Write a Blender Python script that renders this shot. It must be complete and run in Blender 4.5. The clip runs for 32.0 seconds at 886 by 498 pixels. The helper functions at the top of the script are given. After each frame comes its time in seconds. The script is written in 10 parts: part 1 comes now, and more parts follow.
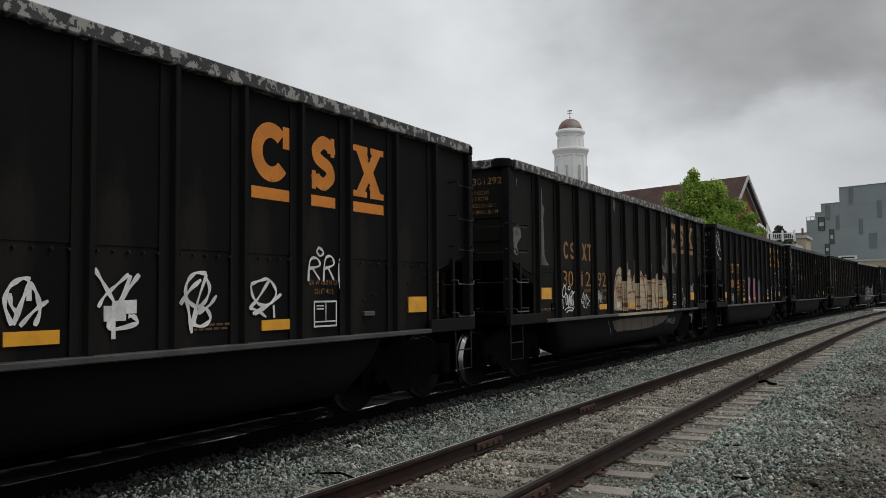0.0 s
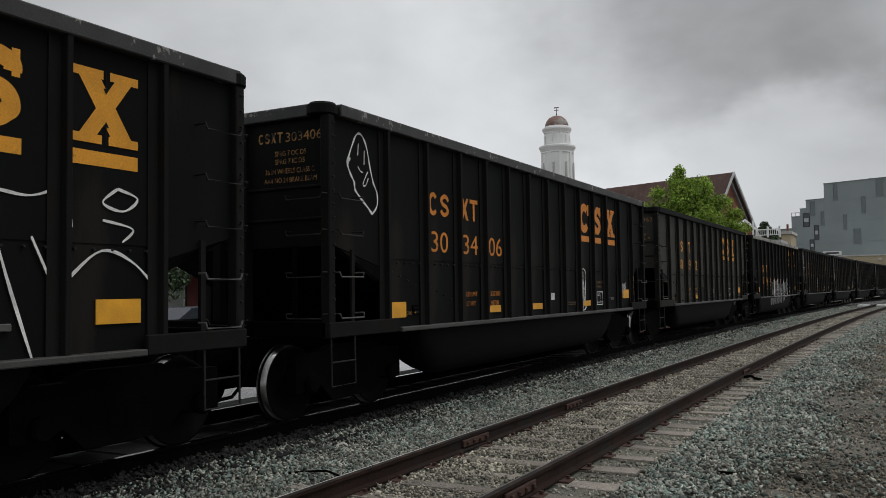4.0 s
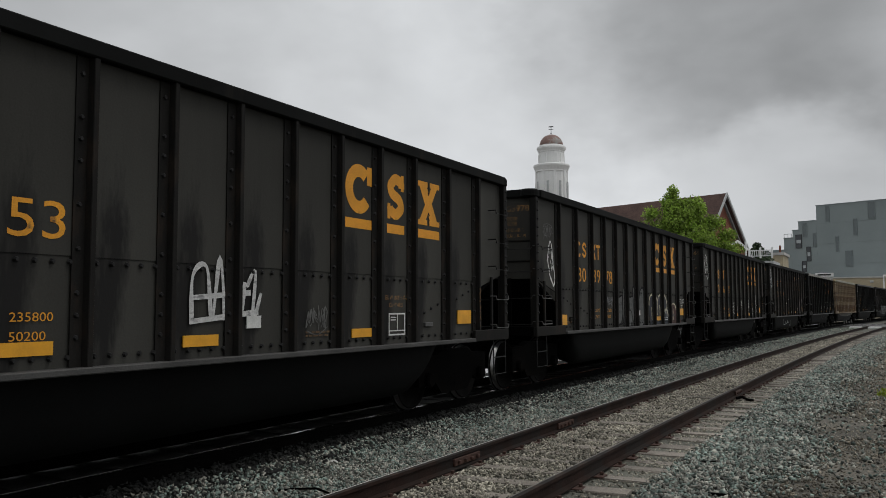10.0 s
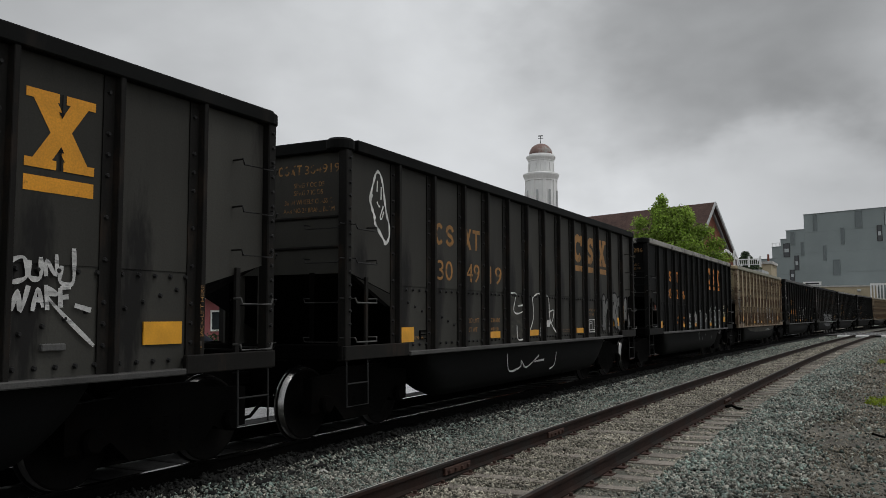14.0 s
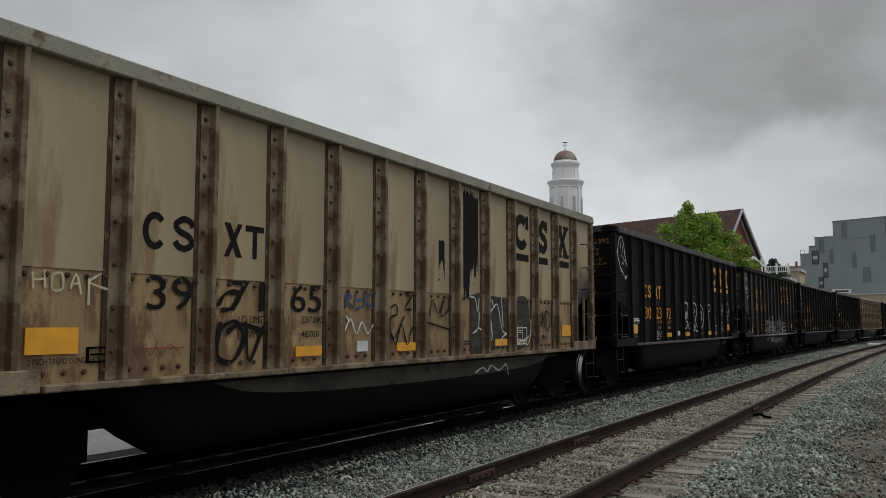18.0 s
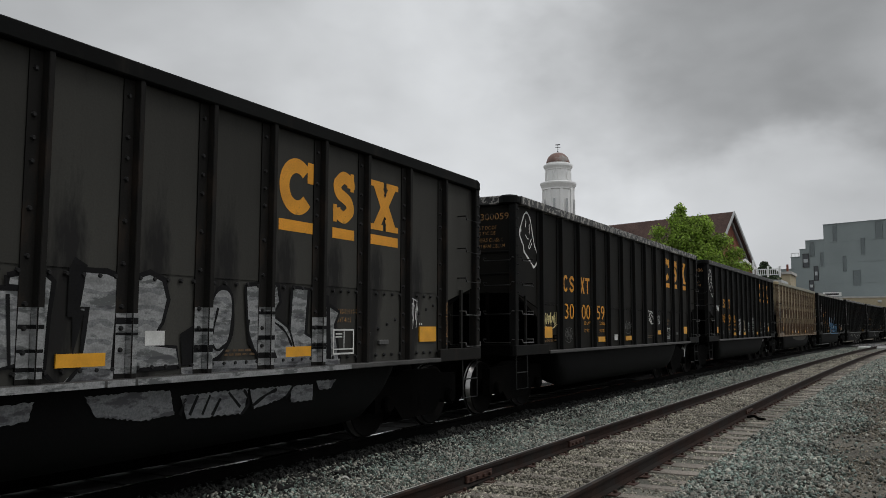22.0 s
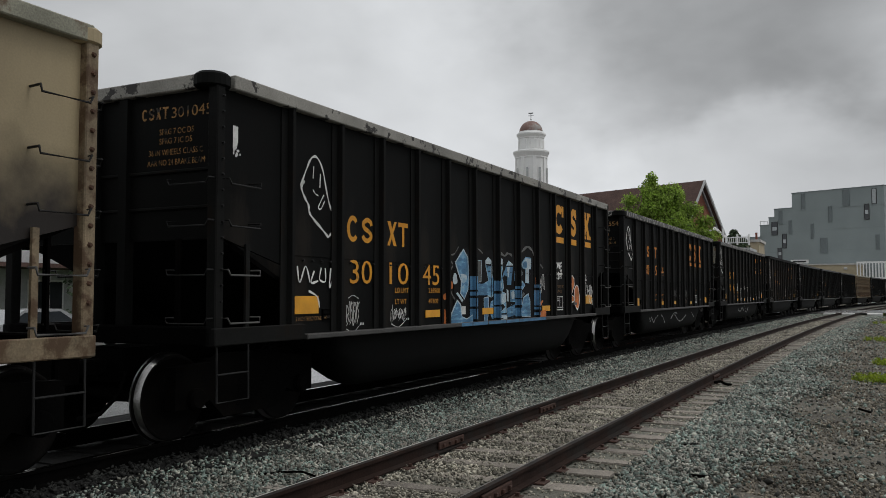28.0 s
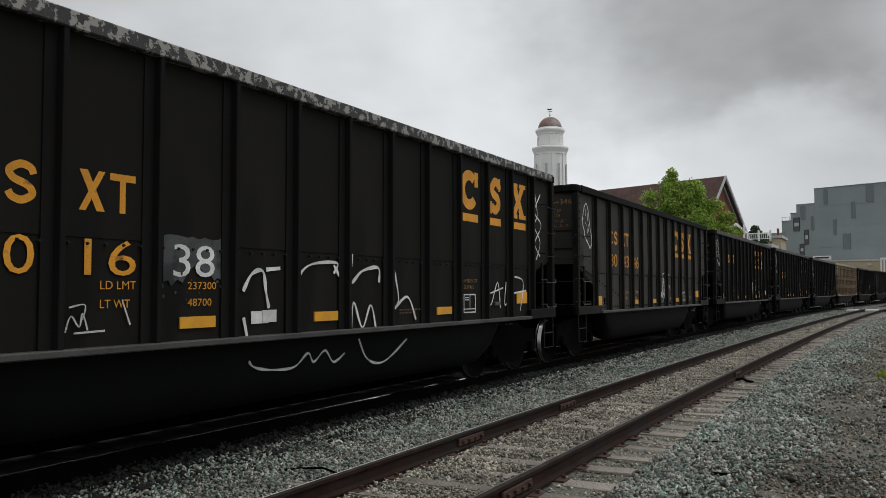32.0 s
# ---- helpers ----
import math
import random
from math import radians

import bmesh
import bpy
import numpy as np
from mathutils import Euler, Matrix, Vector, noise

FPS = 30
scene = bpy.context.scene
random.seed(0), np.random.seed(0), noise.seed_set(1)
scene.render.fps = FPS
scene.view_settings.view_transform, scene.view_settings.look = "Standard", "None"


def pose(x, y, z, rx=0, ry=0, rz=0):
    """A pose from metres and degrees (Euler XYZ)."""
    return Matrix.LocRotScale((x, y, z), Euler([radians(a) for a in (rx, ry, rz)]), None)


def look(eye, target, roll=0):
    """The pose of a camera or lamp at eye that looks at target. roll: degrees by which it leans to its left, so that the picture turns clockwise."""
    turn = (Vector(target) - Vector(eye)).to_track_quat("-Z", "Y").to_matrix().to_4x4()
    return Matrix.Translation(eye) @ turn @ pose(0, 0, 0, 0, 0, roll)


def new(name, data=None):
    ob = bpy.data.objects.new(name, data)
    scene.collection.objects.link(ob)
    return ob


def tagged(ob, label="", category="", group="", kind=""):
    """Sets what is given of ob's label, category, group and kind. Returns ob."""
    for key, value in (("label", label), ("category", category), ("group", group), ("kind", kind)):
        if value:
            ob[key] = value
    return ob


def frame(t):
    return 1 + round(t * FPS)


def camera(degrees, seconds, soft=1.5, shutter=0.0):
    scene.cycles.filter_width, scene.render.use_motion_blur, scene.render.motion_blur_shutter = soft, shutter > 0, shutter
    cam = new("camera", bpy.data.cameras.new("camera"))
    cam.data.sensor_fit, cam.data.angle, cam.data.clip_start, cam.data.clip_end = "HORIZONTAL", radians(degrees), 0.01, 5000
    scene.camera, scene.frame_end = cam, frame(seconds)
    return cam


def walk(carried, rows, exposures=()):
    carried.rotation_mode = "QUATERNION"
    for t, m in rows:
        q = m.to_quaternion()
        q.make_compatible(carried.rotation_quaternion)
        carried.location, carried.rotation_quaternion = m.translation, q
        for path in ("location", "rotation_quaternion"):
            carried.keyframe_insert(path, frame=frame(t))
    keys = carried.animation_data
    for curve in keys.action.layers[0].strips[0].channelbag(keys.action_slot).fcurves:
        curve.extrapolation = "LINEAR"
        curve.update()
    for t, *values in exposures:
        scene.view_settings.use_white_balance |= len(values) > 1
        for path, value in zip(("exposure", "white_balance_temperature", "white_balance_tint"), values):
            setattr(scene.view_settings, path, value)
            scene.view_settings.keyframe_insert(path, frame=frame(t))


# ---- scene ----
import collections

# ---------------------------------------------------------------- camera
# z = 0 is the top of the rails; +Y runs along the tracks, against the train's way
CAM_ROWS = [
    (0.0, 0.018, -0.010, 1.688, 3.072, 0.542, 29.441),
    (0.5, 0.009, 0.010, 1.693, 3.459, 0.620, 29.428),
    (1.0, 0.007, 0.021, 1.685, 3.523, 0.739, 29.279),
    (1.5, 0.021, 0.017, 1.688, 3.396, 0.832, 28.973),
    (2.0, 0.026, 0.008, 1.684, 3.244, 0.839, 28.795),
    (2.5, 0.026, 0.023, 1.685, 3.121, 0.928, 28.755),
    (3.0, 0.028, 0.011, 1.682, 3.008, 1.050, 28.708),
    (3.5, 0.029, 0.015, 1.684, 2.840, 1.014, 28.662),
    (5.5, 0.015, 0.013, 1.682, 3.439, 0.189, 28.462),
    (6.0, 0.013, 0.026, 1.677, 3.599, 0.272, 28.428),
    (6.5, 0.011, 0.018, 1.684, 3.563, 0.300, 28.369),
    (7.0, 0.016, 0.010, 1.687, 3.452, 0.286, 28.328),
    (7.5, 0.014, 0.012, 1.683, 3.391, 0.199, 28.284),
    (8.0, 0.014, -0.002, 1.687, 3.499, -0.089, 28.254),
    (8.5, 0.002, 0.023, 1.680, 3.603, -0.004, 28.204),
    (9.0, 0.003, 0.022, 1.685, 3.634, -0.027, 28.156),
    (9.5, 0.014, 0.028, 1.680, 3.757, 0.122, 28.131),
    (10.0, 0.030, 0.012, 1.689, 4.039, 0.153, 28.112),
    (10.5, 0.021, 0.026, 1.691, 4.406, 0.250, 27.892),
    (11.0, 0.026, 0.017, 1.693, 4.854, 0.317, 27.508),
    (11.5, 0.028, 0.021, 1.693, 4.947, 0.407, 27.268),
    (12.0, 0.030, 0.007, 1.690, 4.819, 0.386, 27.133),
    (12.5, 0.024, 0.023, 1.685, 4.707, 0.414, 27.074),
    (13.0, 0.021, 0.024, 1.684, 4.580, 0.268, 27.013),
    (13.5, 0.018, 0.009, 1.694, 4.439, 0.116, 27.028),
    (14.0, 0.023, 0.008, 1.690, 4.633, 0.176, 27.408),
    (14.5, 0.028, 0.014, 1.692, 4.567, 0.249, 27.373),
    (16.5, 0.042, 0.035, 1.692, 4.838, 0.536, 27.578),
    (17.0, 0.086, 0.043, 1.688, 5.263, 0.371, 28.748),
    (17.5, 0.085, 0.058, 1.683, 5.104, 0.063, 29.084),
    (18.0, 0.011, 0.027, 1.678, 5.129, 0.048, 29.056),
    (18.5, -0.032, -0.005, 1.687, 5.153, 0.145, 28.989),
    (19.0, -0.023, -0.034, 1.677, 5.179, 0.292, 28.953),
    (19.5, -0.021, -0.035, 1.679, 5.175, -0.188, 28.897),
    (20.0, -0.021, -0.027, 1.681, 5.085, -1.064, 28.730),
    (20.5, -0.057, -0.017, 1.676, 5.034, -1.052, 28.664),
    (21.0, -0.103, -0.020, 1.681, 5.079, -0.606, 28.470),
    (21.5, -0.065, -0.014, 1.683, 4.979, -0.103, 28.523),
    (22.0, -0.052, -0.020, 1.668, 5.232, -0.173, 28.476),
    (22.5, -0.052, -0.034, 1.676, 5.049, -0.087, 28.339),
    (23.0, -0.053, -0.036, 1.669, 4.708, -0.056, 28.356),
    (23.5, -0.051, -0.028, 1.657, 4.601, -0.429, 28.552),
    (24.0, -0.046, -0.024, 1.663, 4.322, -0.847, 28.686),
    (24.5, -0.041, -0.031, 1.665, 4.152, -0.140, 28.536),
    (25.0, -0.031, -0.023, 1.660, 2.506, 0.182, 28.394),
    (25.5, -0.023, -0.036, 1.673, 2.299, 0.224, 27.972),
    (27.5, -0.014, -0.063, 1.675, 3.014, -0.048, 26.713),
    (28.0, -0.015, -0.057, 1.674, 3.085, 0.077, 26.666),
    (28.5, -0.031, -0.042, 1.679, 3.484, 0.046, 26.622),
    (29.0, -0.040, -0.035, 1.676, 3.497, 0.108, 26.621),
    (29.5, -0.044, -0.028, 1.680, 3.394, 0.229, 26.613),
    (30.0, -0.037, -0.037, 1.680, 3.497, 0.130, 26.530),
    (30.5, -0.027, -0.033, 1.685, 3.329, 0.116, 26.956),
    (31.0, -0.029, -0.036, 1.675, 3.170, 0.219, 27.398),
    (31.5, -0.030, -0.040, 1.678, 3.037, 0.124, 27.729),
    (32.0, -0.027, -0.049, 1.674, 2.862, 0.120, 27.958),
]
cam = camera(55.81, 32.0, soft=0.8)
EXPOSURES = [(0.0, 0.2), (6.0, 0.1), (11.0, 0.07), (19.0, 0.05), (23.0, 0.12), (25.0, 0.40), (28.0, 0.12), (30.0, 0.12), (32.0, 0.26)]
walk(cam, [(t, pose(x, y, z, 90 + pitch, roll, yaw)) for t, x, y, z, pitch, roll, yaw in CAM_ROWS], EXPOSURES)

# ---------------------------------------------------------------- world, sun
SKY_BASE = 0.545
# broad cloud masses: direction, how tight, how much brighter or darker
CLOUDS = (((-0.46, 0.84, 0.26), 38, 0.20), ((-0.17, 0.95, 0.23), 30, -0.19), ((-0.74, 0.60, 0.30), 25, -0.11),
          ((-0.06, 0.985, 0.15), 60, 0.20), ((0.0, 0.96, 0.27), 45, -0.15), ((-0.30, 0.90, 0.33), 110, -0.05), ((-0.30, 0.945, 0.14), 120, 0.08), ((-0.397, 0.86, 0.322), 130, 0.10))
BANK_PLANE, BANK_AT, BANK_DARK, BANK_GAP = (-0.149, -0.254, 0.956), (-0.159, 0.96, 0.23), -0.105, 0.03


def make_world():
    w = bpy.data.worlds.new("overcast_sky")
    scene.world = w
    w.use_nodes = True
    nt = w.node_tree
    nt.nodes.clear()
    N, L = nt.nodes.new, nt.links.new
    out, bg, tc = N("ShaderNodeOutputWorld"), N("ShaderNodeBackground"), N("ShaderNodeTexCoord")

    def math_node(op, a, b=None):
        m = N("ShaderNodeMath"); m.operation = op
        for i, v in enumerate((a, b)):
            if v is None:
                continue
            if isinstance(v, (int, float)):
                m.inputs[i].default_value = v
            else:
                L(v, m.inputs[i])
        return m.outputs[0]

    # the direction, stretched upwards so that the clouds lie a little flatter than they are wide
    st = N("ShaderNodeVectorMath"); st.operation = "MULTIPLY"; st.inputs[1].default_value = (1.0, 1.0, 1.7); L(tc.outputs["Generated"], st.inputs[0])

    def cloud_noise(scale, detail, rough, distort):
        n = N("ShaderNodeTexNoise")
        n.inputs["Scale"].default_value, n.inputs["Detail"].default_value = scale, detail
        n.inputs["Roughness"].default_value, n.inputs["Distortion"].default_value = rough, distort
        L(st.outputs[0], n.inputs["Vector"])
        return n

    # ragged edges: the direction wanders with a noise
    wn = cloud_noise(4.5, 5, 0.5, 0.0)
    ws = N("ShaderNodeVectorMath"); ws.operation = "SUBTRACT"; ws.inputs[1].default_value = (0.5, 0.5, 0.5); L(wn.outputs["Color"], ws.inputs[0])
    wm = N("ShaderNodeVectorMath"); wm.operation = "SCALE"; wm.inputs["Scale"].default_value = 0.36; L(ws.outputs[0], wm.inputs[0])
    wa = N("ShaderNodeVectorMath"); wa.operation = "ADD"; L(tc.outputs["Generated"], wa.inputs[0]); L(wm.outputs[0], wa.inputs[1])
    wv = N("ShaderNodeVectorMath"); wv.operation = "NORMALIZE"; L(wa.outputs[0], wv.inputs[0])
    # billows: one broad noise and one finer one
    big, fine = cloud_noise(2.8, 4, 0.45, 0.5), cloud_noise(9.0, 5, 0.5, 0.4)
    val = math_node("ADD", math_node("MULTIPLY", math_node("SUBTRACT", big.outputs["Fac"], 0.5), 0.44), SKY_BASE)
    val = math_node("ADD", val, math_node("MULTIPLY", math_node("SUBTRACT", fine.outputs["Fac"], 0.5), 0.09))
    for d, k, a in CLOUDS:
        dot = N("ShaderNodeVectorMath"); dot.operation = "DOT_PRODUCT"; L(wv.outputs[0], dot.inputs[0]); dot.inputs[1].default_value = Vector(d).normalized()
        g = math_node("EXPONENT", math_node("MULTIPLY", math_node("SUBTRACT", dot.outputs["Value"], 1.0), float(k)))
        val = math_node("ADD", val, math_node("MULTIPLY", g, float(a)))
    # a bank of cloud with a ragged lower edge: darker above it, a bright gap below
    def along_axis(d):
        dot = N("ShaderNodeVectorMath"); dot.operation = "DOT_PRODUCT"; L(wv.outputs[0], dot.inputs[0]); dot.inputs[1].default_value = Vector(d).normalized()
        return dot.outputs["Value"]
    edge = N("ShaderNodeMapRange"); edge.interpolation_type = "SMOOTHSTEP"
    edge.inputs[1].default_value, edge.inputs[2].default_value = -0.085, 0.0
    edge.inputs[3].default_value, edge.inputs[4].default_value = BANK_GAP, BANK_DARK
    L(along_axis(BANK_PLANE), edge.inputs[0])
    val = math_node("ADD", val, math_node("MULTIPLY", edge.outputs[0], math_node("EXPONENT", math_node("MULTIPLY", math_node("SUBTRACT", along_axis(BANK_AT), 1.0), 16.0))))
    val = math_node("MAXIMUM", val, 0.12)
    tint = N("ShaderNodeVectorMath"); tint.operation = "SCALE"; tint.inputs[0].default_value = (0.972, 1.0, 1.03); L(val, tint.inputs["Scale"])
    L(tint.outputs[0], bg.inputs["Color"])
    bg.inputs["Strength"].default_value = 1.0
    L(bg.outputs[0], out.inputs[0])


make_world()
sun = new("sun", bpy.data.lights.new("sun", "SUN"))
sun.data.energy, sun.data.angle, sun.data.color = 0.9, radians(25), (1.0, 0.98, 0.95)
sun.matrix_world = look((30, 10, 60), (0, 0, 0))
scene.view_settings.exposure = 0.0

# ---------------------------------------------------------------- materials
def mat(name, color, rough=0.8, metal=0.0, vary=0.25, scale=3.0, grain=0.2, grain_scale=60.0, bump=0.15, bump_scale=40.0,
        dirt=None, dirt_amount=0.0, dirt_scale=1.2, per_object=0.0, streak=0.0, spec=0.4, per_island=0.0, crisp=0.1, other=None):
    """A painted, mineral or wooden surface: base colour with broad stains, fine grain, optional dirt colour and relief."""
    m = bpy.data.materials.new(name)
    m.use_nodes = True
    nt = m.node_tree
    N, L = nt.nodes.new, nt.links.new
    p = nt.nodes["Principled BSDF"]
    p.inputs["Roughness"].default_value, p.inputs["Metallic"].default_value = rough, metal
    p.inputs["Specular IOR Level"].default_value = spec
    tc = N("ShaderNodeTexCoord")
    mp = N("ShaderNodeMapping")
    L(tc.outputs["Object"], mp.inputs[0])
    if streak:
        mp.inputs["Scale"].default_value = (1, 1, streak)
    n1 = N("ShaderNodeTexNoise"); n1.inputs["Scale"].default_value = scale; n1.inputs["Detail"].default_value = 4
    n2 = N("ShaderNodeTexNoise"); n2.inputs["Scale"].default_value = grain_scale; n2.inputs["Detail"].default_value = 2
    L(mp.outputs[0], n1.inputs["Vector"]); L(tc.outputs["Object"], n2.inputs["Vector"])
    def scaled(src, lo, hi):
        r = N("ShaderNodeMapRange"); r.inputs[1].default_value, r.inputs[2].default_value = 0.3, 0.7
        r.inputs[3].default_value, r.inputs[4].default_value = lo, hi
        L(src, r.inputs[0]); return r.outputs[0]
    def times(a, b):
        x = N("ShaderNodeMath"); x.operation = "MULTIPLY"; L(a, x.inputs[0]); L(b, x.inputs[1]); return x.outputs[0]
    f = times(scaled(n1.outputs["Fac"], 1 - vary, 1 + vary), scaled(n2.outputs["Fac"], 1 - grain, 1 + grain))
    if per_object:
        oi = N("ShaderNodeObjectInfo"); r = N("ShaderNodeMapRange")
        r.inputs[3].default_value, r.inputs[4].default_value = 1 - per_object, 1 + per_object
        L(oi.outputs["Random"], r.inputs[0]); f = times(f, r.outputs[0])
    if per_island:
        ge = N("ShaderNodeNewGeometry"); r = N("ShaderNodeMapRange")
        r.inputs[3].default_value, r.inputs[4].default_value = 1 - per_island, 1 + per_island
        L(ge.outputs["Random Per Island"], r.inputs[0]); f = times(f, r.outputs[0])
    mul = N("ShaderNodeVectorMath"); mul.operation = "SCALE"; mul.inputs[0].default_value = color[:3]
    L(f, mul.inputs["Scale"])
    col = mul.outputs[0]
    if other:
        # stones of a second kind, more of them in some patches
        ge, np_ = N("ShaderNodeNewGeometry"), N("ShaderNodeTexNoise")
        np_.inputs["Scale"].default_value, np_.inputs["Detail"].default_value = 0.7, 3
        L(tc.outputs["Object"], np_.inputs["Vector"])
        wn = N("ShaderNodeTexWhiteNoise"); wn.noise_dimensions = "1D"; L(ge.outputs["Random Per Island"], wn.inputs["W"])
        ad = N("ShaderNodeMath"); ad.operation = "ADD"; L(np_.outputs["Fac"], ad.inputs[0]); L(wn.outputs["Value"], ad.inputs[1])
        r = N("ShaderNodeMapRange"); r.inputs[1].default_value, r.inputs[2].default_value = 0.9, 1.2
        L(ad.outputs[0], r.inputs[0])
        sc = N("ShaderNodeVectorMath"); sc.operation = "SCALE"; sc.inputs[0].default_value = other[:3]; L(f, sc.inputs["Scale"])
        mx = N("ShaderNodeMix"); mx.data_type = "RGBA"; L(r.outputs[0], mx.inputs["Factor"]); L(col, mx.inputs[6]); L(sc.outputs[0], mx.inputs[7])
        col = mx.outputs[2]
    if dirt:
        n3 = N("ShaderNodeTexNoise"); n3.inputs["Scale"].default_value = dirt_scale; n3.inputs["Detail"].default_value = 6
        n3.inputs["Roughness"].default_value = 0.65
        L(mp.outputs[0], n3.inputs["Vector"])
        r = N("ShaderNodeMapRange"); r.inputs[1].default_value = 0.62 - 0.3 * dirt_amount; r.inputs[2].default_value = 0.62 + crisp - 0.3 * dirt_amount
        L(n3.outputs["Fac"], r.inputs[0])
        mx = N("ShaderNodeMix"); mx.data_type = "RGBA"; L(r.outputs[0], mx.inputs["Factor"]); L(col, mx.inputs[6])
        mx.inputs[7].default_value = (*dirt[:3], 1); col = mx.outputs[2]
    L(col, p.inputs["Base Color"])
    if bump:
        nb = N("ShaderNodeTexNoise"); nb.inputs["Scale"].default_value = bump_scale; nb.inputs["Detail"].default_value = 3
        L(tc.outputs["Object"], nb.inputs["Vector"])
        b = N("ShaderNodeBump"); b.inputs["Strength"].default_value = bump; b.inputs["Distance"].default_value = 0.02
        L(nb.outputs["Fac"], b.inputs["Height"]); L(b.outputs[0], p.inputs["Normal"])
    return m


M_BLACK = mat("black_wagon_paint", (0.0062, 0.0065, 0.0063), 0.65, vary=0.35, scale=0.9, grain=0.08, bump=0.06, streak=0.25, dirt=(0.016, 0.014, 0.012), dirt_amount=0.2, spec=0.06, per_object=0.12)
M_GREY = mat("grey_black_wagon_paint", (0.047, 0.046, 0.041), 0.62, vary=0.3, scale=0.9, grain=0.07, bump=0.06, streak=0.25, dirt=(0.016, 0.0155, 0.015), dirt_amount=0.2, spec=0.1, per_object=0.15)
M_TAN = mat("weathered_tan_wagon_paint", (0.325, 0.262, 0.158), 0.6, vary=0.28, scale=1.0, grain=0.06, bump=0.05, streak=0.2, dirt=(0.22, 0.15, 0.08), dirt_amount=0.2, dirt_scale=1.6, per_object=0.08)
M_RIB_TAN = mat("rusty_tan_rib_paint", (0.19, 0.145, 0.09), 0.65, vary=0.4, scale=2.0, dirt=(0.085, 0.05, 0.026), dirt_amount=0.5, dirt_scale=3.5)
M_CHORD = mat("worn_black_chord_paint", (0.03, 0.03, 0.03), 0.6, vary=0.3, dirt=(0.20, 0.19, 0.175), dirt_amount=0.06, dirt_scale=6.0, crisp=0.02)
# near-black base: the shade below the wagons is put into this colour too
M_NEARBLACK = mat("dark_underframe_steel", (0.0020, 0.0019, 0.0018), 0.85, vary=0.3, bump=0.2, dirt=(0.004, 0.0034, 0.003), dirt_amount=0.3, spec=0.03)
M_SILL = mat("pale_sill_paint", (0.05, 0.049, 0.047), 0.6, vary=0.3, scale=2)
M_WHEEL = mat("worn_steel_wheel", (0.30, 0.295, 0.29), 0.28, metal=1.0, vary=0.2, bump=0.05)
M_ORANGE = mat("orange_stencil_paint", (0.64, 0.275, 0.016), 0.6, vary=0.2, scale=2.5, grain=0.12, bump=0, dirt=(0.12, 0.06, 0.02), dirt_amount=0.05, dirt_scale=5)
M_ORANGERED = mat("reddish_orange_stencil_paint", (0.56, 0.185, 0.014), 0.6, vary=0.22, scale=2.5, grain=0.12, bump=0, dirt=(0.10, 0.05, 0.02), dirt_amount=0.08, dirt_scale=5)
M_AMBER = mat("amber_reflector_sheet", (0.72, 0.34, 0.02), 0.45, vary=0.12, scale=5, grain=0.05, bump=0)
M_DARKLET = mat("black_stencil_paint", (0.011, 0.0105, 0.0095), 0.75, vary=0.3, bump=0, spec=0.1)
M_WHITE = mat("white_spray_paint", (0.62, 0.62, 0.60), 0.6, vary=0.25, scale=4, grain=0.1, bump=0)
M_BALLAST = mat("green_grey_ballast_stone", (0.245, 0.240, 0.208), 0.85, vary=0.4, scale=2.2, grain=0.25, bump=0.3, per_island=0.85, other=(0.155, 0.198, 0.174))
M_GROUND = mat("gravel_ground", (0.112, 0.103, 0.085), 0.92, vary=0.35, scale=0.6, grain=0.5, grain_scale=45, bump=0.6, bump_scale=45, dirt=(0.07, 0.065, 0.05), dirt_amount=0.25, dirt_scale=0.5)
M_RAIL = mat("rusty_rail_steel", (0.024, 0.014, 0.011), 0.85, vary=0.3, scale=3, bump=0.2, dirt=(0.022, 0.018, 0.016), dirt_amount=0.4, spec=0.12)
M_RAILTOP = mat("polished_rail_head", (0.28, 0.275, 0.27), 0.14, metal=1.0, vary=0.1, bump=0)
M_TIE = mat("weathered_oak_sleeper", (0.225, 0.20, 0.172), 0.9, vary=0.3, scale=4, grain=0.35, bump=0.4, per_object=0.3)
M_ROAD = mat("light_grey_asphalt", (0.26, 0.26, 0.26), 0.22, spec=0.6, vary=0.15, scale=0.5, grain=0.2, bump=0.2)
M_CONC = mat("pale_concrete", (0.48, 0.47, 0.45), 0.85, vary=0.15, scale=1.0, grain=0.1)
M_CLAD = mat("blue_grey_metal_cladding", (0.238, 0.276, 0.278), 0.55, vary=0.08, scale=0.2, grain=0.05, grain_scale=6, bump=0)
M_GLASS = mat("dark_window_glass", (0.03, 0.035, 0.04), 0.08, vary=0.1, bump=0, spec=0.6)
M_BRICK = mat("red_brown_brick", (0.20, 0.075, 0.05), 0.85, vary=0.2, scale=1, grain=0.25, grain_scale=12)
M_ROOF = mat("brown_shingle_roof", (0.085, 0.05, 0.042), 0.9, vary=0.2, scale=0.8, grain=0.3, grain_scale=8)
M_WHITEP = mat("white_painted_wood", (0.82, 0.82, 0.81), 0.6, vary=0.05, scale=0.6, grain=0.05, grain_scale=10, bump=0.03)
M_COPPER = mat("weathered_copper_dome", (0.22, 0.135, 0.115), 0.6, vary=0.25, scale=0.8, dirt=(0.30, 0.29, 0.27), dirt_amount=0.3, dirt_scale=0.8)
M_LEAF = mat("spring_green_leaves", (0.25, 0.36, 0.062), 0.55, vary=0.35, scale=1.1, bump=0, per_island=0.6)
M_DLEAF = mat("dark_green_leaves", (0.035, 0.06, 0.025), 0.6, vary=0.2, scale=0.8, bump=0, per_island=0.45)
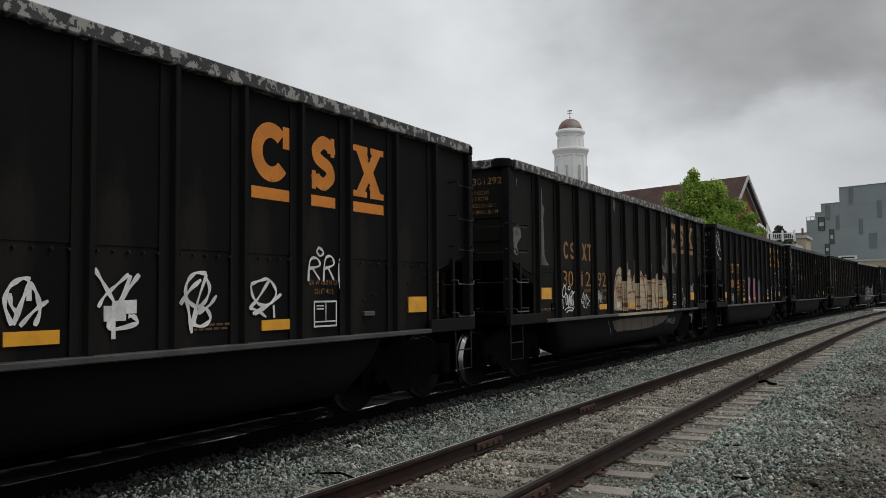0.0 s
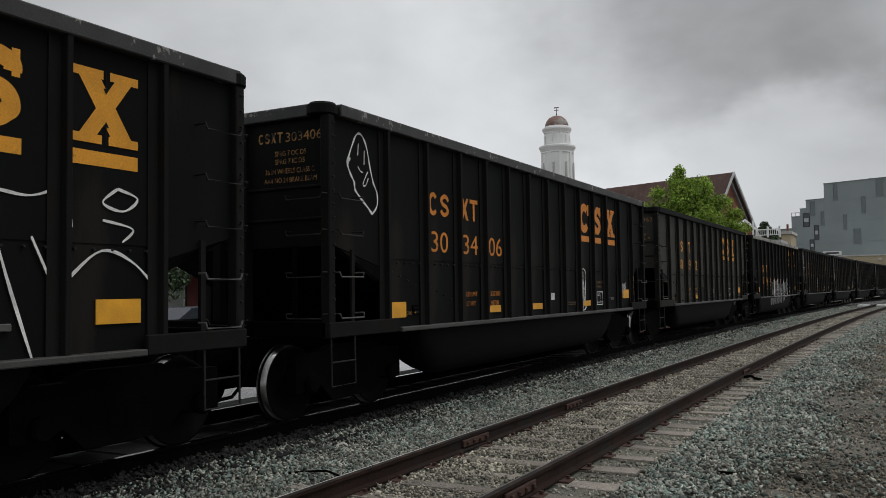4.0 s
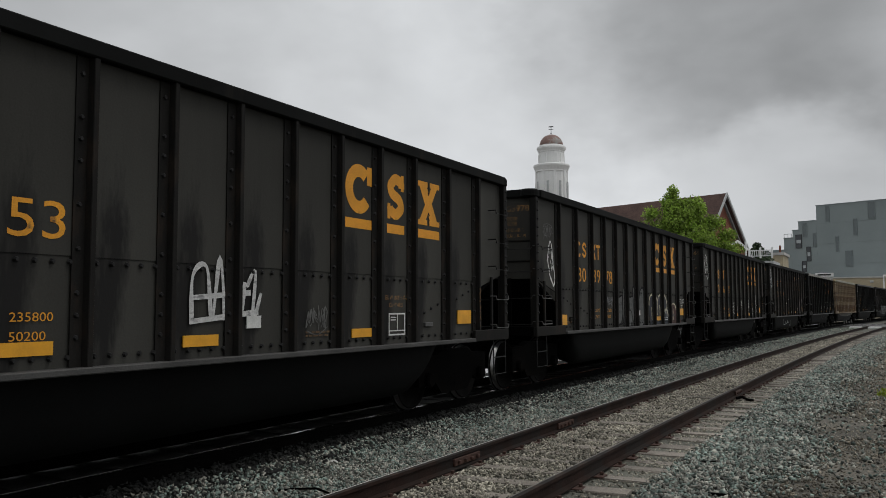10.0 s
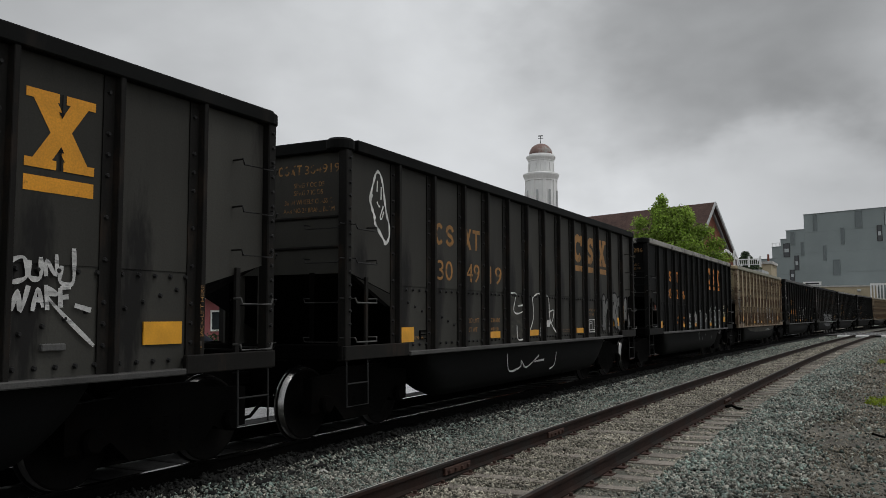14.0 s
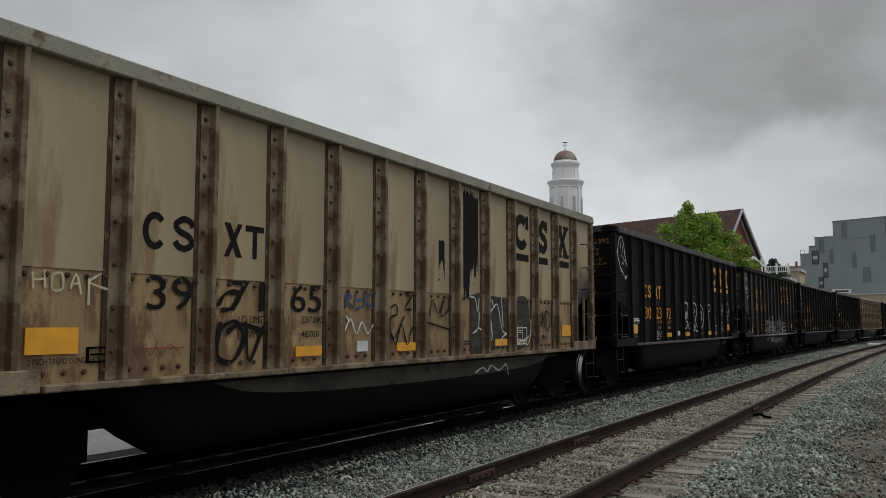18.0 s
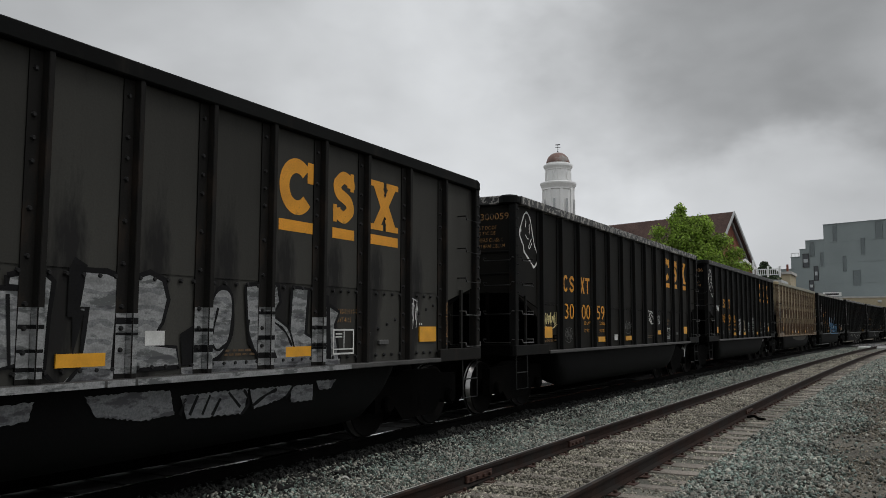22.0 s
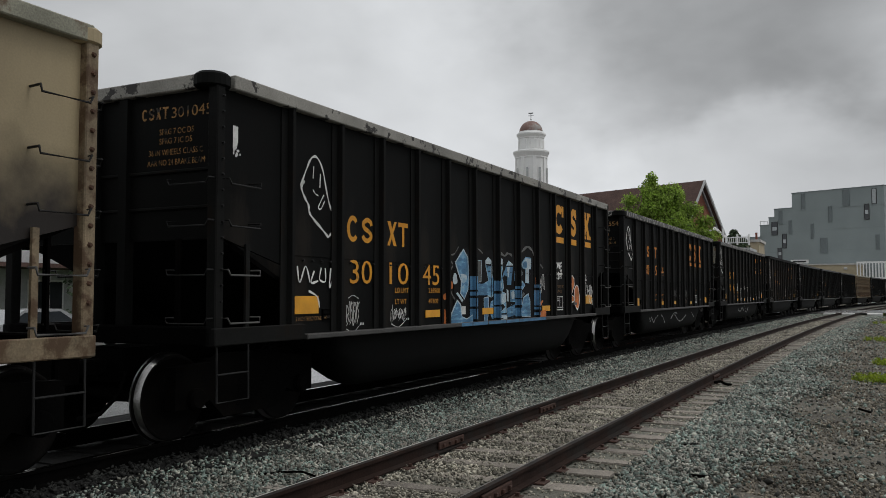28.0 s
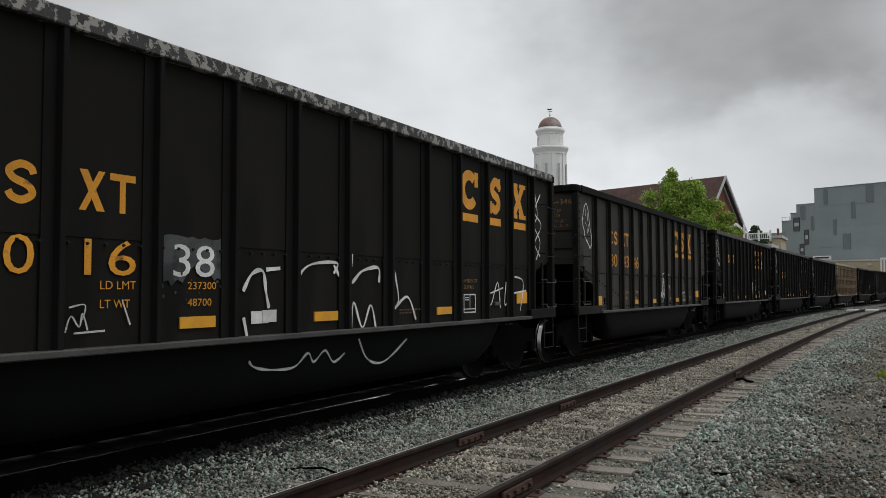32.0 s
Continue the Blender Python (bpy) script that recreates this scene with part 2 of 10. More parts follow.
M_BARK = mat("grey_brown_bark", (0.10, 0.08, 0.06), 0.9, vary=0.3, scale=3, bump=0.5)
M_TANB = mat("buff_render_wall", (0.42, 0.36, 0.25), 0.85, vary=0.1, scale=0.5)
M_TUB = mat("near_black_tub_paint", (0.0032, 0.0034, 0.0034), 0.7, vary=0.35, scale=0.8, bump=0.08, streak=0.3, spec=0.08)
# grab irons in two tones: light on the lower rungs is painted in
M_IRONDARK = mat("dim_grab_iron", (0.014, 0.0135, 0.013), 0.5, vary=0.2, scale=4, bump=0, spec=0.2)
M_IRON = mat("lit_grab_iron", (0.07, 0.069, 0.067), 0.5, vary=0.2, scale=4, bump=0)
# wheel face darkened far below rust for the shade it stands in
M_WHEELFACE = mat("shaded_rusty_wheel_face", (0.004, 0.0036, 0.0033), 0.8, vary=0.3, scale=5, spec=0.06)
M_FAINT = mat("faded_orange_stencil_paint", (0.33, 0.17, 0.05), 0.65, vary=0.3, scale=5, grain=0.3, bump=0, dirt=(0.03, 0.025, 0.02), dirt_amount=0.45, dirt_scale=7)
M_CREAM = mat("cream_spray_paint", (0.42, 0.34, 0.22), 0.6, vary=0.3, scale=3, grain=0.15, bump=0, streak=0.4, dirt=(0.14, 0.09, 0.05), dirt_amount=0.2, dirt_scale=3)
M_REDBROWN = mat("red_brown_spray_paint", (0.17, 0.05, 0.025), 0.6, vary=0.3, scale=4, bump=0)
M_SILVER = mat("silver_spray_paint", (0.50, 0.50, 0.49), 0.45, vary=0.3, scale=4, grain=0.15, bump=0, streak=3.0, dirt=(0.2, 0.2, 0.2), dirt_amount=0.3, dirt_scale=4)
M_RED = mat("red_spray_paint", (0.22, 0.02, 0.03), 0.6, vary=0.3, scale=4, bump=0)
M_SMUDGED = mat("smudged_silver_spray_paint", (0.27, 0.275, 0.275), 0.5, vary=0.45, scale=3, grain=0.2, bump=0, streak=3.0, dirt=(0.08, 0.085, 0.085), dirt_amount=0.45, dirt_scale=3)
M_OVERSPRAY = mat("grimy_silver_overspray", (0.22, 0.22, 0.215), 0.6, vary=0.4, scale=3, grain=0.2, bump=0, streak=3.0, dirt=(0.09, 0.09, 0.09), dirt_amount=0.4, dirt_scale=3)
M_PEELED = mat("cream_old_paint", (0.24, 0.225, 0.185), 0.65, vary=0.3, scale=3, grain=0.15, bump=0.05)
M_INK = mat("black_spray_paint", (0.009, 0.009, 0.0095), 0.75, vary=0.3, bump=0, spec=0.1)
M_DULLGREY = mat("dull_grey_spray_paint", (0.115, 0.115, 0.11), 0.6, vary=0.3, scale=3, bump=0, dirt=(0.05, 0.05, 0.05), dirt_amount=0.3, dirt_scale=4)
M_PINK = mat("pink_spray_paint", (0.42, 0.075, 0.14), 0.6, vary=0.3, scale=2, bump=0, dirt=(0.25, 0.12, 0.18), dirt_amount=0.3, dirt_scale=2.5)
M_TEAL = mat("teal_spray_paint", (0.03, 0.30, 0.24), 0.6, vary=0.2, scale=3, bump=0)
M_BLUE = mat("pale_blue_spray_paint", (0.11, 0.27, 0.42), 0.6, vary=0.4, scale=4, bump=0, dirt=(0.30, 0.42, 0.50), dirt_amount=0.2, dirt_scale=4)
M_DEEPBLUE = mat("deep_blue_spray_paint", (0.03, 0.06, 0.14), 0.6, vary=0.3, scale=4, bump=0)
M_RUSTO = mat("rust_orange_spray_paint", (0.45, 0.13, 0.03), 0.65, vary=0.4, scale=4, bump=0)
M_YELLOW = mat("pale_yellow_spray_paint", (0.55, 0.47, 0.22), 0.6, vary=0.2, scale=4, bump=0)
M_BARE = mat("grey_bare_primer", (0.115, 0.11, 0.10), 0.65, vary=0.3, scale=4, grain=0.15, bump=0.05, dirt=(0.06, 0.055, 0.05), dirt_amount=0.25, dirt_scale=3)
M_GRAVEL = mat("brown_grey_fine_gravel", (0.19, 0.168, 0.132), 0.9, vary=0.45, scale=1.1, grain=0.25, bump=0.2, per_island=0.75)
# bed under the train: its shade and the oil are both in this colour
M_BED = mat("oily_shaded_ballast", (0.0055, 0.0053, 0.005), 0.95, vary=0.4, scale=1.5, grain=0.4, grain_scale=40, bump=0.6, bump_scale=30)
M_BEDN = mat("grey_ballast_bed", (0.115, 0.115, 0.094), 0.9, vary=0.35, scale=1.2, grain=0.45, grain_scale=40, bump=0.6, bump_scale=35)


def tan_with_soot():
    """Tan paint blackened by soot in a ragged patch along the lower edge of the end bays."""
    m = M_TAN.copy()
    m.name = "sooty_tan_wagon_paint"
    nt = m.node_tree
    N, L = nt.nodes.new, nt.links.new
    p = nt.nodes["Principled BSDF"]
    col = p.inputs["Base Color"].links[0].from_socket
    tc, sep, nz = N("ShaderNodeTexCoord"), N("ShaderNodeSeparateXYZ"), N("ShaderNodeTexNoise")
    nz.inputs["Scale"].default_value, nz.inputs["Detail"].default_value = 2.2, 5
    L(tc.outputs["Object"], sep.inputs[0]); L(tc.outputs["Object"], nz.inputs["Vector"])
    ad = N("ShaderNodeMath"); ad.operation = "MULTIPLY_ADD"; ad.inputs[1].default_value = 1.1
    L(nz.outputs["Fac"], ad.inputs[0]); L(sep.outputs[2], ad.inputs[2])
    r = N("ShaderNodeMapRange"); r.inputs[1].default_value, r.inputs[2].default_value, r.inputs[3].default_value, r.inputs[4].default_value = 2.85, 3.6, 1, 0
    L(ad.outputs[0], r.inputs[0])
    mx = N("ShaderNodeMix"); mx.data_type = "RGBA"; L(r.outputs[0], mx.inputs["Factor"]); L(col, mx.inputs[6])
    mx.inputs[7].default_value = (0.014, 0.010, 0.008, 1)
    L(mx.outputs[2], p.inputs["Base Color"])
    return m


M_TANBAY = tan_with_soot()
M_RUSTBOLT = mat("rust_stained_bolt", (0.07, 0.035, 0.02), 0.8, vary=0.3, bump=0)
M_BOLT = mat("black_bolt", (0.004, 0.004, 0.004), 0.6, vary=0.3, bump=0)
M_CHORDWORN = mat("badly_peeled_chord_paint", (0.03, 0.03, 0.03), 0.6, vary=0.3, dirt=(0.27, 0.26, 0.24), dirt_amount=0.36, dirt_scale=8.0, crisp=0.03)
M_CHORDPALE = mat("pale_grey_chord_paint", (0.25, 0.24, 0.215), 0.6, vary=0.35, scale=1.6, dirt=(0.025, 0.022, 0.02), dirt_amount=0.22, dirt_scale=3.2, crisp=0.03)
M_TANTOP = mat("pale_tan_chord_paint", (0.24, 0.235, 0.18), 0.6, vary=0.2, scale=3, dirt=(0.12, 0.08, 0.05), dirt_amount=0.2, dirt_scale=3)
M_MAUVE = mat("mauve_grey_spray_paint", (0.10, 0.055, 0.08), 0.6, vary=0.3, scale=2, bump=0, dirt=(0.25, 0.07, 0.12), dirt_amount=0.25, dirt_scale=2)
M_TEALDIM = mat("dim_teal_spray_paint", (0.02, 0.06, 0.06), 0.6, vary=0.3, scale=4, bump=0)
M_OLIVE = mat("olive_black_spray_paint", (0.022, 0.021, 0.016), 0.7, vary=0.6, scale=3, grain=0.3, bump=0, streak=4.0, dirt=(0.05, 0.046, 0.034), dirt_amount=0.25, dirt_scale=3)
M_STEP = mat("dark_step_iron", (0.005, 0.005, 0.005), 0.6, vary=0.2, bump=0)
M_GRASS = mat("rough_grass", (0.06, 0.09, 0.025), 0.9, vary=0.35, scale=0.6, grain=0.5, grain_scale=30, bump=0.5)
M_CARW = mat("silver_car_paint", (0.45, 0.46, 0.47), 0.25, metal=0.4, vary=0.05, bump=0)
M_CARD = mat("dark_car_paint", (0.03, 0.035, 0.05), 0.25, vary=0.05, bump=0)
M_TYRE = mat("black_tyre_rubber", (0.02, 0.02, 0.02), 0.85, vary=0.2)
M_REDB = mat("orange_red_brick", (0.26, 0.11, 0.07), 0.85, vary=0.2, scale=1, grain=0.25, grain_scale=12)
M_LOUVRE = mat("grey_louvre_slats", (0.45, 0.46, 0.46), 0.7, vary=0.1, bump=0)
M_FRAME = mat("dark_metal_frame", (0.03, 0.03, 0.032), 0.5, vary=0.1, bump=0)
M_PALEWIN = mat("pale_blind_behind_glass", (0.40, 0.43, 0.44), 0.2, vary=0.1, bump=0)
M_BRASS = mat("rust_red_joint_bar", (0.055, 0.026, 0.018), 0.8, vary=0.3, scale=8, bump=0.3)
M_WEED = mat("yellow_green_weeds", (0.25, 0.33, 0.03), 0.7, vary=0.2, scale=3, bump=0, per_island=0.4)
M_CLADDARK = mat("dark_grey_cladding_trim", (0.20, 0.23, 0.235), 0.55, vary=0.08, bump=0)
M_SLATEPANEL = mat("slate_grey_window_panel", (0.14, 0.165, 0.17), 0.35, vary=0.08, bump=0)
M_TRIMGREY = mat("grey_painted_trim", (0.25, 0.25, 0.25), 0.7, vary=0.1, bump=0)
M_CONCW = mat("bright_concrete_panel", (0.62, 0.62, 0.60), 0.8, vary=0.1, scale=1)
M_DUSTY = mat("dusty_buff_ballast", (0.29, 0.27, 0.22), 0.9, vary=0.4, scale=2, grain=0.25, bump=0.2, per_island=0.75)
M_RAILDULL = mat("dull_rail_head", (0.026, 0.022, 0.02), 0.7, spec=0.15, vary=0.3, scale=4, bump=0.05, dirt=(0.06, 0.04, 0.03), dirt_amount=0.3, dirt_scale=3)
M_ORANGEDIM = mat("dirty_orange_stencil_paint", (0.30, 0.145, 0.035), 0.65, vary=0.3, scale=3, grain=0.2, bump=0, dirt=(0.06, 0.04, 0.02), dirt_amount=0.2, dirt_scale=5)
# stones beside the train, coloured dark for its shade as well as grime
M_ROOTS = mat("grimy_shaded_ballast_stone", (0.015, 0.0155, 0.014), 0.9, vary=0.4, scale=2, bump=0.2, per_island=0.7)


def let_light_through(m, share):
    """Leaves let some of the light through."""
    nt = m.node_tree
    N, L = nt.nodes.new, nt.links.new
    p, out = nt.nodes["Principled BSDF"], nt.nodes["Material Output"]
    tr, mx = N("ShaderNodeBsdfTranslucent"), N("ShaderNodeMixShader")
    L(p.inputs["Base Color"].links[0].from_socket, tr.inputs["Color"])
    mx.inputs[0].default_value = share
    L(p.outputs[0], mx.inputs[1]); L(tr.outputs[0], mx.inputs[2]); L(mx.outputs[0], out.inputs["Surface"])


for m_ in (M_LEAF, M_WEED):
    let_light_through(m_, 0.45)
M_RIBBLACK = mat("black_rib_paint", (0.010, 0.0102, 0.0098), 0.65, vary=0.3, scale=1.5, bump=0.06, streak=0.3, dirt=(0.012, 0.009, 0.007), dirt_amount=0.2, dirt_scale=3, spec=0.06)
M_RIBGREY = mat("dark_grey_rib_paint", (0.0105, 0.0098, 0.0088), 0.65, vary=0.3, scale=1.5, bump=0.06, streak=0.3, dirt=(0.022, 0.016, 0.012), dirt_amount=0.25, dirt_scale=3, spec=0.12)
M_RAILLINE = mat("bright_worn_rail_edge", (0.50, 0.49, 0.47), 0.5, vary=0.2, scale=3, bump=0)
M_STEEL = mat("dull_steel_edge", (0.13, 0.12, 0.11), 0.5, vary=0.3, scale=3, bump=0)
M_PALEBLUE = mat("pale_blue_white_spray_paint", (0.42, 0.50, 0.54), 0.6, vary=0.3, scale=4, bump=0, dirt=(0.25, 0.38, 0.48), dirt_amount=0.3, dirt_scale=4)
M_MIDBLUE = mat("mid_blue_spray_paint", (0.06, 0.17, 0.30), 0.6, vary=0.3, scale=4, bump=0)
M_CREAMDIM = mat("dusky_cream_overspray", (0.10, 0.078, 0.052), 0.65, vary=0.45, scale=2.5, grain=0.3, bump=0, streak=0.4, dirt=(0.03, 0.022, 0.016), dirt_amount=0.35, dirt_scale=2.5)
M_CREAMBAND = mat("brownish_cream_spray_paint", (0.33, 0.25, 0.155), 0.6, vary=0.3, scale=3, bump=0)
M_SILVERDIM = mat("dusky_silver_overspray", (0.17, 0.175, 0.18), 0.6, vary=0.4, scale=3, grain=0.25, bump=0, streak=3.0, dirt=(0.06, 0.06, 0.065), dirt_amount=0.4, dirt_scale=3)
M_SILVERBAND = mat("shadow_grey_spray_paint", (0.33, 0.34, 0.345), 0.55, vary=0.4, scale=5, bump=0)
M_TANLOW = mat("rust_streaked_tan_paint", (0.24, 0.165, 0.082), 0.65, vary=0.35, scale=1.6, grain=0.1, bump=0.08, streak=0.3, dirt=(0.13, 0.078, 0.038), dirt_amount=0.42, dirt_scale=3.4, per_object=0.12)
M_RUSTEDGE = mat("dark_rust_seam", (0.035, 0.022, 0.013), 0.85, vary=0.4, scale=6, bump=0.1, dirt=(0.11, 0.075, 0.04), dirt_amount=0.3, dirt_scale=8)
M_TUBTAN = mat("faded_olive_tub_overspray", (0.042, 0.036, 0.026), 0.7, vary=0.6, scale=1.2, bump=0, streak=2.0, dirt=(0.008, 0.008, 0.007), dirt_amount=0.3, dirt_scale=1.6)
M_BROWNBLACK = mat("brown_black_wagon_paint", (0.0122, 0.0115, 0.0098), 0.65, vary=0.35, scale=0.9, grain=0.08, bump=0.06, streak=0.25, dirt=(0.008, 0.0075, 0.007), dirt_amount=0.25, spec=0.08, per_object=0.12)
M_SMOKE = mat("smoky_grey_spray_paint", (0.05, 0.055, 0.056), 0.6, vary=0.5, scale=3, grain=0.2, bump=0, dirt=(0.015, 0.017, 0.018), dirt_amount=0.4, dirt_scale=2.5)
M_GREYFILL = mat("patchy_grey_spray_fill", (0.085, 0.088, 0.085), 0.6, vary=0.45, scale=3, grain=0.25, bump=0, streak=3.0, dirt=(0.035, 0.037, 0.036), dirt_amount=0.3, dirt_scale=3)
M_GREYDARK = mat("thin_grey_spray_fill", (0.016, 0.017, 0.0165), 0.6, vary=0.6, scale=2, grain=0.3, bump=0, dirt=(0.045, 0.05, 0.05), dirt_amount=0.25, dirt_scale=2.5)
M_NIGHT = mat("blue_black_spray_fill", (0.0075, 0.011, 0.021), 0.55, vary=0.4, scale=2.5, bump=0)
M_WINE = mat("wine_red_spray_fill", (0.042, 0.011, 0.008), 0.6, vary=0.4, scale=3, bump=0)
M_IVORY = mat("ivory_spray_paint", (0.50, 0.45, 0.32), 0.6, vary=0.3, scale=5, grain=0.15, bump=0)
M_COTTAGE = mat("faded_red_wall_paint", (0.30, 0.09, 0.10), 0.8, vary=0.15, scale=1.5)
M_FAINTER = mat("nearly_gone_stencil_paint", (0.11, 0.065, 0.03), 0.65, vary=0.3, scale=5, grain=0.3, bump=0, dirt=(0.02, 0.018, 0.015), dirt_amount=0.4, dirt_scale=7)

# ---------------------------------------------------------------- mesh helpers
def mesh_from(name, verts, faces, material, smooth=False):
    me = bpy.data.meshes.new(name)
    me.from_pydata([tuple(v) for v in verts], [], faces)
    if material:
        me.materials.append(material)
    if smooth:
        for p in me.polygons:
            p.use_smooth = True
    me.update()
    return me


def part(name, data, material, parent, label="", at=None):
    """Links a bmesh or mesh as one mesh object under a thing or a part."""
    if isinstance(data, bmesh.types.BMesh):
        me = bpy.data.meshes.new(name)
        bmesh.ops.recalc_face_normals(data, faces=data.faces)
        data.to_mesh(me)
        data.free()
        me.materials.append(material)
    else:
        me = data
    ob = new(name, me)
    ob.parent = parent
    if at is not None:
        ob.matrix_basis = at
    if label:
        tagged(ob, label)
    return ob


def thing(name, label, category, group="", kind="", m=None):
    e = new(name)
    e.empty_display_size = 0.3
    if m is not None:
        e.matrix_basis = m
    return tagged(e, label, category, group, kind)


def box(bm, x0, x1, y0, y1, z0, z1, bevel=0.0):
    """A box, its edges taken off by bevel."""
    vs = [bm.verts.new((x, y, z)) for x in (x0, x1) for y in (y0, y1) for z in (z0, z1)]
    fs = [bm.faces.new([vs[i] for i in f]) for f in ((0, 1, 3, 2), (4, 6, 7, 5), (0, 4, 5, 1), (2, 3, 7, 6), (0, 2, 6, 4), (1, 5, 7, 3))]
    if bevel:
        es = list({e for f in fs for e in f.edges})
        bmesh.ops.bevel(bm, geom=es, offset=bevel, segments=1, affect="EDGES", profile=0.5)
    return bm


def boxes(*bs, bevel=0.0):
    bm = bmesh.new()
    for b in bs:
        box(bm, *b, bevel=bevel)
    return bm


def prism(profile, axis, a, b):
    """A closed profile of pairs drawn out along an axis: 'y' takes (x, z), 'x' takes (y, z), 'z' takes (x, y)."""
    bm = bmesh.new()
    put = {"y": lambda p, t: (p[0], t, p[1]), "x": lambda p, t: (t, p[0], p[1]), "z": lambda p, t: (p[0], p[1], t)}[axis]
    r0, r1 = [bm.verts.new(put(p, a)) for p in profile], [bm.verts.new(put(p, b)) for p in profile]
    n = len(profile)
    for i in range(n):
        bm.faces.new((r0[i], r0[(i + 1) % n], r1[(i + 1) % n], r1[i]))
    bm.faces.new(r0[::-1]); bm.faces.new(r1)
    return bm


def tube(bm, pts, r, n=6):
    """A round bar through points."""
    pts = [Vector(p) for p in pts]
    rings = []
    for i, p in enumerate(pts):
        d = (pts[min(i + 1, len(pts) - 1)] - pts[max(i - 1, 0)]).normalized()
        a = d.orthogonal().normalized(); b = d.cross(a)
        rings.append([bm.verts.new(p + r * (math.cos(t) * a + math.sin(t) * b)) for t in [2 * math.pi * k / n for k in range(n)]])
    for q, w in zip(rings, rings[1:]):
        best = min(range(n), key=lambda s: (q[0].co - w[s].co).length)
        for k in range(n):
            bm.faces.new((q[k], q[(k + 1) % n], w[(k + 1 + best) % n], w[(k + best) % n]))
    bm.faces.new(rings[0][::-1]); bm.faces.new(rings[-1])
    return bm


def lathe(bm, profile, n=24, axis="z", at=(0, 0, 0)):
    """A profile of (radius, height) turned about an axis."""
    rings = []
    for r, hgt in profile:
        ring = []
        for k in range(n):
            t = 2 * math.pi * k / n
            c, s = r * math.cos(t), r * math.sin(t)
            v = {"z": (c, s, hgt), "x": (hgt, c, s), "y": (s, hgt, c)}[axis]
            ring.append(bm.verts.new((v[0] + at[0], v[1] + at[1], v[2] + at[2])))
        rings.append(ring)
    for q, w in zip(rings, rings[1:]):
        for k in range(n):
            bm.faces.new((q[k], q[(k + 1) % n], w[(k + 1) % n], w[k]))
    bm.faces.new(rings[0][::-1]); bm.faces.new(rings[-1])
    return bm


# ---------------------------------------------------------------- track geometry
TRACK_PHI, NEAR_X, TRAIN_X = -0.0021, -3.774, -7.391
TRAIN_S0, TRAIN_K, NEAR_S0, NEAR_K = 12.35, 0.00100, 1.6, 0.00083
SPEED, LONG, SHORT, FIRST_END = 9.121, 15.567, 14.879, 10.978
STRETCH = 1.0224     # wagons and their spacing are lengthened by this to fit the camera's view


def along(s, off, s0, k, phi=0.0):
    """Place and heading (radians to the right) at s metres along a track, off metres to the right of its line through the origin."""
    d = max(s - s0, 0.0)
    th = k * d
    x, y = (1 - math.cos(th)) / k, math.sin(th) / k + min(s, s0)
    x, y = x + off * math.cos(th), y - off * math.sin(th)
    c, sn = math.cos(phi), math.sin(phi)
    return x * c + y * sn, -x * sn + y * c, th + phi


def on_train(s, off=0.0):
    return along(s, TRAIN_X + off, TRAIN_S0, TRAIN_K, TRACK_PHI)


def on_near(s, off=0.0):
    return along(s, NEAR_X + off, NEAR_S0, NEAR_K)


def sweep(where, profile, s_values, closed=True):
    """Verts and faces of a profile of (offset, z) pairs swept along a track."""
    verts, faces, n = [], [], len(profile)
    for s in s_values:
        for o, z in profile:
            x, y, _ = where(s, o)
            verts.append((x, y, z))
    m = n if closed else n - 1
    for i in range(len(s_values) - 1):
        for k in range(m):
            a, b = i * n + k, i * n + (k + 1) % n
            faces.append((a, b, b + n, a + n))
    return verts, faces

# ---------------------------------------------------------------- ground and tracks
def build_ground():
    xs = [-900, -300, -120, -60, -40, -30, -24, -20, -16, -13, -11] + [-10 + 0.5 * i for i in range(0, 41)] + [12, 16, 24, 40, 80, 200, 900]
    ys = [-900, -300, -100, -50, -25, -12] + [-6 + 0.6 * i for i in range(0, 70)] + [38, 42, 48, 56, 64, 75, 90, 110, 140, 200, 320, 600, 1500]
    verts, faces = [], []
    for y in ys:
        for x in xs:
            z = -0.27
            if abs(x) < 12 and -6 < y < 60:
                z += 0.035 * noise.noise(Vector((x * 0.5, y * 0.5, 0))) + 0.02 * noise.noise(Vector((x * 2.1, y * 2.1, 3)))
            verts.append((x, y, z))
    n = len(xs)
    for j in range(len(ys) - 1):
        for i in range(n - 1):
            a = j * n + i
            faces.append((a, a + 1, a + 1 + n, a + n))
    g = new("ground", mesh_from("ground", verts, faces, M_GROUND, True))
    tagged(g, "grey-brown gravel ground beside the railway tracks", "ground", kind="structure")


build_ground()
S_FINE = [-60, -30, -12, -4] + [0 + 2 * i for i in range(0, 60)] + [124, 132, 142, 155, 170, 190, 215, 245, 280]
LIFT = 0.12          # the train's track lies this much higher than the empty one
RAIL_PROFILE = [(-0.036, 0.0), (-0.030, 0.004), (-0.012, 0.0045), (0.030, 0.004), (0.036, 0.0), (0.036, -0.032), (0.010, -0.045), (0.009, -0.14), (0.070, -0.155), (0.070, -0.168), (-0.070, -0.168), (-0.070, -0.155), (-0.009, -0.14), (-0.010, -0.045), (-0.036, -0.032)]


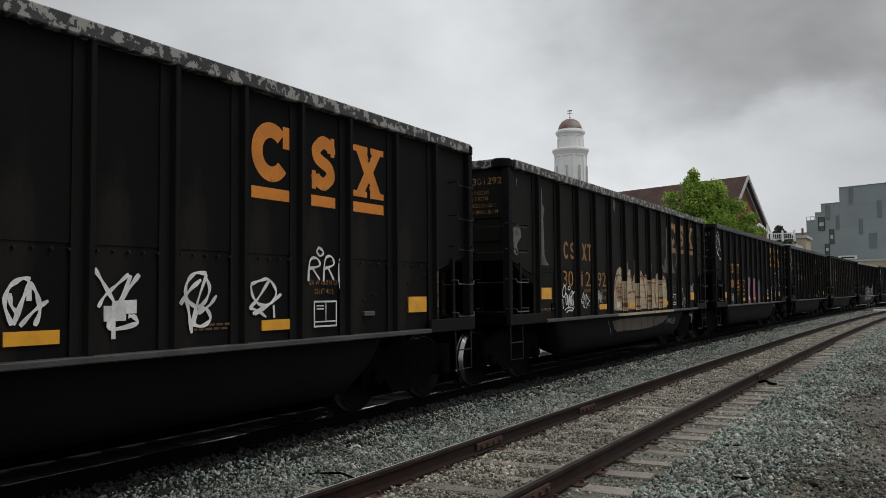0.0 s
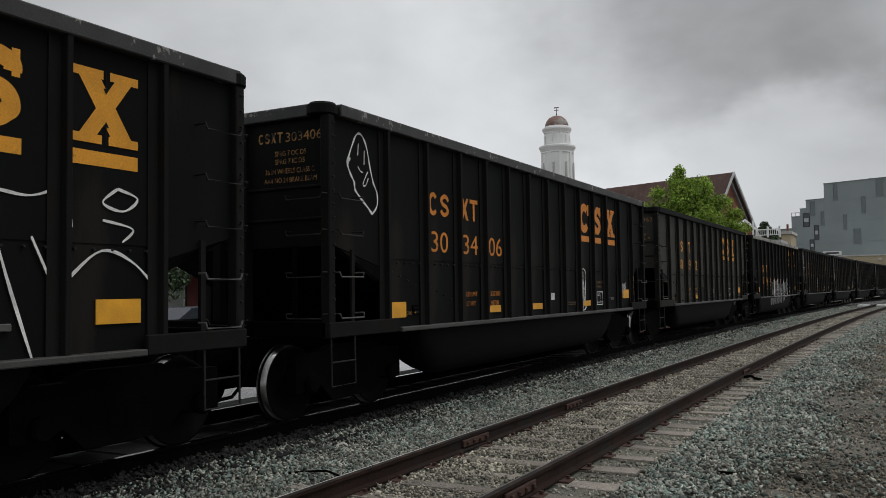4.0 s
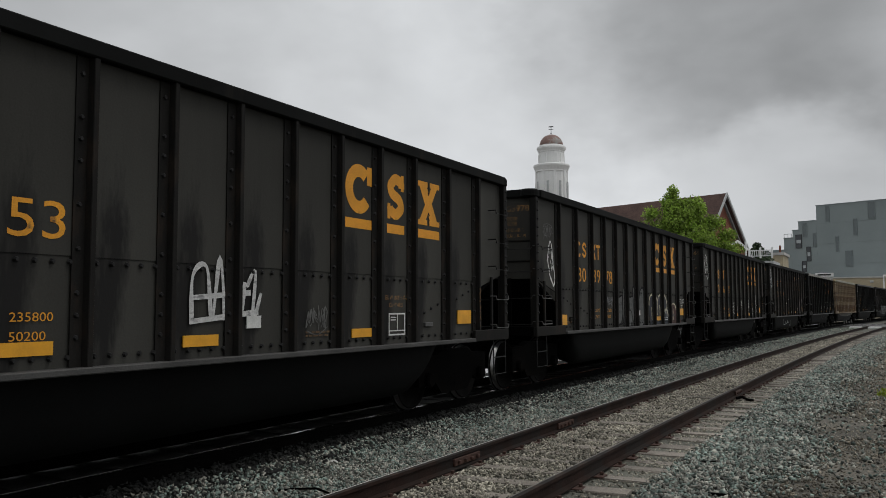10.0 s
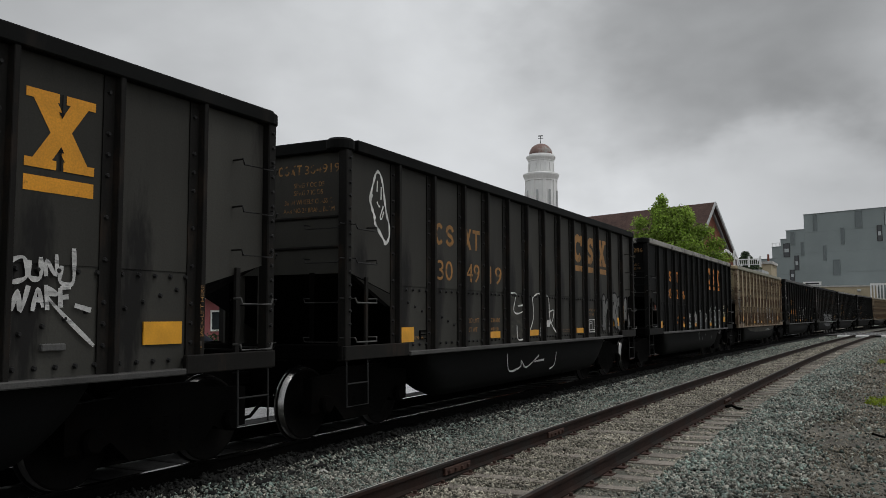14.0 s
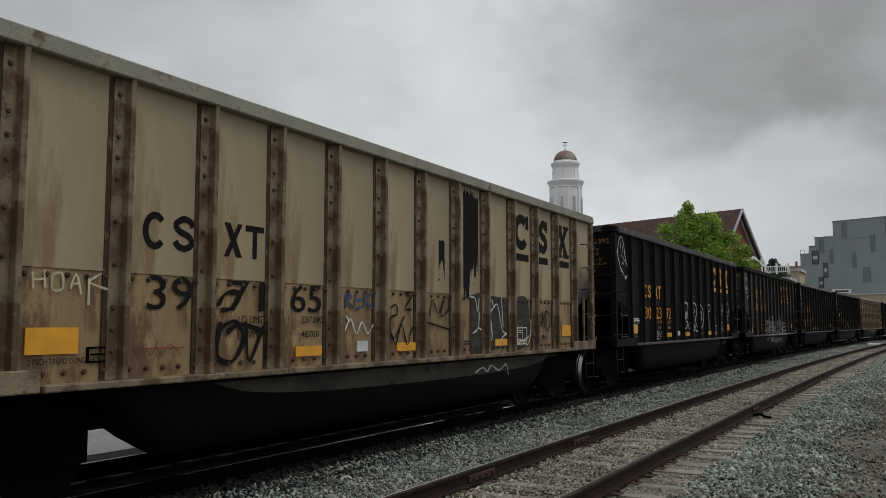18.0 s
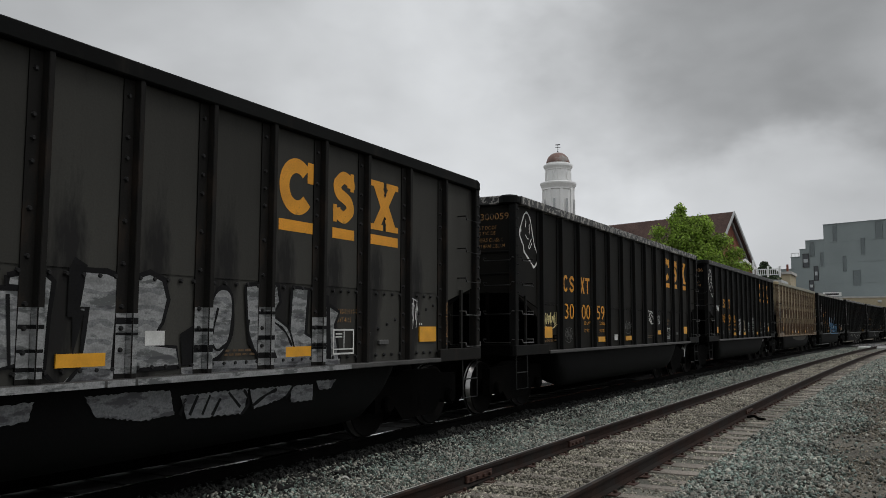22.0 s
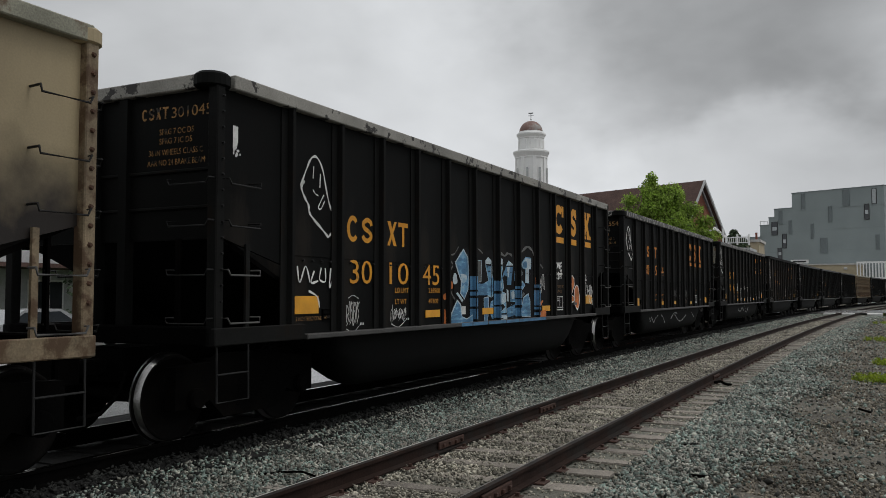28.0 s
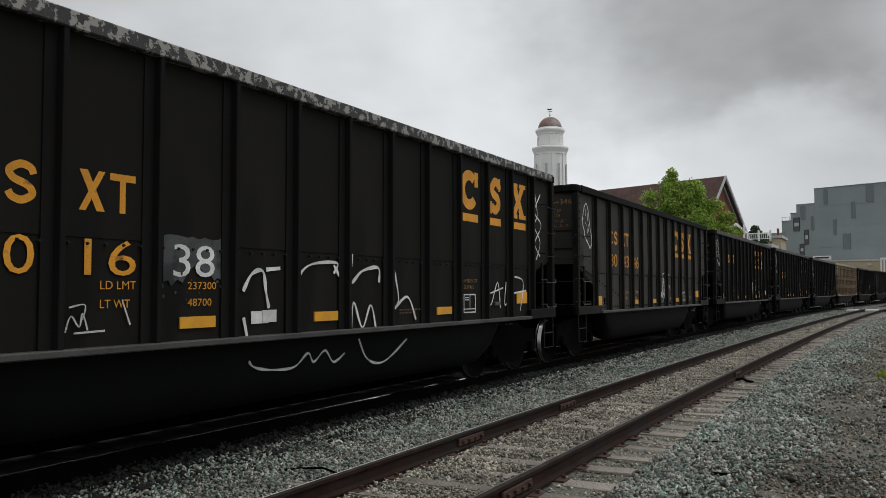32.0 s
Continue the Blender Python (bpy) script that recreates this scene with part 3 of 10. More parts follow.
def build_track(name, where, label, top_mat, lift, side_mat, lines):
    t = thing(name, label, "railway track", kind="structure")
    for side, line_mat in zip((-0.7525, 0.7525), lines):
        v, f = sweep(where, [(side + o, z + lift) for o, z in RAIL_PROFILE], S_FINE)
        me = mesh_from("rail", v, f, side_mat)
        me.materials.append(top_mat)
        me.materials.append(line_mat)
        n = len(RAIL_PROFILE)
        for i, p in enumerate(me.polygons):
            if i % n in (0, 1, 2, 3):
                p.material_index = 2 if i % n < 2 else 1
        part("rail", me, None, t)
    return t


track_near = build_track("railway_track", on_near, "rusty railway track on weathered wooden sleepers", M_RAILDULL, 0.0, M_RAIL, (M_RAILLINE, M_STEEL))
# rail sides coloured near black for the shade under the train
track_train = build_track("railway_track", on_train, "dark railway track under the coal train", M_RAILTOP, LIFT, M_NEARBLACK, (M_RAILTOP, M_RAILTOP))


def bed_near(o):
    """Height of the ballast beside and between the rails of the empty track; it climbs to the train's track."""
    if o < -1.5:
        f = min((-1.5 - o) / 1.25, 1.0)
        return -0.205 + 0.15 * f * f * (3 - 2 * f)
    return -0.205 if o < 1.5 else -0.205 - 0.05 * (o - 1.5)


def ballast_bed():
    prof_n = [(-2.9, -0.35)] + [(o, bed_near(o)) for o in (-2.5, -2.0, -1.5, 1.3, 1.8)] + [(2.3, -0.33)]
    v, f = sweep(on_near, prof_n, S_FINE, closed=False)
    b = new("ballast_bed", mesh_from("ballast_bed", v, f, M_BEDN, True))
    tagged(b, "ballast bed of the empty track", "ballast", kind="structure")
    # near-black sheet, the shade below the wagons painted in with the oil
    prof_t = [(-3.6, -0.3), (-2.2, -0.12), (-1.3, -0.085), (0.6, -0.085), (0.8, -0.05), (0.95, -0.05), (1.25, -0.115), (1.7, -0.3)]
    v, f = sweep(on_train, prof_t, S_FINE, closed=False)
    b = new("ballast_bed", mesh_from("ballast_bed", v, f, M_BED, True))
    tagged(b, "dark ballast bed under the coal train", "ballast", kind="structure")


ballast_bed()


# ---------------------------------------------------------------- town behind the train
def build_church():
    c = thing("church", "red brick church with a brown shingled gable roof and grey trim", "church")
    m = pose(-12.8, 78.95, 0, 0, 0, -21)          # the gable faces +x of its own space, the ridge runs back along -x
    w2, L_, eave, ridge = 3.7, 26.0, 6.9, 12.08
    part("wall", prism([(-w2, -0.3), (w2, -0.3), (w2, eave), (0, ridge - 0.3), (-w2, eave)], "x", -0.5, -L_), M_BRICK, c, at=m)
    k = (ridge - eave) / w2
    for s in (-1, 1):
        part("roof_slope", prism([(0, ridge), (s * (w2 + 0.5), eave - 0.5 * k), (s * (w2 + 0.5), eave - 0.5 * k - 0.25), (0, ridge - 0.25)], "x", -0.05, -L_ - 0.5), M_ROOF, c, at=m)
        part("barge_board", prism([(0, ridge + 0.05), (s * (w2 + 0.55), eave - 0.5 * k), (s * (w2 + 0.55), eave - 0.5 * k - 0.3), (0, ridge - 0.28)], "x", -0.05, 0.08), M_LOUVRE, c, "grey painted barge board", at=m)
        part("barge_moulding", prism([(0, ridge - 0.5), (s * (w2 + 0.1), eave - 0.45), (s * (w2 + 0.1), eave - 0.75), (0, ridge - 0.8)], "x", -0.5, -0.3), M_TRIMGREY, c, at=m)
        part("brick_panel", prism([(s * 0.5, ridge - 2.2), (s * 1.5, ridge - 3.6), (s * 1.5, ridge - 6.5), (s * 0.5, ridge - 6.5)], "x", -0.5, -0.44), M_REDB, c, at=m)
    # low porch with its own white-edged gable
    part("porch_wall", prism([(-1.35, -0.3), (1.85, -0.3), (1.85, 6.8), (0.26, 7.45), (-1.35, 6.8)], "x", -0.4, 0.62), M_BRICK, c, at=m)
    for s in (-1, 1):
        part("porch_roof", prism([(0.26, 7.72), (0.26 + s * 1.95, 6.93), (0.26 + s * 1.95, 6.80), (0.26, 7.58)], "x", -0.4, 0.78), M_ROOF, c, at=m)
        part("porch_trim", prism([(0.26, 7.75), (0.26 + s * 1.98, 6.95), (0.26 + s * 1.98, 6.72), (0.26, 7.50)], "x", 0.78, 0.86), M_WHITEP, c, "white porch trim", at=m)
    part("drain_pipe", grab_bar([(0.7, 2.35, 7.0), (0.7, 2.35, 0.0)], 0.09), M_WHITEP, c, at=m)
    return c


def grab_bar(pts, r):
    bm = bmesh.new(); tube(bm, pts, r, 8); return bm


def build_tower():
    t = thing("church_tower", "white octagonal church cupola with a weathered copper dome", "tower")
    m = pose(-35.2, 93.6, 0, 0, 0, 12)
    def tier(name, prof, n, material=M_WHITEP, label=""):
        bm = bmesh.new(); lathe(bm, prof, n); part(name, bm, material, t, label, at=m)
    tier("base", [(2.9, -0.3), (2.9, 11.0), (3.1, 11.2), (2.6, 11.5)], 8)
    tier("lower_tier", [(1.85, 11.4), (1.85, 17.75), (1.95, 17.8), (1.95, 18.0)], 16)
    tier("lower_cornice", [(1.95, 17.98), (2.02, 18.15), (2.16, 18.45), (2.16, 18.62), (1.75, 18.75)], 32)
    tier("upper_tier", [(1.50, 18.7), (1.50, 20.15), (1.56, 20.2), (1.56, 20.35)], 16)
    tier("upper_cornice", [(1.58, 20.33), (1.74, 20.62), (1.74, 20.8), (1.46, 20.9), (1.44, 21.05)], 32)
    tier("dome", [(1.40 * math.cos(a), 21.04 + 1.36 * math.sin(a)) for a in [i * math.pi / 24 for i in range(12)]] + [(0.04, 22.42)], 32, M_COPPER, "weathered red-brown copper dome")
    for p in t.children:
        if p.name.startswith("dome"):
            for f in p.data.polygons:
                f.use_smooth = True
    for k in range(8):
        q = m @ pose(0, 0, 0, 0, 0, 45 * k + 20)
        part("pilaster", boxes((1.78, 1.93, -0.2, 0.2, 11.5, 17.9), bevel=0.03), M_WHITEP, t, at=q)
        part("niche", boxes((1.80, 1.86, 0.52, 0.78, 13.2, 16.6)), M_LOUVRE, t, at=q)
        part("panel", boxes((1.46, 1.53, -0.35, 0.35, 18.95, 19.95)), M_WHITEP, t, at=q)
    bm = bmesh.new(); tube(bm, [(0, 0, 22.3), (0, 0, 23.4)], 0.035); tube(bm, [(-0.3, 0, 23.05), (0.3, 0, 23.05)], 0.03)
    box(bm, -0.28, 0.28, -0.01, 0.01, 23.3, 23.42); lathe(bm, [(0.02, 22.5), (0.09, 22.58), (0.02, 22.68)], 10)
    part("weathervane", bm, M_NEARBLACK, t, at=m)
    return t


def build_grey_block():
    b = thing("apartment_building", "blue-grey metal-clad apartment building with a stepped roofline", "building")
    m = pose(-18.5, 184.6, 0, 0, 0, -21)
    for u0, u1, z1 in ((-3.0, 0.4, 13.4), (-0.48, 1.39, 15.8), (1.39, 2.63, 17.3), (2.63, 6.38, 18.97), (6.38, 23.94, 21.91)):
        part("wall", boxes((u0, u1, 0.004 * u0, 18, -0.3, z1)), M_CLAD, b, at=m)
        part("parapet", boxes((u0 - 0.05, u1 + 0.05, -0.10, 18.05, z1, z1 + 0.12)), M_CLADDARK, b, at=m)
    # cladding joints
    for k in range(4):
        z = 6.0 + 4.1 * k
        part("joint", boxes((max(-0.4, (z - 15.8) * 2.2 if z > 15.8 else -0.4), 23.9, -0.03, 0.0, z, z + 0.03)), M_CLADDARK, b, at=m)
    wins = ((2.09, 3.23, 13.7, 16.33, 1), (4.3, 5.06, 10.95, 13.75, 1), (3.28, 4.07, 8.8, 10.91, 1), (8.34, 8.95, 18.6, 21.61, 0), (16.43, 17.61, 18.59, 21.7, 0), (21.82, 22.54, 18.63, 21.37, 2), (20.41, 21.16, 15.74, 18.59, 1),
            (13.64, 14.21, 15.54, 18.69, 0), (10.11, 10.6, 12.52, 15.46, 0), (5.67, 6.18, 13.66, 16.43, 0), (11.94, 13.18, 9.61, 12.55, 0), (22.29, 22.81, 9.89, 12.68, 0), (3.6, 4.37, 15.9, 18.6, 0))
    for u0, u1, z0, z1, lit in wins:
        w = part("window", boxes((u0 - 0.08, u0, -0.12, 0.02, z0 - 0.08, z1 + 0.08), (u1, u1 + 0.08, -0.12, 0.02, z0 - 0.08, z1 + 0.08), (u0, u1, -0.12, 0.02, z0 - 0.08, z0), (u0, u1, -0.12, 0.02, z1, z1 + 0.08)), M_FRAME if lit else M_CLADDARK, b, at=m)
        part("pane", boxes((u0, u1, -0.05, -0.03, z0, z1)), (M_SLATEPANEL, M_GLASS, M_PALEWIN)[lit], w)
        if lit == 1:
            part("pane", boxes((u0 + 0.1, u1 - 0.1, -0.062, -0.055, z0 + 0.35 * (z1 - z0), z0 + 0.62 * (z1 - z0))), M_PALEWIN, w)
    # side face with pale windows
    for k, z in enumerate((6.0, 9.2, 12.4, 15.6, 18.8)):
        for q in range(4):
            part("window", boxes((23.94, 23.99, 1.2 + 4.2 * q, 3.4 + 4.2 * q, z, z + 2.4)), M_PALEWIN, b, at=m)
    part("roof_vent", boxes((14.2, 15.2, 2, 3, 22.0, 22.35), bevel=0.05), M_LOUVRE, b, at=m)
    part("balcony_rail", boxes((-0.4, 1.3, -0.1, 0.0, 16.6, 16.68), (-0.4, -0.34, -0.1, 0.0, 15.9, 16.6), (0.4, 0.46, -0.1, 0.0, 15.9, 16.6), (1.2, 1.26, -0.1, 0.0, 15.9, 16.6)), M_LOUVRE, b, at=m)
    return b


def build_low_building():
    b = thing("warehouse", "low buff-walled warehouse in front of the apartment building", "building")
    part("wall", boxes((-10.5, 0.2, 172, 180, -0.3, 7.0)), M_TANB, b)
    part("roof_edge", boxes((-10.7, 0.3, 171.8, 180, 7.0, 7.25)), M_CONC, b)
    part("vent", boxes((-3.2, -2.6, 171.6, 172, 6.1, 6.5), bevel=0.05), M_LOUVRE, b)
    f = thing("screen_wall", "white slatted screen wall beside the low warehouse", "screen")
    part("top_rail", boxes((-1.05, 5.2, 170.4, 170.6, 7.2, 7.5)), M_WHITEP, f)
    part("bottom_rail", boxes((-1.05, 5.2, 170.4, 170.6, -0.3, 4.6)), M_WHITEP, f)
    for k in range(13):
        part("slat", boxes((-1.05 + 0.5 * k, -0.83 + 0.5 * k, 170.4, 170.6, 4.6, 7.2)), M_WHITEP, f)
    s = thing("sign_board", "white sign board on a frame at the crossing", "sign")
    part("board", boxes((-8.6, -6.4, 120.0, 120.1, 5.65, 6.15)), M_WHITEP, s)
    for x in (-8.4, -6.6):
        part("post", boxes((x - 0.06, x + 0.06, 120.1, 120.2, -0.3, 6.1)), M_LOUVRE, s)
    part("dark_bar", boxes((-8.3, -6.7, 119.97, 120.0, 5.8, 6.0)), M_FRAME, s)


def leaf_mesh(name, clumps, per, size, seed, material):
    """A crown: many small leaf blades scattered in clumps (x, y, z, rx, ry, rz)."""
    rng = np.random.default_rng(seed)
    c = np.array(clumps)
    n = len(c) * per
    idx = np.repeat(np.arange(len(c)), per)
    d = rng.normal(size=(n, 3)); d /= np.linalg.norm(d, axis=1)[:, None]
    r = rng.uniform(0.1, 1.25, n) ** 0.7
    p = c[idx, :3] + d * r[:, None] * c[idx, 3:6]
    a = rng.normal(size=(n, 3)); a /= np.linalg.norm(a, axis=1)[:, None]
    b = np.cross(a, rng.normal(size=(n, 3))); b /= np.linalg.norm(b, axis=1)[:, None]
    s = size * rng.uniform(0.6, 1.3, n)[:, None]
    v = np.stack([p - a * s, p + b * s * 0.5, p + a * s, p - b * s * 0.5], 1).reshape(-1, 3)
    me = bpy.data.meshes.new(name)
    me.vertices.add(4 * n); me.vertices.foreach_set("co", v.ravel())
    me.loops.add(4 * n); me.loops.foreach_set("vertex_index", np.arange(4 * n))
    me.polygons.add(n); me.polygons.foreach_set("loop_start", np.arange(0, 4 * n, 4))
    me.update(calc_edges=True); me.validate()
    me.materials.append(material)
    return me


def build_tree(name, label, base, height, clumps, per, size, seed, material, trunk_r=0.16):
    t = thing(name, label, "tree")
    rnd = random.Random(seed)
    bm = bmesh.new()
    x, y = base
    tube(bm, [(x, y, -0.4), (x + 0.05, y, height * 0.25), (x - 0.05, y, height * 0.55), (x, y, height * 0.85)], trunk_r, 8)
    for c in clumps[::2]:
        z0 = height * rnd.uniform(0.3, 0.6)
        tube(bm, [(x, y, z0), ((x + c[0]) / 2, (y + c[1]) / 2, (z0 + c[2]) / 2 + 0.2), (c[0], c[1], c[2])], trunk_r * 0.3, 5)
    part("trunk", bm, M_BARK, t)
    part("crown", leaf_mesh("crown", clumps, per, size, seed, material), None, t)
    return t


def tree_clumps(cx, cy, top, low, rx, seed, n=26, skew=0.0):
    rnd = random.Random(seed)
    out = []
    for k in range(n):
        f = rnd.random()
        z = low + (top - low) * f
        w = rx * (1.05 - f) ** 0.55
        a = rnd.uniform(0, 2 * math.pi); r = w * math.sqrt(rnd.random()) * 0.8
        s = rnd.uniform(0.5, 0.95) * (1.15 - 0.55 * f)
        out.append((cx + r * math.cos(a) + skew * (1 - f), cy + r * math.sin(a), z, s, s, s * 0.75))
    return out


church, tower, block = build_church(), build_tower(), build_grey_block()
build_low_building()
green = [(a, b, c, r * 1.3, r * 1.3, s * 1.3) for a, b, c, r, _, s in tree_clumps(-12.4, 58.7, 9.0, 4.2, 2.9, 4, 80, 0.2)] + [(-13.1, 58.6, 9.6, 0.38, 0.38, 0.55), (-13.3, 58.5, 9.1, 0.6, 0.6, 0.5), (-11.6, 58.9, 8.5, 0.65, 0.65, 0.55), (-10.4, 59.1, 7.5, 0.7, 0.6, 0.5), (-9.6, 59.2, 6.6, 0.6, 0.5, 0.45), (-14.5, 58.2, 8.2, 0.6, 0.6, 0.5), (-10.9, 58.9, 6.9, 0.9, 0.8, 0.7), (-10.2, 59.0, 6.0, 0.9, 0.8, 0.6), (-9.4, 59.2, 5.6, 0.8, 0.7, 0.5), (-11.6, 58.7, 7.8, 0.9, 0.8, 0.6), (-14.9, 58.3, 7.2, 0.9, 0.8, 0.6), (-15.2, 58.3, 6.4, 0.8, 0.7, 0.5)]
build_tree("street_tree", "young leafy street tree with bright green spring leaves", (-12.6, 58.7), 9.0, green, 560, 0.1, 5, M_LEAF)
build_tree("dark_tree", "distant dark green tree behind the church", (-14.1, 109.0), 9.2, tree_clumps(-14.1, 109.0, 9.4, 6.0, 1.9, 6, 16), 300, 0.16, 7, M_DLEAF)


def build_roof_terrace():
    t = thing("roof_terrace", "grey flat-roofed porch block with a white roof railing", "terrace")
    part("wall", boxes((-11.0, -7.9, 69.5, 74, -0.3, 5.3)), M_LOUVRE, t)
    part("top_rail", boxes((-9.75, -8.0, 69.3, 69.36, 6.08, 6.16)), M_WHITEP, t)
    part("bottom_rail", boxes((-9.75, -8.0, 69.3, 69.36, 5.66, 5.72)), M_WHITEP, t)
    for k in range(12):
        part("baluster", boxes((-9.72 + 0.15 * k, -9.68 + 0.15 * k, 69.3, 69.35, 5.72, 6.08)), M_WHITEP, t)
    for x in (-9.98, -8.9, -8.05):
        part("post", boxes((x, x + 0.14, 69.26, 69.4, 5.5, 6.35 if x > -9.9 else 6.85), bevel=0.02), M_WHITEP, t)
    h_ = thing("town_house", "distant buff-walled house with a dark chimney pipe", "house")
    part("wall", boxes((-14.3, -12.4, 119.3, 126, -0.3, 8.6)), M_TANB, h_)
    part("roof", boxes((-14.5, -12.2, 119.1, 126, 8.6, 8.95)), M_CONC, h_)
    part("chimney_pipe", grab_bar([(-12.75, 119.5, 8.5), (-12.75, 119.5, 9.9)], 0.14), M_BRICK, h_)


build_roof_terrace()


# ---------------------------------------------------------------- street behind the train
def build_street():
    r = new("road", as_plane("road", [(-26.0, -80), (-10.6, -80), (-10.6, 88), (-26.0, 88)], -0.235, M_ROAD))
    tagged(r, "pale wet asphalt street behind the train", "road", kind="structure")
    k = new("kerb", bpy.data.meshes.new("kerb"))
    bm = boxes((-26.3, -26.0, -80, 80, -0.3, -0.10), bevel=0.02); bm.to_mesh(k.data); bm.free(); k.data.materials.append(M_CONC)
    tagged(k, "concrete kerb along the far side of the street", "kerb", kind="structure")
    g = new("lawn", as_plane("lawn", [(-60, -80), (-26.3, -80), (-26.3, 60), (-60, 60)], -0.15, M_GRASS))
    tagged(g, "rough green lawn behind the street", "lawn", kind="structure")
    c = new("level_crossing", as_plane("level_crossing", [(-12.0, 82.0), (9.0, 82.0), (9.0, 96.0), (-12.0, 96.0)], -0.03, M_ROAD))
    tagged(c, "pale asphalt road of the level crossing", "road", kind="structure")
    for x0, x1 in ((-3.2, -2.25), (-1.75, -0.72), (0.2, 1.4)):
        p = thing("crossing_panel", "pale concrete panel at the level crossing", "panel", "crossing panels")
        part("slab", boxes((x0, x1, 79.6, 82.0, -0.26, -0.02), bevel=0.03), M_CONCW, p)
        part("edge_plate", boxes((x0, x1, 79.57, 79.6, -0.12, -0.03)), M_WHITEP, p)


def as_plane(name, pts, z, material):
    return mesh_from(name, [(x, y, z) for x, y in pts], [tuple(range(len(pts)))], material)


def build_car(x, y, paint, label):
    c = thing("parked_car", label, "car", "parked cars", m=pose(x, y, -0.235))
    body = [(-2.2, 0.30), (-2.25, 0.62), (-2.05, 0.88), (-1.15, 0.98), (-0.45, 1.42), (0.95, 1.44), (1.75, 1.0), (2.2, 0.92), (2.28, 0.55), (2.2, 0.28)]
    part("body", prism(body, "x", -0.88, 0.88), paint, c)
    for s in (-1, 1):
        part("side_window", prism([(-0.95, 1.0), (-0.42, 1.34), (0.88, 1.36), (1.45, 1.02)], "x", s * 0.885, s * 0.895), M_GLASS, c)
        for yy in (-1.4, 1.4):
            w = part("wheel", lathe(bmesh.new(), [(0.30, 0.0), (0.33, 0.03), (0.33, 0.17), (0.30, 0.2)], 20, "x"), M_TYRE, c, at=pose(s * 0.72 if s > 0 else -0.92, yy, 0.33))
            part("rim", lathe(bmesh.new(), [(0.19, -0.01), (0.19, 0.21)], 16, "x"), M_CARW, w)
    part("headlight", boxes((-0.7, -0.4, -2.26, -2.2, 0.6, 0.75), bevel=0.02), M_WHITEP, c)
    part("tail_light", boxes((0.4, 0.7, 2.2, 2.27, 0.65, 0.8), bevel=0.02), M_RED, c)
    return c


def build_backdrop_things():
    for x, y, p, l in ((-24.6, 12.5, M_CARW, "silver parked saloon car on the street"), (-24.6, 5.2, M_CARD, "dark parked saloon car on the street"), (-24.6, 24.0, M_CARD, "dark parked saloon car on the street"), (-24.7, 18.2, M_CARW, "silver parked saloon car on the street"), (-24.6, -2.5, M_CARW, "silver parked saloon car on the street")):
        build_car(x, y, p, l)
    h_ = thing("hedge", "trimmed green hedge along the lawn", "hedge")
    cl = [(-29.5 + 0.3 * math.sin(k), -6 + 0.9 * k, 0.45, 0.6, 0.7, 0.6) for k in range(46)]
    part("leaves", leaf_mesh("leaves", cl, 160, 0.09, 9, M_DLEAF), None, h_)
    part("stems", boxes((-29.7, -29.3, -6, 35, -0.2, 0.3)), M_BARK, h_)
    b = thing("shop_building", "grey two-storey building with a porch across the street", "building")
    part("wall", boxes((-44, -36, -20, 46, -0.3, 7.2)), M_LOUVRE, b)
    part("roof", boxes((-44.4, -35.5, -20.4, 46.4, 7.2, 7.5)), M_ROOF, b)
    for k in range(16):
        w = part("window", boxes((-36.0, -35.93, -17 + 4 * k, -15 + 4 * k, 0.8, 2.4)), M_WHITEP, b)
        part("pane", boxes((-35.94, -35.91, -16.9 + 4 * k, -15.1 + 4 * k, 0.9, 2.3)), M_GLASS, w)
        part("porch_post", boxes((-33.6, -33.4, -18 + 4 * k, -17.8 + 4 * k, -0.3, 2.9)), M_WHITEP, b)
    part("porch_roof", boxes((-36, -33.2, -19, 45, 2.9, 3.1)), M_ROOF, b)
    k_ = thing("cottage", "small red-painted cottage with a white roof edge", "house")
    part("wall", boxes((-35.9, -34.0, 35.2, 38.7, -0.3, 2.75)), M_COTTAGE, k_)
    part("roof", prism([(-36.0, 2.75), (-33.8, 2.75), (-33.8, 2.9), (-34.9, 3.35), (-36.0, 2.9)], "y", 35.0, 38.9), M_WHITEP, k_)
    w = part("window", boxes((-34.0, -33.94, 36.6, 37.5, 0.9, 2.1)), M_WHITEP, k_)
    part("pane", boxes((-33.95, -33.92, 36.7, 37.4, 1.0, 2.0)), M_GLASS, w)
    for y in (9.2, 15.2, 21.0, 3.4):
        u = thing("utility_box", "small white utility box on the lawn edge", "utility box", "utility boxes")
        part("cabinet", boxes((-22.0, -21.6, y, y + 0.45, -0.235, 0.35), bevel=0.03), M_WHITEP, u)
    for x, y, s in ((-31.5, 16.0, 31), (-32.0, 29.0, 32), (-31.0, 3.0, 33)):
        build_tree("garden_tree", "leafy garden tree on the lawn across the street", (x, y), 5.5, tree_clumps(x, y, 6.0, 2.2, 2.2, s, 18), 200, 0.15, s, M_DLEAF)


build_street()
build_backdrop_things()

# ---------------------------------------------------------------- wagons
HW, SHEET, Z_TOP, Z_CHORD, Z_SILL, Z_LAP = 1.60, 1.515, 3.95, 3.80, 1.16, 2.12
AXLE = 0.89
TYPES = {
    "long": dict(length=14.07, ribs=[1.09 + 0.991 * i for i in range(13)], pitch_all=LONG),
    "short": dict(length=13.39, ribs=[1.14, 2.16] + [3.17 + 0.884 * i for i in range(9)] + [11.25, 12.26], pitch_all=SHORT),
}
_cache = {}


def shared(key, make):
    if key not in _cache:
        _cache[key] = make()
    return _cache[key]


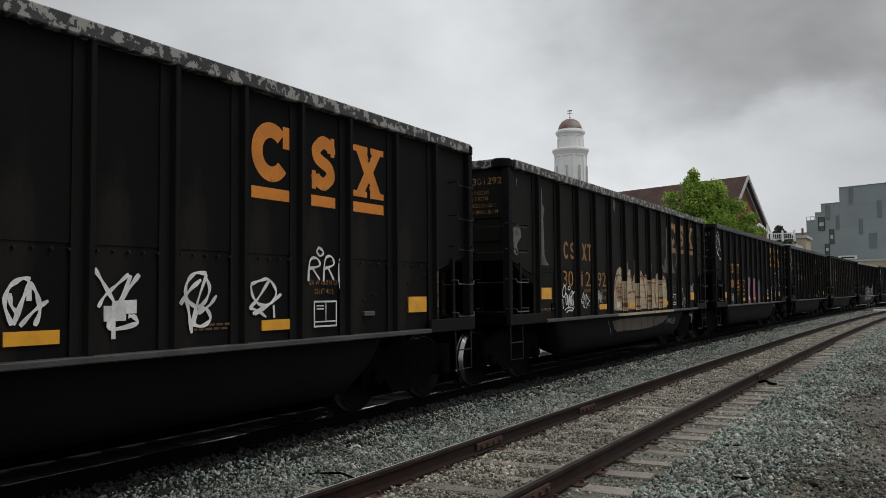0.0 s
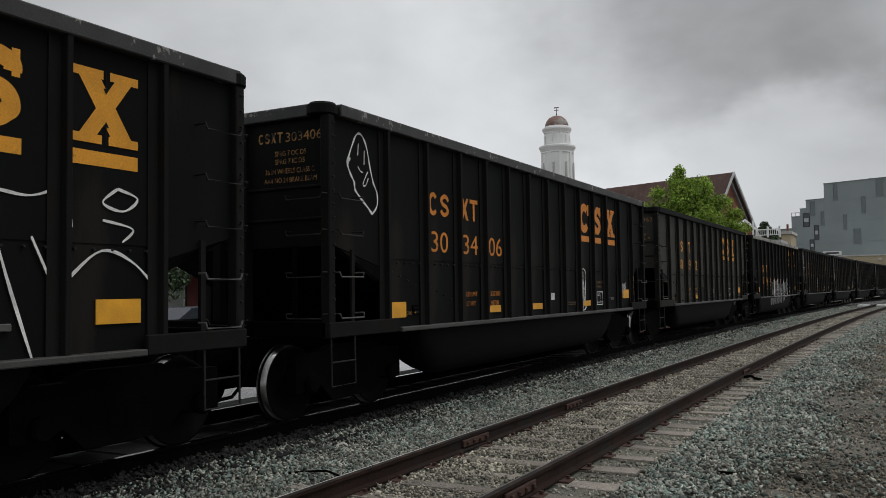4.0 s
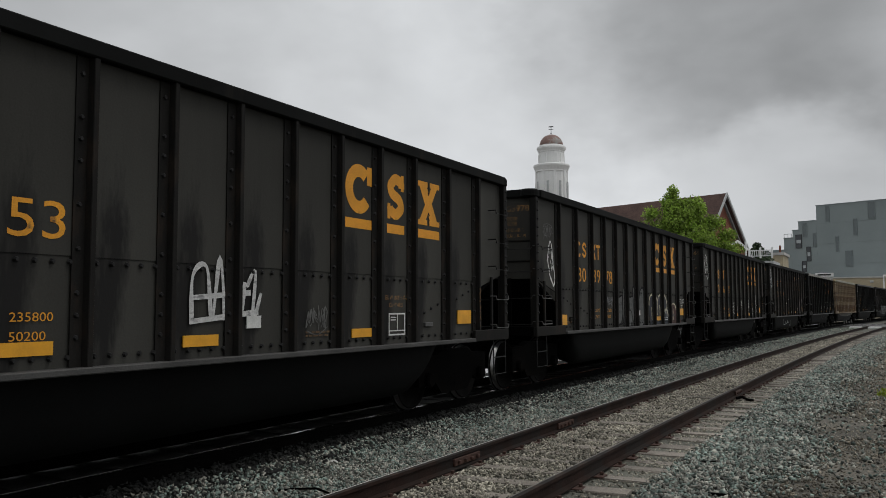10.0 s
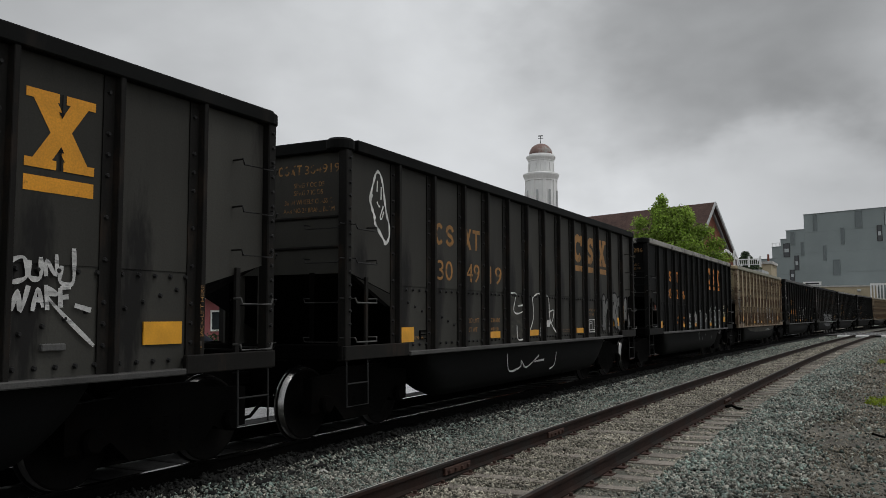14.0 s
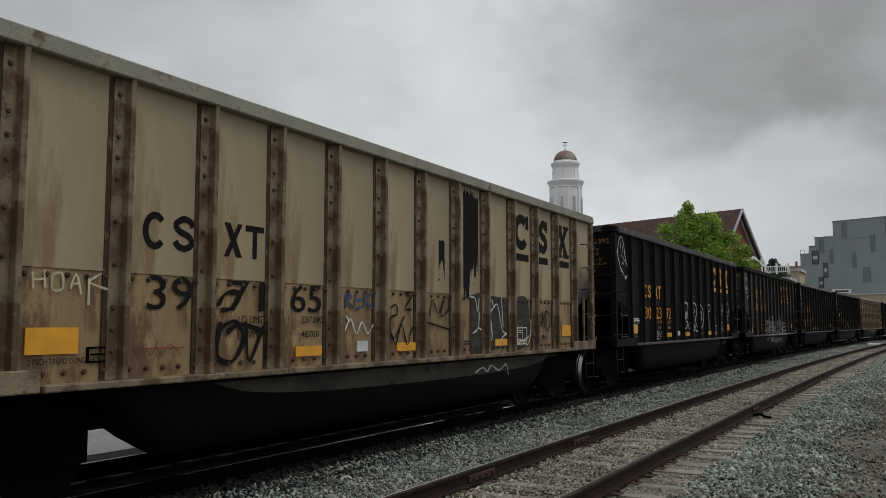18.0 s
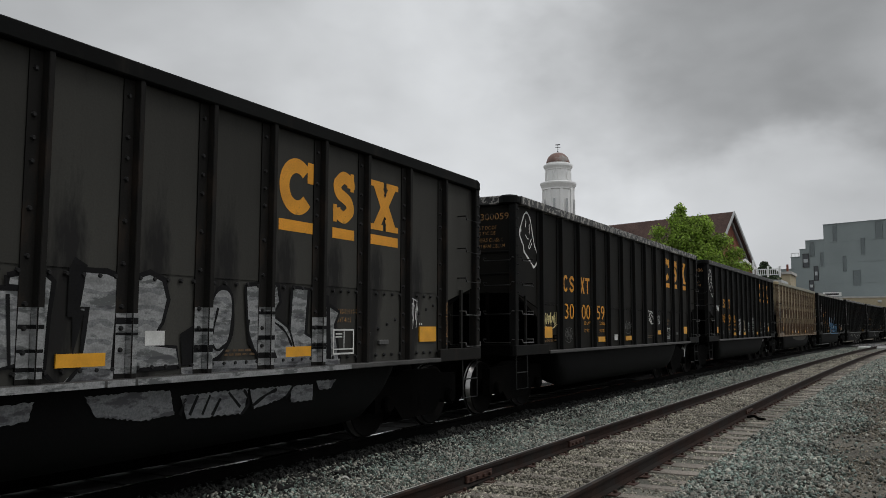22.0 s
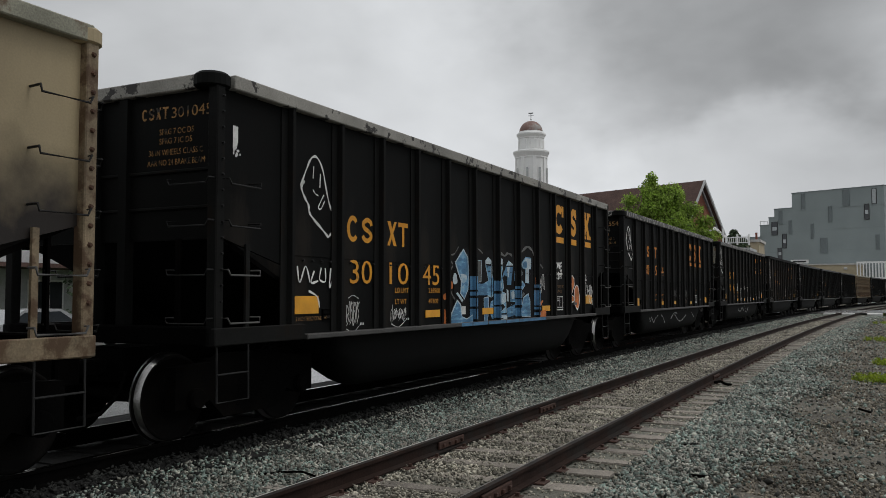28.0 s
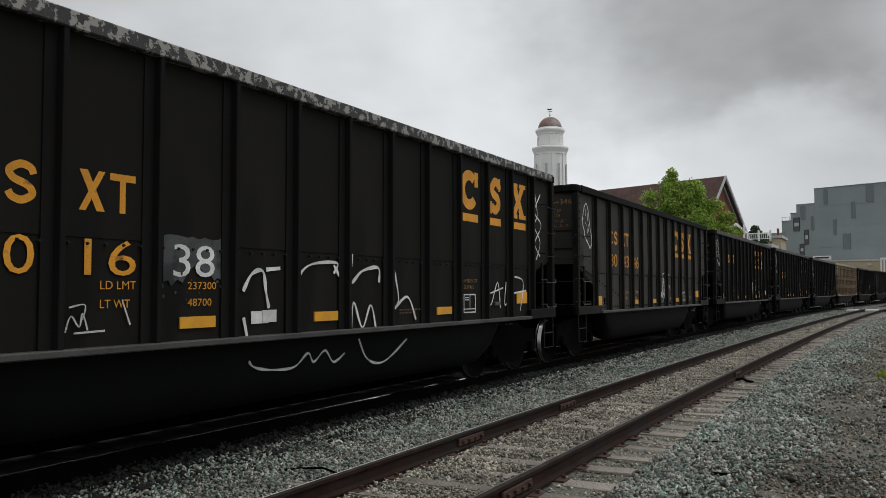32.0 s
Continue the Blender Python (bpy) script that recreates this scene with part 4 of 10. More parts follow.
def as_mesh(name, bm, material, smooth=False):
    me = bpy.data.meshes.new(name)
    bmesh.ops.recalc_face_normals(bm, faces=bm.faces)
    bm.to_mesh(me); bm.free()
    me.materials.append(material)
    if smooth:
        for p in me.polygons:
            p.use_smooth = True
    return me


def bolt_rows(kind, full):
    """Bolt heads along the lap seam, beside the ribs and in slanting rows on the lower sheets, as one mesh."""
    T = TYPES[kind]; ribs = T["ribs"]; Lb = T["length"]
    spots = []
    for a, b in zip(ribs, ribs[1:]):
        n = 5
        for k in range(n):
            y = a + 0.13 + (b - a - 0.26) * k / (n - 1)
            spots.append((SHEET, y, Z_LAP - 0.05))
            if full:
                spots.append((SHEET, y, Z_SILL + 0.13))
    if full:
        for r in ribs:
            for k in (0, 1, 2, 4, 6, 8, 9, 10, 12):
                spots.append((SHEET + 0.014, r - 0.068, 1.45 + 2.2 * k / 12))
    if kind == "short":
        for a, up in ((ribs[0], 1), (ribs[1], 1), (ribs[-3], -1), (ribs[-2], -1)):
            base = 1.95 if a in (ribs[0], ribs[-2]) else 1.74
            for k in range(4):
                spots.append((SHEET - 0.008, a + 0.18 + 0.2 * k, base - 0.06 * k if up > 0 else base - 0.18 + 0.06 * k))
    for y in (-0.06, Lb - 0.10):
        for k in range(14):
            spots.append((HW, y, 1.6 + 2.1 * k / 13))
    bm = bmesh.new()
    r = 0.026 if full else 0.017
    for x, y, z in spots:
        ring = [bm.verts.new((x - 0.001, y + r * math.cos(t), z + r * math.sin(t))) for t in [k * math.pi / 3 for k in range(6)]]
        top = [bm.verts.new((x + 0.022, y + 0.6 * r * math.cos(t), z + 0.6 * r * math.sin(t))) for t in [k * math.pi / 3 for k in range(6)]]
        for k in range(6):
            bm.faces.new((ring[k], ring[(k + 1) % 6], top[(k + 1) % 6], top[k]))
        bm.faces.new(top)
    return bm


def grab(pts, r=0.011):
    bm = bmesh.new()
    tube(bm, pts, r, 6)
    return bm


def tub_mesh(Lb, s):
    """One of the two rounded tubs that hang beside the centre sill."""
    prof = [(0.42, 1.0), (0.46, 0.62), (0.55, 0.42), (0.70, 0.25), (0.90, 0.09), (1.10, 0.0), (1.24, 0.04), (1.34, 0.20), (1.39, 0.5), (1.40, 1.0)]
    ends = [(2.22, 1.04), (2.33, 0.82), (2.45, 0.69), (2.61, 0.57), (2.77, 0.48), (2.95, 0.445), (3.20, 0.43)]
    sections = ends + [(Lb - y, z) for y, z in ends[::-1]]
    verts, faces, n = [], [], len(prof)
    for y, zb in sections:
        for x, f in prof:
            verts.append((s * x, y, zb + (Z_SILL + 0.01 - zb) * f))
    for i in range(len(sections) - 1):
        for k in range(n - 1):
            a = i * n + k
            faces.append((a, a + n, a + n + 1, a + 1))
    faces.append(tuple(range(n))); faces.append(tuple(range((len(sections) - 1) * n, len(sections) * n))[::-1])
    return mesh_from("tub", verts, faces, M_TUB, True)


def spring_mesh():
    bm = bmesh.new()
    prof = [(0.02, 0.30)]
    for k in range(7):
        z = 0.31 + 0.045 * k
        prof += [(0.055, z), (0.085, z + 0.012), (0.055, z + 0.024), (0.045, z + 0.034)]
    lathe(bm, prof + [(0.02, 0.63)], 10)
    return as_mesh("spring", bm, M_NEARBLACK)


def wheelset_mesh():
    bm = bmesh.new()
    R_ = 0.457
    for s in (-1, 1):
        prof = [(0.09, 0.62), (0.13, 0.66), (0.15, 0.70), (0.38, 0.715), (0.41, 0.69), (R_ + 0.026, 0.69), (R_ + 0.026, 0.715), (R_ + 0.004, 0.732), (R_ - 0.006, 0.815), (0.415, 0.82), (0.40, 0.795), (0.17, 0.775), (0.14, 0.83), (0.09, 0.84)]
        lathe(bm, [(r, s * h) for r, h in prof], 40, "x")
    lathe(bm, [(0.075, -0.95), (0.075, -0.6), (0.085, 0.0), (0.075, 0.6), (0.075, 0.95)], 14, "x")
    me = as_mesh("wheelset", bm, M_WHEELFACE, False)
    me.materials.append(M_WHEEL)
    for p in me.polygons:
        c = p.center
        if math.hypot(c.y, c.z) > 0.44 and abs(p.normal.x) < 0.5:
            p.material_index = 1
        p.use_smooth = True
    return me


def side_frame_mesh(s):
    out = [(-1.15, 0.36), (-1.15, 0.80), (-0.62, 0.82), (-0.40, 0.90), (0.40, 0.90), (0.62, 0.82), (1.15, 0.80), (1.15, 0.36), (0.80, 0.36), (0.66, 0.42), (0.44, 0.22), (-0.44, 0.22), (-0.66, 0.42), (-0.80, 0.36)]
    bm = prism(out, "x", s * 0.96, s * 1.10)
    for y in (-AXLE, AXLE):
        lathe(bm, [(0.11, s * 1.0), (0.115, s * 1.16), (0.09, s * 1.19)], 14, "x", at=(0, y, 0.457))
    return as_mesh("side_frame", bm, M_NEARBLACK)


wheelsets = []


def build_bogie(root, y):
    b = part("bogie", shared("bolster", lambda: as_mesh("bolster", boxes((-1.0, 1.0, -0.2, 0.2, 0.62, 0.80), (-0.35, 0.35, -0.25, 0.25, 0.80, 0.98), bevel=0.02), M_NEARBLACK)), None, root, at=pose(0, y, LIFT))
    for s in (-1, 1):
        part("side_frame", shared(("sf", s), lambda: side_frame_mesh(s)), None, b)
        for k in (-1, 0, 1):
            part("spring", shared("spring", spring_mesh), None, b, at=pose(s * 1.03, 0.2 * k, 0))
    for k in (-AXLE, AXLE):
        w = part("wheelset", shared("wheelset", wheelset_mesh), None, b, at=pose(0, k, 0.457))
        wheelsets.append((w, k))
    return b


def build_wagon(kind, paint, rib_paint, chord_paint, label, bay_paint, bolt_paint):
    T = TYPES[kind]
    Lb, ribs = T["length"], T["ribs"]
    root = thing("gondola_wagon", label, "railway wagon", "wagons of the coal train")
    key = (kind, paint.name, rib_paint.name, chord_paint.name)
    S = SHEET
    for i, (a, b) in enumerate(zip(ribs, ribs[1:])):
        w = round(b - a, 3)
        part("upper_panel", shared((key, "up", w), lambda: as_mesh("upper_panel", boxes((S - 0.03, S, 0.002, w - 0.002, Z_LAP, Z_CHORD)), paint)), None, root, at=pose(0, a, 0))
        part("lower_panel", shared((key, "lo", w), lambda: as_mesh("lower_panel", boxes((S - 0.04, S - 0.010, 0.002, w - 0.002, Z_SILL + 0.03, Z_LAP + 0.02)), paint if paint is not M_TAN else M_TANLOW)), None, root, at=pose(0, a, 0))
    for a, b, za, zb in ((-0.03, ribs[0], 2.27, 1.98), (ribs[-1], Lb - 0.06, 1.98, 2.27)):
        part("end_bay_panel", shared((key, "bay", a), lambda: as_mesh("end_bay_panel", prism([(a, za), (b, zb), (b, Z_CHORD), (a, Z_CHORD)], "x", S - 0.03, S), bay_paint)), None, root)
    rib_me = shared((key, "rib"), lambda: as_mesh("rib", prism([(S + 0.001, -0.12), (S + 0.014, -0.12), (S + 0.016, -0.008), (HW - 0.006, 0.0), (HW, 0.006), (HW, 0.05), (HW - 0.006, 0.055), (S + 0.02, 0.06), (S + 0.001, 0.06)], "z", Z_SILL + 0.05, Z_CHORD - 0.002), rib_paint))
    if paint is M_TAN:
        # rust where the rib flanges meet the sheets
        seam = shared((key, "seam"), lambda: as_mesh("rust_seam", boxes((S - 0.004, S + 0.005, -0.165, -0.123, Z_SILL + 0.06, Z_CHORD - 0.01), (S - 0.004, S + 0.005, 0.064, 0.085, Z_SILL + 0.06, Z_CHORD - 0.01)), M_RUSTEDGE))
        for y in ribs:
            part("rust_seam", seam, None, root, at=pose(0, y, 0))
    for y in ribs:
        part("rib", rib_me, None, root, at=pose(0, y, 0))
    # far side: one long sheet, two end sheets, its ribs
    part("far_side_wall", shared((key, "far"), lambda: as_mesh("far_side_wall", boxes((-S, -S + 0.04, 1.09, Lb - 1.0, Z_SILL + 0.03, Z_CHORD)), paint)), None, root)
    for y0, y1 in ((0, 1.088), (Lb - 0.998, Lb - 0.06)):
        part("far_end_panel", shared((key, "farend", y0), lambda: as_mesh("far_end_panel", boxes((-S - 0.002, -S + 0.038, y0, y1, 2.2, Z_CHORD)), paint)), None, root)
    far_rib = shared((key, "farrib"), lambda: as_mesh("far_rib", boxes((-HW, -S - 0.003, -0.05, 0.05, Z_SILL + 0.05, Z_CHORD - 0.002)), rib_paint))
    for y in ribs:
        part("far_rib", far_rib, None, root, at=pose(0, y, 0))
    for s in (1, -1):
        part("top_chord", shared((key, "chord", s), lambda: as_mesh("top_chord", boxes(tuple(sorted((s * (HW + 0.015), s * (HW - 0.17)))) + (0.10, Lb - 0.10, Z_CHORD, Z_TOP), bevel=0.012), chord_paint)), None, root)
        part("side_sill", shared((key, "sill", s), lambda: as_mesh("side_sill", boxes(tuple(sorted((s * (HW + 0.035), s * (HW - 0.16)))) + (ribs[0] + 0.26, ribs[-1] - 0.2, Z_SILL - 0.012, Z_SILL + 0.048), bevel=0.01), M_SILL if paint is not M_TAN else M_RIB_TAN)), None, root)
        for y in (-0.14, Lb - 0.16):
            part("corner_post", shared((key, "post", s, y), lambda: as_mesh("corner_post", boxes(tuple(sorted((s * HW, s * (HW - 0.13)))) + (y, y + 0.12, Z_SILL - 0.02, Z_CHORD - 0.002), bevel=0.012), rib_paint)), None, root)
            cy = -0.05 if y < 0 else Lb - 0.12
            part("corner_cap", shared((key, "cap", s, y), lambda: as_mesh("corner_cap", lathe(bmesh.new(), [(0.15, Z_CHORD - 0.01), (0.185, Z_CHORD + 0.01), (0.185, Z_TOP - 0.035), (0.15, Z_TOP - 0.005)], 18, "z", (s * (HW - 0.16), cy, 0)), M_BLACK if paint is not M_TAN else M_TAN)), None, root)
        for y0, y1 in ((-0.15, ribs[0] + 0.24), (ribs[-1] - 0.18, Lb - 0.02)):
            part("corner_sill", shared((key, "csill", s, y0), lambda: as_mesh("corner_sill", boxes(tuple(sorted((s * (HW + 0.01), s * (HW - 0.05)))) + (y0, y1, Z_SILL - 0.01, Z_SILL + 0.17), bevel=0.01), rib_paint)), None, root)
    for y, d in ((0.0, -1), (Lb - 0.10, 1)):
        part("end_wall", shared((key, "end", y), lambda: as_mesh("end_wall", boxes((-S, S, y - 0.03, y + 0.01, 2.24, Z_CHORD)), bay_paint)), None, root)
        part("end_chord", shared((key, "ec", y), lambda: as_mesh("end_chord", boxes((-HW + 0.2, HW - 0.2, y - 0.12, y + 0.06, Z_CHORD, Z_TOP), bevel=0.012), chord_paint)), None, root)
        part("end_sill", shared((key, "es", y), lambda: as_mesh("end_sill", boxes((-HW + 0.06, HW - 0.06, y - 0.14, y + 0.05, Z_SILL - 0.01, Z_SILL + 0.18), bevel=0.015), M_NEARBLACK)), None, root)
        for z in (2.56, 2.95):
            part("end_seam", shared((key, "eseam", y, z), lambda: as_mesh("end_seam", boxes((-S + 0.01, S - 0.01, y + d * 0.03 - 0.022, y + d * 0.03 + 0.022, z, z + 0.035), bevel=0.008), rib_paint)), None, root)
        for x in (-0.22, 0.22):
            part("end_rib", shared((key, "er", x, y), lambda: as_mesh("end_rib", boxes((x - 0.06, x + 0.06, y + d * 0.03 - 0.06, y + d * 0.03 + 0.06, Z_SILL + 0.18, Z_CHORD - 0.002)), paint if paint is not M_TAN else M_RIB_TAN)), None, root)
        part("slope_sheet", shared((kind, "slope", y), lambda: as_mesh("slope_sheet", prism([(y, 2.26), (y - d * 2.5, Z_SILL), (y - d * 2.5, Z_SILL + 0.04), (y, 2.32)], "x", -S + 0.05, S - 0.05), M_NEARBLACK)), None, root)
        part("coupler", shared((kind, "coupler", y), lambda: as_mesh("coupler", boxes(tuple([-0.32, 0.32]) + tuple(sorted((y - d * 2.2, y + d * 0.12))) + (0.72, 1.10), tuple([-0.09, 0.09]) + tuple(sorted((y + d * 0.12, y + d * 0.55))) + (0.80, 0.98), tuple([-0.16, 0.16]) + tuple(sorted((y + d * 0.52, y + d * 0.80))) + (0.73, 1.05), bevel=0.02), M_NEARBLACK)), None, root)
        hose = [(0.35, y + d * 0.10, 0.85), (0.40, y + d * 0.25, 0.62), (0.38, y + d * 0.45, 0.45), (0.30, y + d * 0.66, 0.42)]
        part("air_hose", shared((kind, "hose", y), lambda: as_mesh("air_hose", grab(hose, 0.022), M_NEARBLACK)), None, root)
        # ladders at the near corner: second upright, rungs on the side and on the end
        yc = -0.08 if d < 0 else Lb - 0.10
        yu = yc - d * 0.47
        part("ladder_upright", shared((key, "lu", y), lambda: as_mesh("ladder_upright", boxes((HW - 0.07, HW - 0.04, yu - 0.03, yu + 0.03, Z_SILL + 0.1, 2.2)), rib_paint)), None, root)
        part("ladder_upright", shared((key, "lue", y), lambda: as_mesh("ladder_upright", boxes((HW - 0.62, HW - 0.56, y + d * 0.05 - 0.015, y + d * 0.05 + 0.015, Z_SILL + 0.1, 2.25)), M_NEARBLACK)), None, root)
        for z in ((2.85, 2.42, 1.92, 1.43) if d < 0 else (3.32, 2.83, 2.38, 1.88, 1.41)):
            dz = -0.055
            pts = [(HW - 0.02, yc - d * 0.03, z), (HW + 0.065, yc - d * 0.05, z), (HW + 0.07, yc - d * 0.08, z + dz), (HW + 0.07, yu - d * 0.06, z + dz), (HW + 0.065, yu - d * 0.07, z), (HW - 0.12 if z > 2.2 else HW - 0.05, yu - d * 0.05, z)]
            part("grab_iron", shared((kind, "gi", d, z), lambda: as_mesh("grab_iron", grab(pts), M_IRON if z < 2.2 else M_IRONDARK)), None, root)
            pts2 = [(HW - 0.03, yc + d * 0.02, z), (HW - 0.04, yc + d * 0.14, z), (HW - 0.07, yc + d * 0.145, z + dz), (HW - 0.56, yc + d * 0.145, z + dz), (HW - 0.59, yc + d * 0.14, z), (HW - 0.59, yc + d * 0.02, z)]
            part("grab_iron", shared((kind, "ge", d, z), lambda: as_mesh("grab_iron", grab(pts2, 0.009), M_STEP if z > 1.6 else M_IRONDARK)), None, root)
        step = [(HW - 0.03, yc, Z_SILL + 0.1), (HW - 0.02, yc, 0.58), (HW - 0.02, yu, 0.58), (HW - 0.03, yu, Z_SILL + 0.1)]
        bm = grab(step, 0.012); tube(bm, [(HW - 0.02, yc, 0.86), (HW - 0.02, yu, 0.86)], 0.010)
        part("sill_step", shared((kind, "step", d), lambda: as_mesh("sill_step", bm, M_STEP)), None, root)
        build_bogie(root, 1.0 if d < 0 else Lb - 1.06)
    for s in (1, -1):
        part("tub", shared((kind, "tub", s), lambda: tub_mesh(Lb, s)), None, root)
    part("centre_sill", shared((kind, "csill"), lambda: as_mesh("centre_sill", boxes((-0.25, 0.25, 2.2, Lb - 2.2, 0.80, Z_SILL)), M_NEARBLACK)), None, root)
    part("floor", shared((kind, "floor"), lambda: as_mesh("floor", boxes((-S + 0.05, S - 0.05, 2.2, Lb - 2.2, Z_SILL + 0.02, Z_SILL + 0.06)), M_NEARBLACK)), None, root)
    tagged(part("bolt_row", shared((key, "bolts"), lambda: as_mesh("bolt_row", bolt_rows(kind, paint in (M_GREY, M_TAN)), bolt_paint)), None, root), kind="stuff")
    # small latch plate beside the first reflector
    y = ribs[0] + 0.70
    part("hatch", shared((kind, "hatch"), lambda: as_mesh("hatch", boxes((S - 0.012, S + 0.012, y, y + 0.2, 1.36, 1.375), (S - 0.012, S + 0.012, y, y + 0.2, 1.475, 1.49), (S - 0.012, S + 0.012, y, y + 0.015, 1.375, 1.475), (S - 0.012, S + 0.008, y + 0.04, y + 0.2, 1.42, 1.435)), M_NEARBLACK)), None, root)
    part("placard_holder", shared((kind, "plac"), lambda: as_mesh("placard_holder", boxes((S - 0.02, S + 0.03, ribs[-3] + 0.36, ribs[-3] + 0.58, 1.42, 1.48), bevel=0.008), M_IRON)), None, root)
    return root


# ---------------------------------------------------------------- paint on the wagons: flat stencils and sprayed marks
def flat(bm, x, pts):
    bm.faces.new([bm.verts.new((x, y, z)) for y, z in pts])


def rect(bm, x, y0, y1, z0, z1):
    flat(bm, x, [(y0, z0), (y1, z0), (y1, z1), (y0, z1)])


def on_rib(bm, r, z0, z1, off):
    """Paint on the outer edge, the web and the foot of a rib."""
    rect(bm, HW + off, r + 0.002, r + 0.053, z0, z1)
    for a, b in (((HW - 0.007, r - 0.001 - off), (SHEET + 0.017, r - 0.009 - off)), ((SHEET + 0.014 + off, r - 0.012 - off), (SHEET + 0.014 + off, r - 0.118))):
        bm.faces.new([bm.verts.new((x, y, z)) for (x, y), z in ((a, z0), (b, z0), (b, z1), (a, z1))])


def smooth_line(pts, n=6):
    """Catmull-Rom through points."""
    if len(pts) < 3:
        return pts
    out = []
    p = [pts[0]] + list(pts) + [pts[-1]]
    for i in range(1, len(p) - 2):
        for k in range(n):
            t = k / n
            out.append(tuple(0.5 * (2 * b + (c - a) * t + (2 * a - 5 * b + 4 * c - d) * t * t + (3 * b - a - 3 * c + d) * t ** 3) for a, b, c, d in zip(p[i - 1], p[i], p[i + 1], p[i + 2])))
    return out + [pts[-1]]


def stroke(bm, x, pts, w, curved=True):
    """A flat band of width w along points (y, z) at the depth x."""
    pts = smooth_line(pts) if curved else pts
    left, right = [], []
    for i, (y, z) in enumerate(pts):
        a, b = pts[max(i - 1, 0)], pts[min(i + 1, len(pts) - 1)]
        dy, dz = b[0] - a[0], b[1] - a[1]
        d = math.hypot(dy, dz) or 1
        ww = w * (0.85 + 0.25 * math.sin(i * 0.9))
        left.append(bm.verts.new((x, y - dz / d * ww / 2, z + dy / d * ww / 2)))
        right.append(bm.verts.new((x, y + dz / d * ww / 2, z - dy / d * ww / 2)))
    for i in range(len(pts) - 1):
        bm.faces.new((left[i], right[i], right[i + 1], left[i + 1]))


def ring(bm, x, y0, y1, z0, z1, w, a0=0, a1=360, n=28):
    """A band along an ellipse that fills the box, from angle a0 to a1."""
    cy, cz, ry, rz = (y0 + y1) / 2, (z0 + z1) / 2, (y1 - y0) / 2 - w / 2, (z1 - z0) / 2 - w / 2
    pts = [(cy + ry * math.cos(radians(a0 + (a1 - a0) * k / n)), cz + rz * math.sin(radians(a0 + (a1 - a0) * k / n))) for k in range(n + 1)]
    left, right = [], []
    for i, (y, z) in enumerate(pts):
        t = radians(a0 + (a1 - a0) * i / n)
        left.append(bm.verts.new((x, y - w / 2 * math.cos(t), z - w / 2 * math.sin(t))))
        right.append(bm.verts.new((x, y + w / 2 * math.cos(t), z + w / 2 * math.sin(t))))
    for i in range(n):
        bm.faces.new((left[i], right[i], right[i + 1], left[i + 1]))


def text_mesh(body, height, material):
    """Words in the built-in font, as high as given, standing in the YZ plane and read from +X; starts at y = 0."""
    cu = bpy.data.curves.new("lettering", "FONT")
    cu.body, cu.size = body, height / 0.73
    cu.resolution_u = 3
    ob = new("lettering", cu)
    me = bpy.data.meshes.new_from_object(ob.evaluated_get(bpy.context.evaluated_depsgraph_get()))
    bpy.data.objects.remove(ob)
    me.transform(Matrix(((0, 0, 1, 0), (1, 0, 0, 0), (0, 1, 0, 0), (0, 0, 0, 1))))
    me.materials.clear(); me.materials.append(material)
    return me


def letters(root, body, y0, y1, z, height, material, end=None, squeeze=True):
    """A line of stencil lettering between y0 and y1 on the side, or on the end wall between x = y0 and y1."""
    me = shared(("text", body, height, material.name), lambda: text_mesh(body, height, material))
    wide = max(v.co.y for v in me.vertices) - min(v.co.y for v in me.vertices)
    lo = min(v.co.y for v in me.vertices)
    k = (y1 - y0) / wide if squeeze else 1.0
    if end is None:
        m = Matrix.Translation((SHEET + 0.004, y0 - lo * k, z)) @ Matrix.Diagonal((1, k, 1, 1))
    else:
        m = Matrix.Translation((y0 - lo * k, end, z)) @ pose(0, 0, 0, 0, 0, -90) @ Matrix.Diagonal((1, k, 1, 1))
    return part("lettering", me, None, root, at=m)


def bow(bm, x, pts, w):
    """A band of even width along a smooth line."""
    pts = smooth_line(pts, 6)
    left, right = [], []
    for i, (y, z) in enumerate(pts):
        a, b = pts[max(i - 1, 0)], pts[min(i + 1, len(pts) - 1)]
        dy, dz = b[0] - a[0], b[1] - a[1]
        d = math.hypot(dy, dz) or 1
        left.append(bm.verts.new((x, y - dz / d * w / 2, z + dy / d * w / 2)))
        right.append(bm.verts.new((x, y + dz / d * w / 2, z - dy / d * w / 2)))
    for i in range(len(pts) - 1):
        bm.faces.new((left[i], right[i], right[i + 1], left[i + 1]))


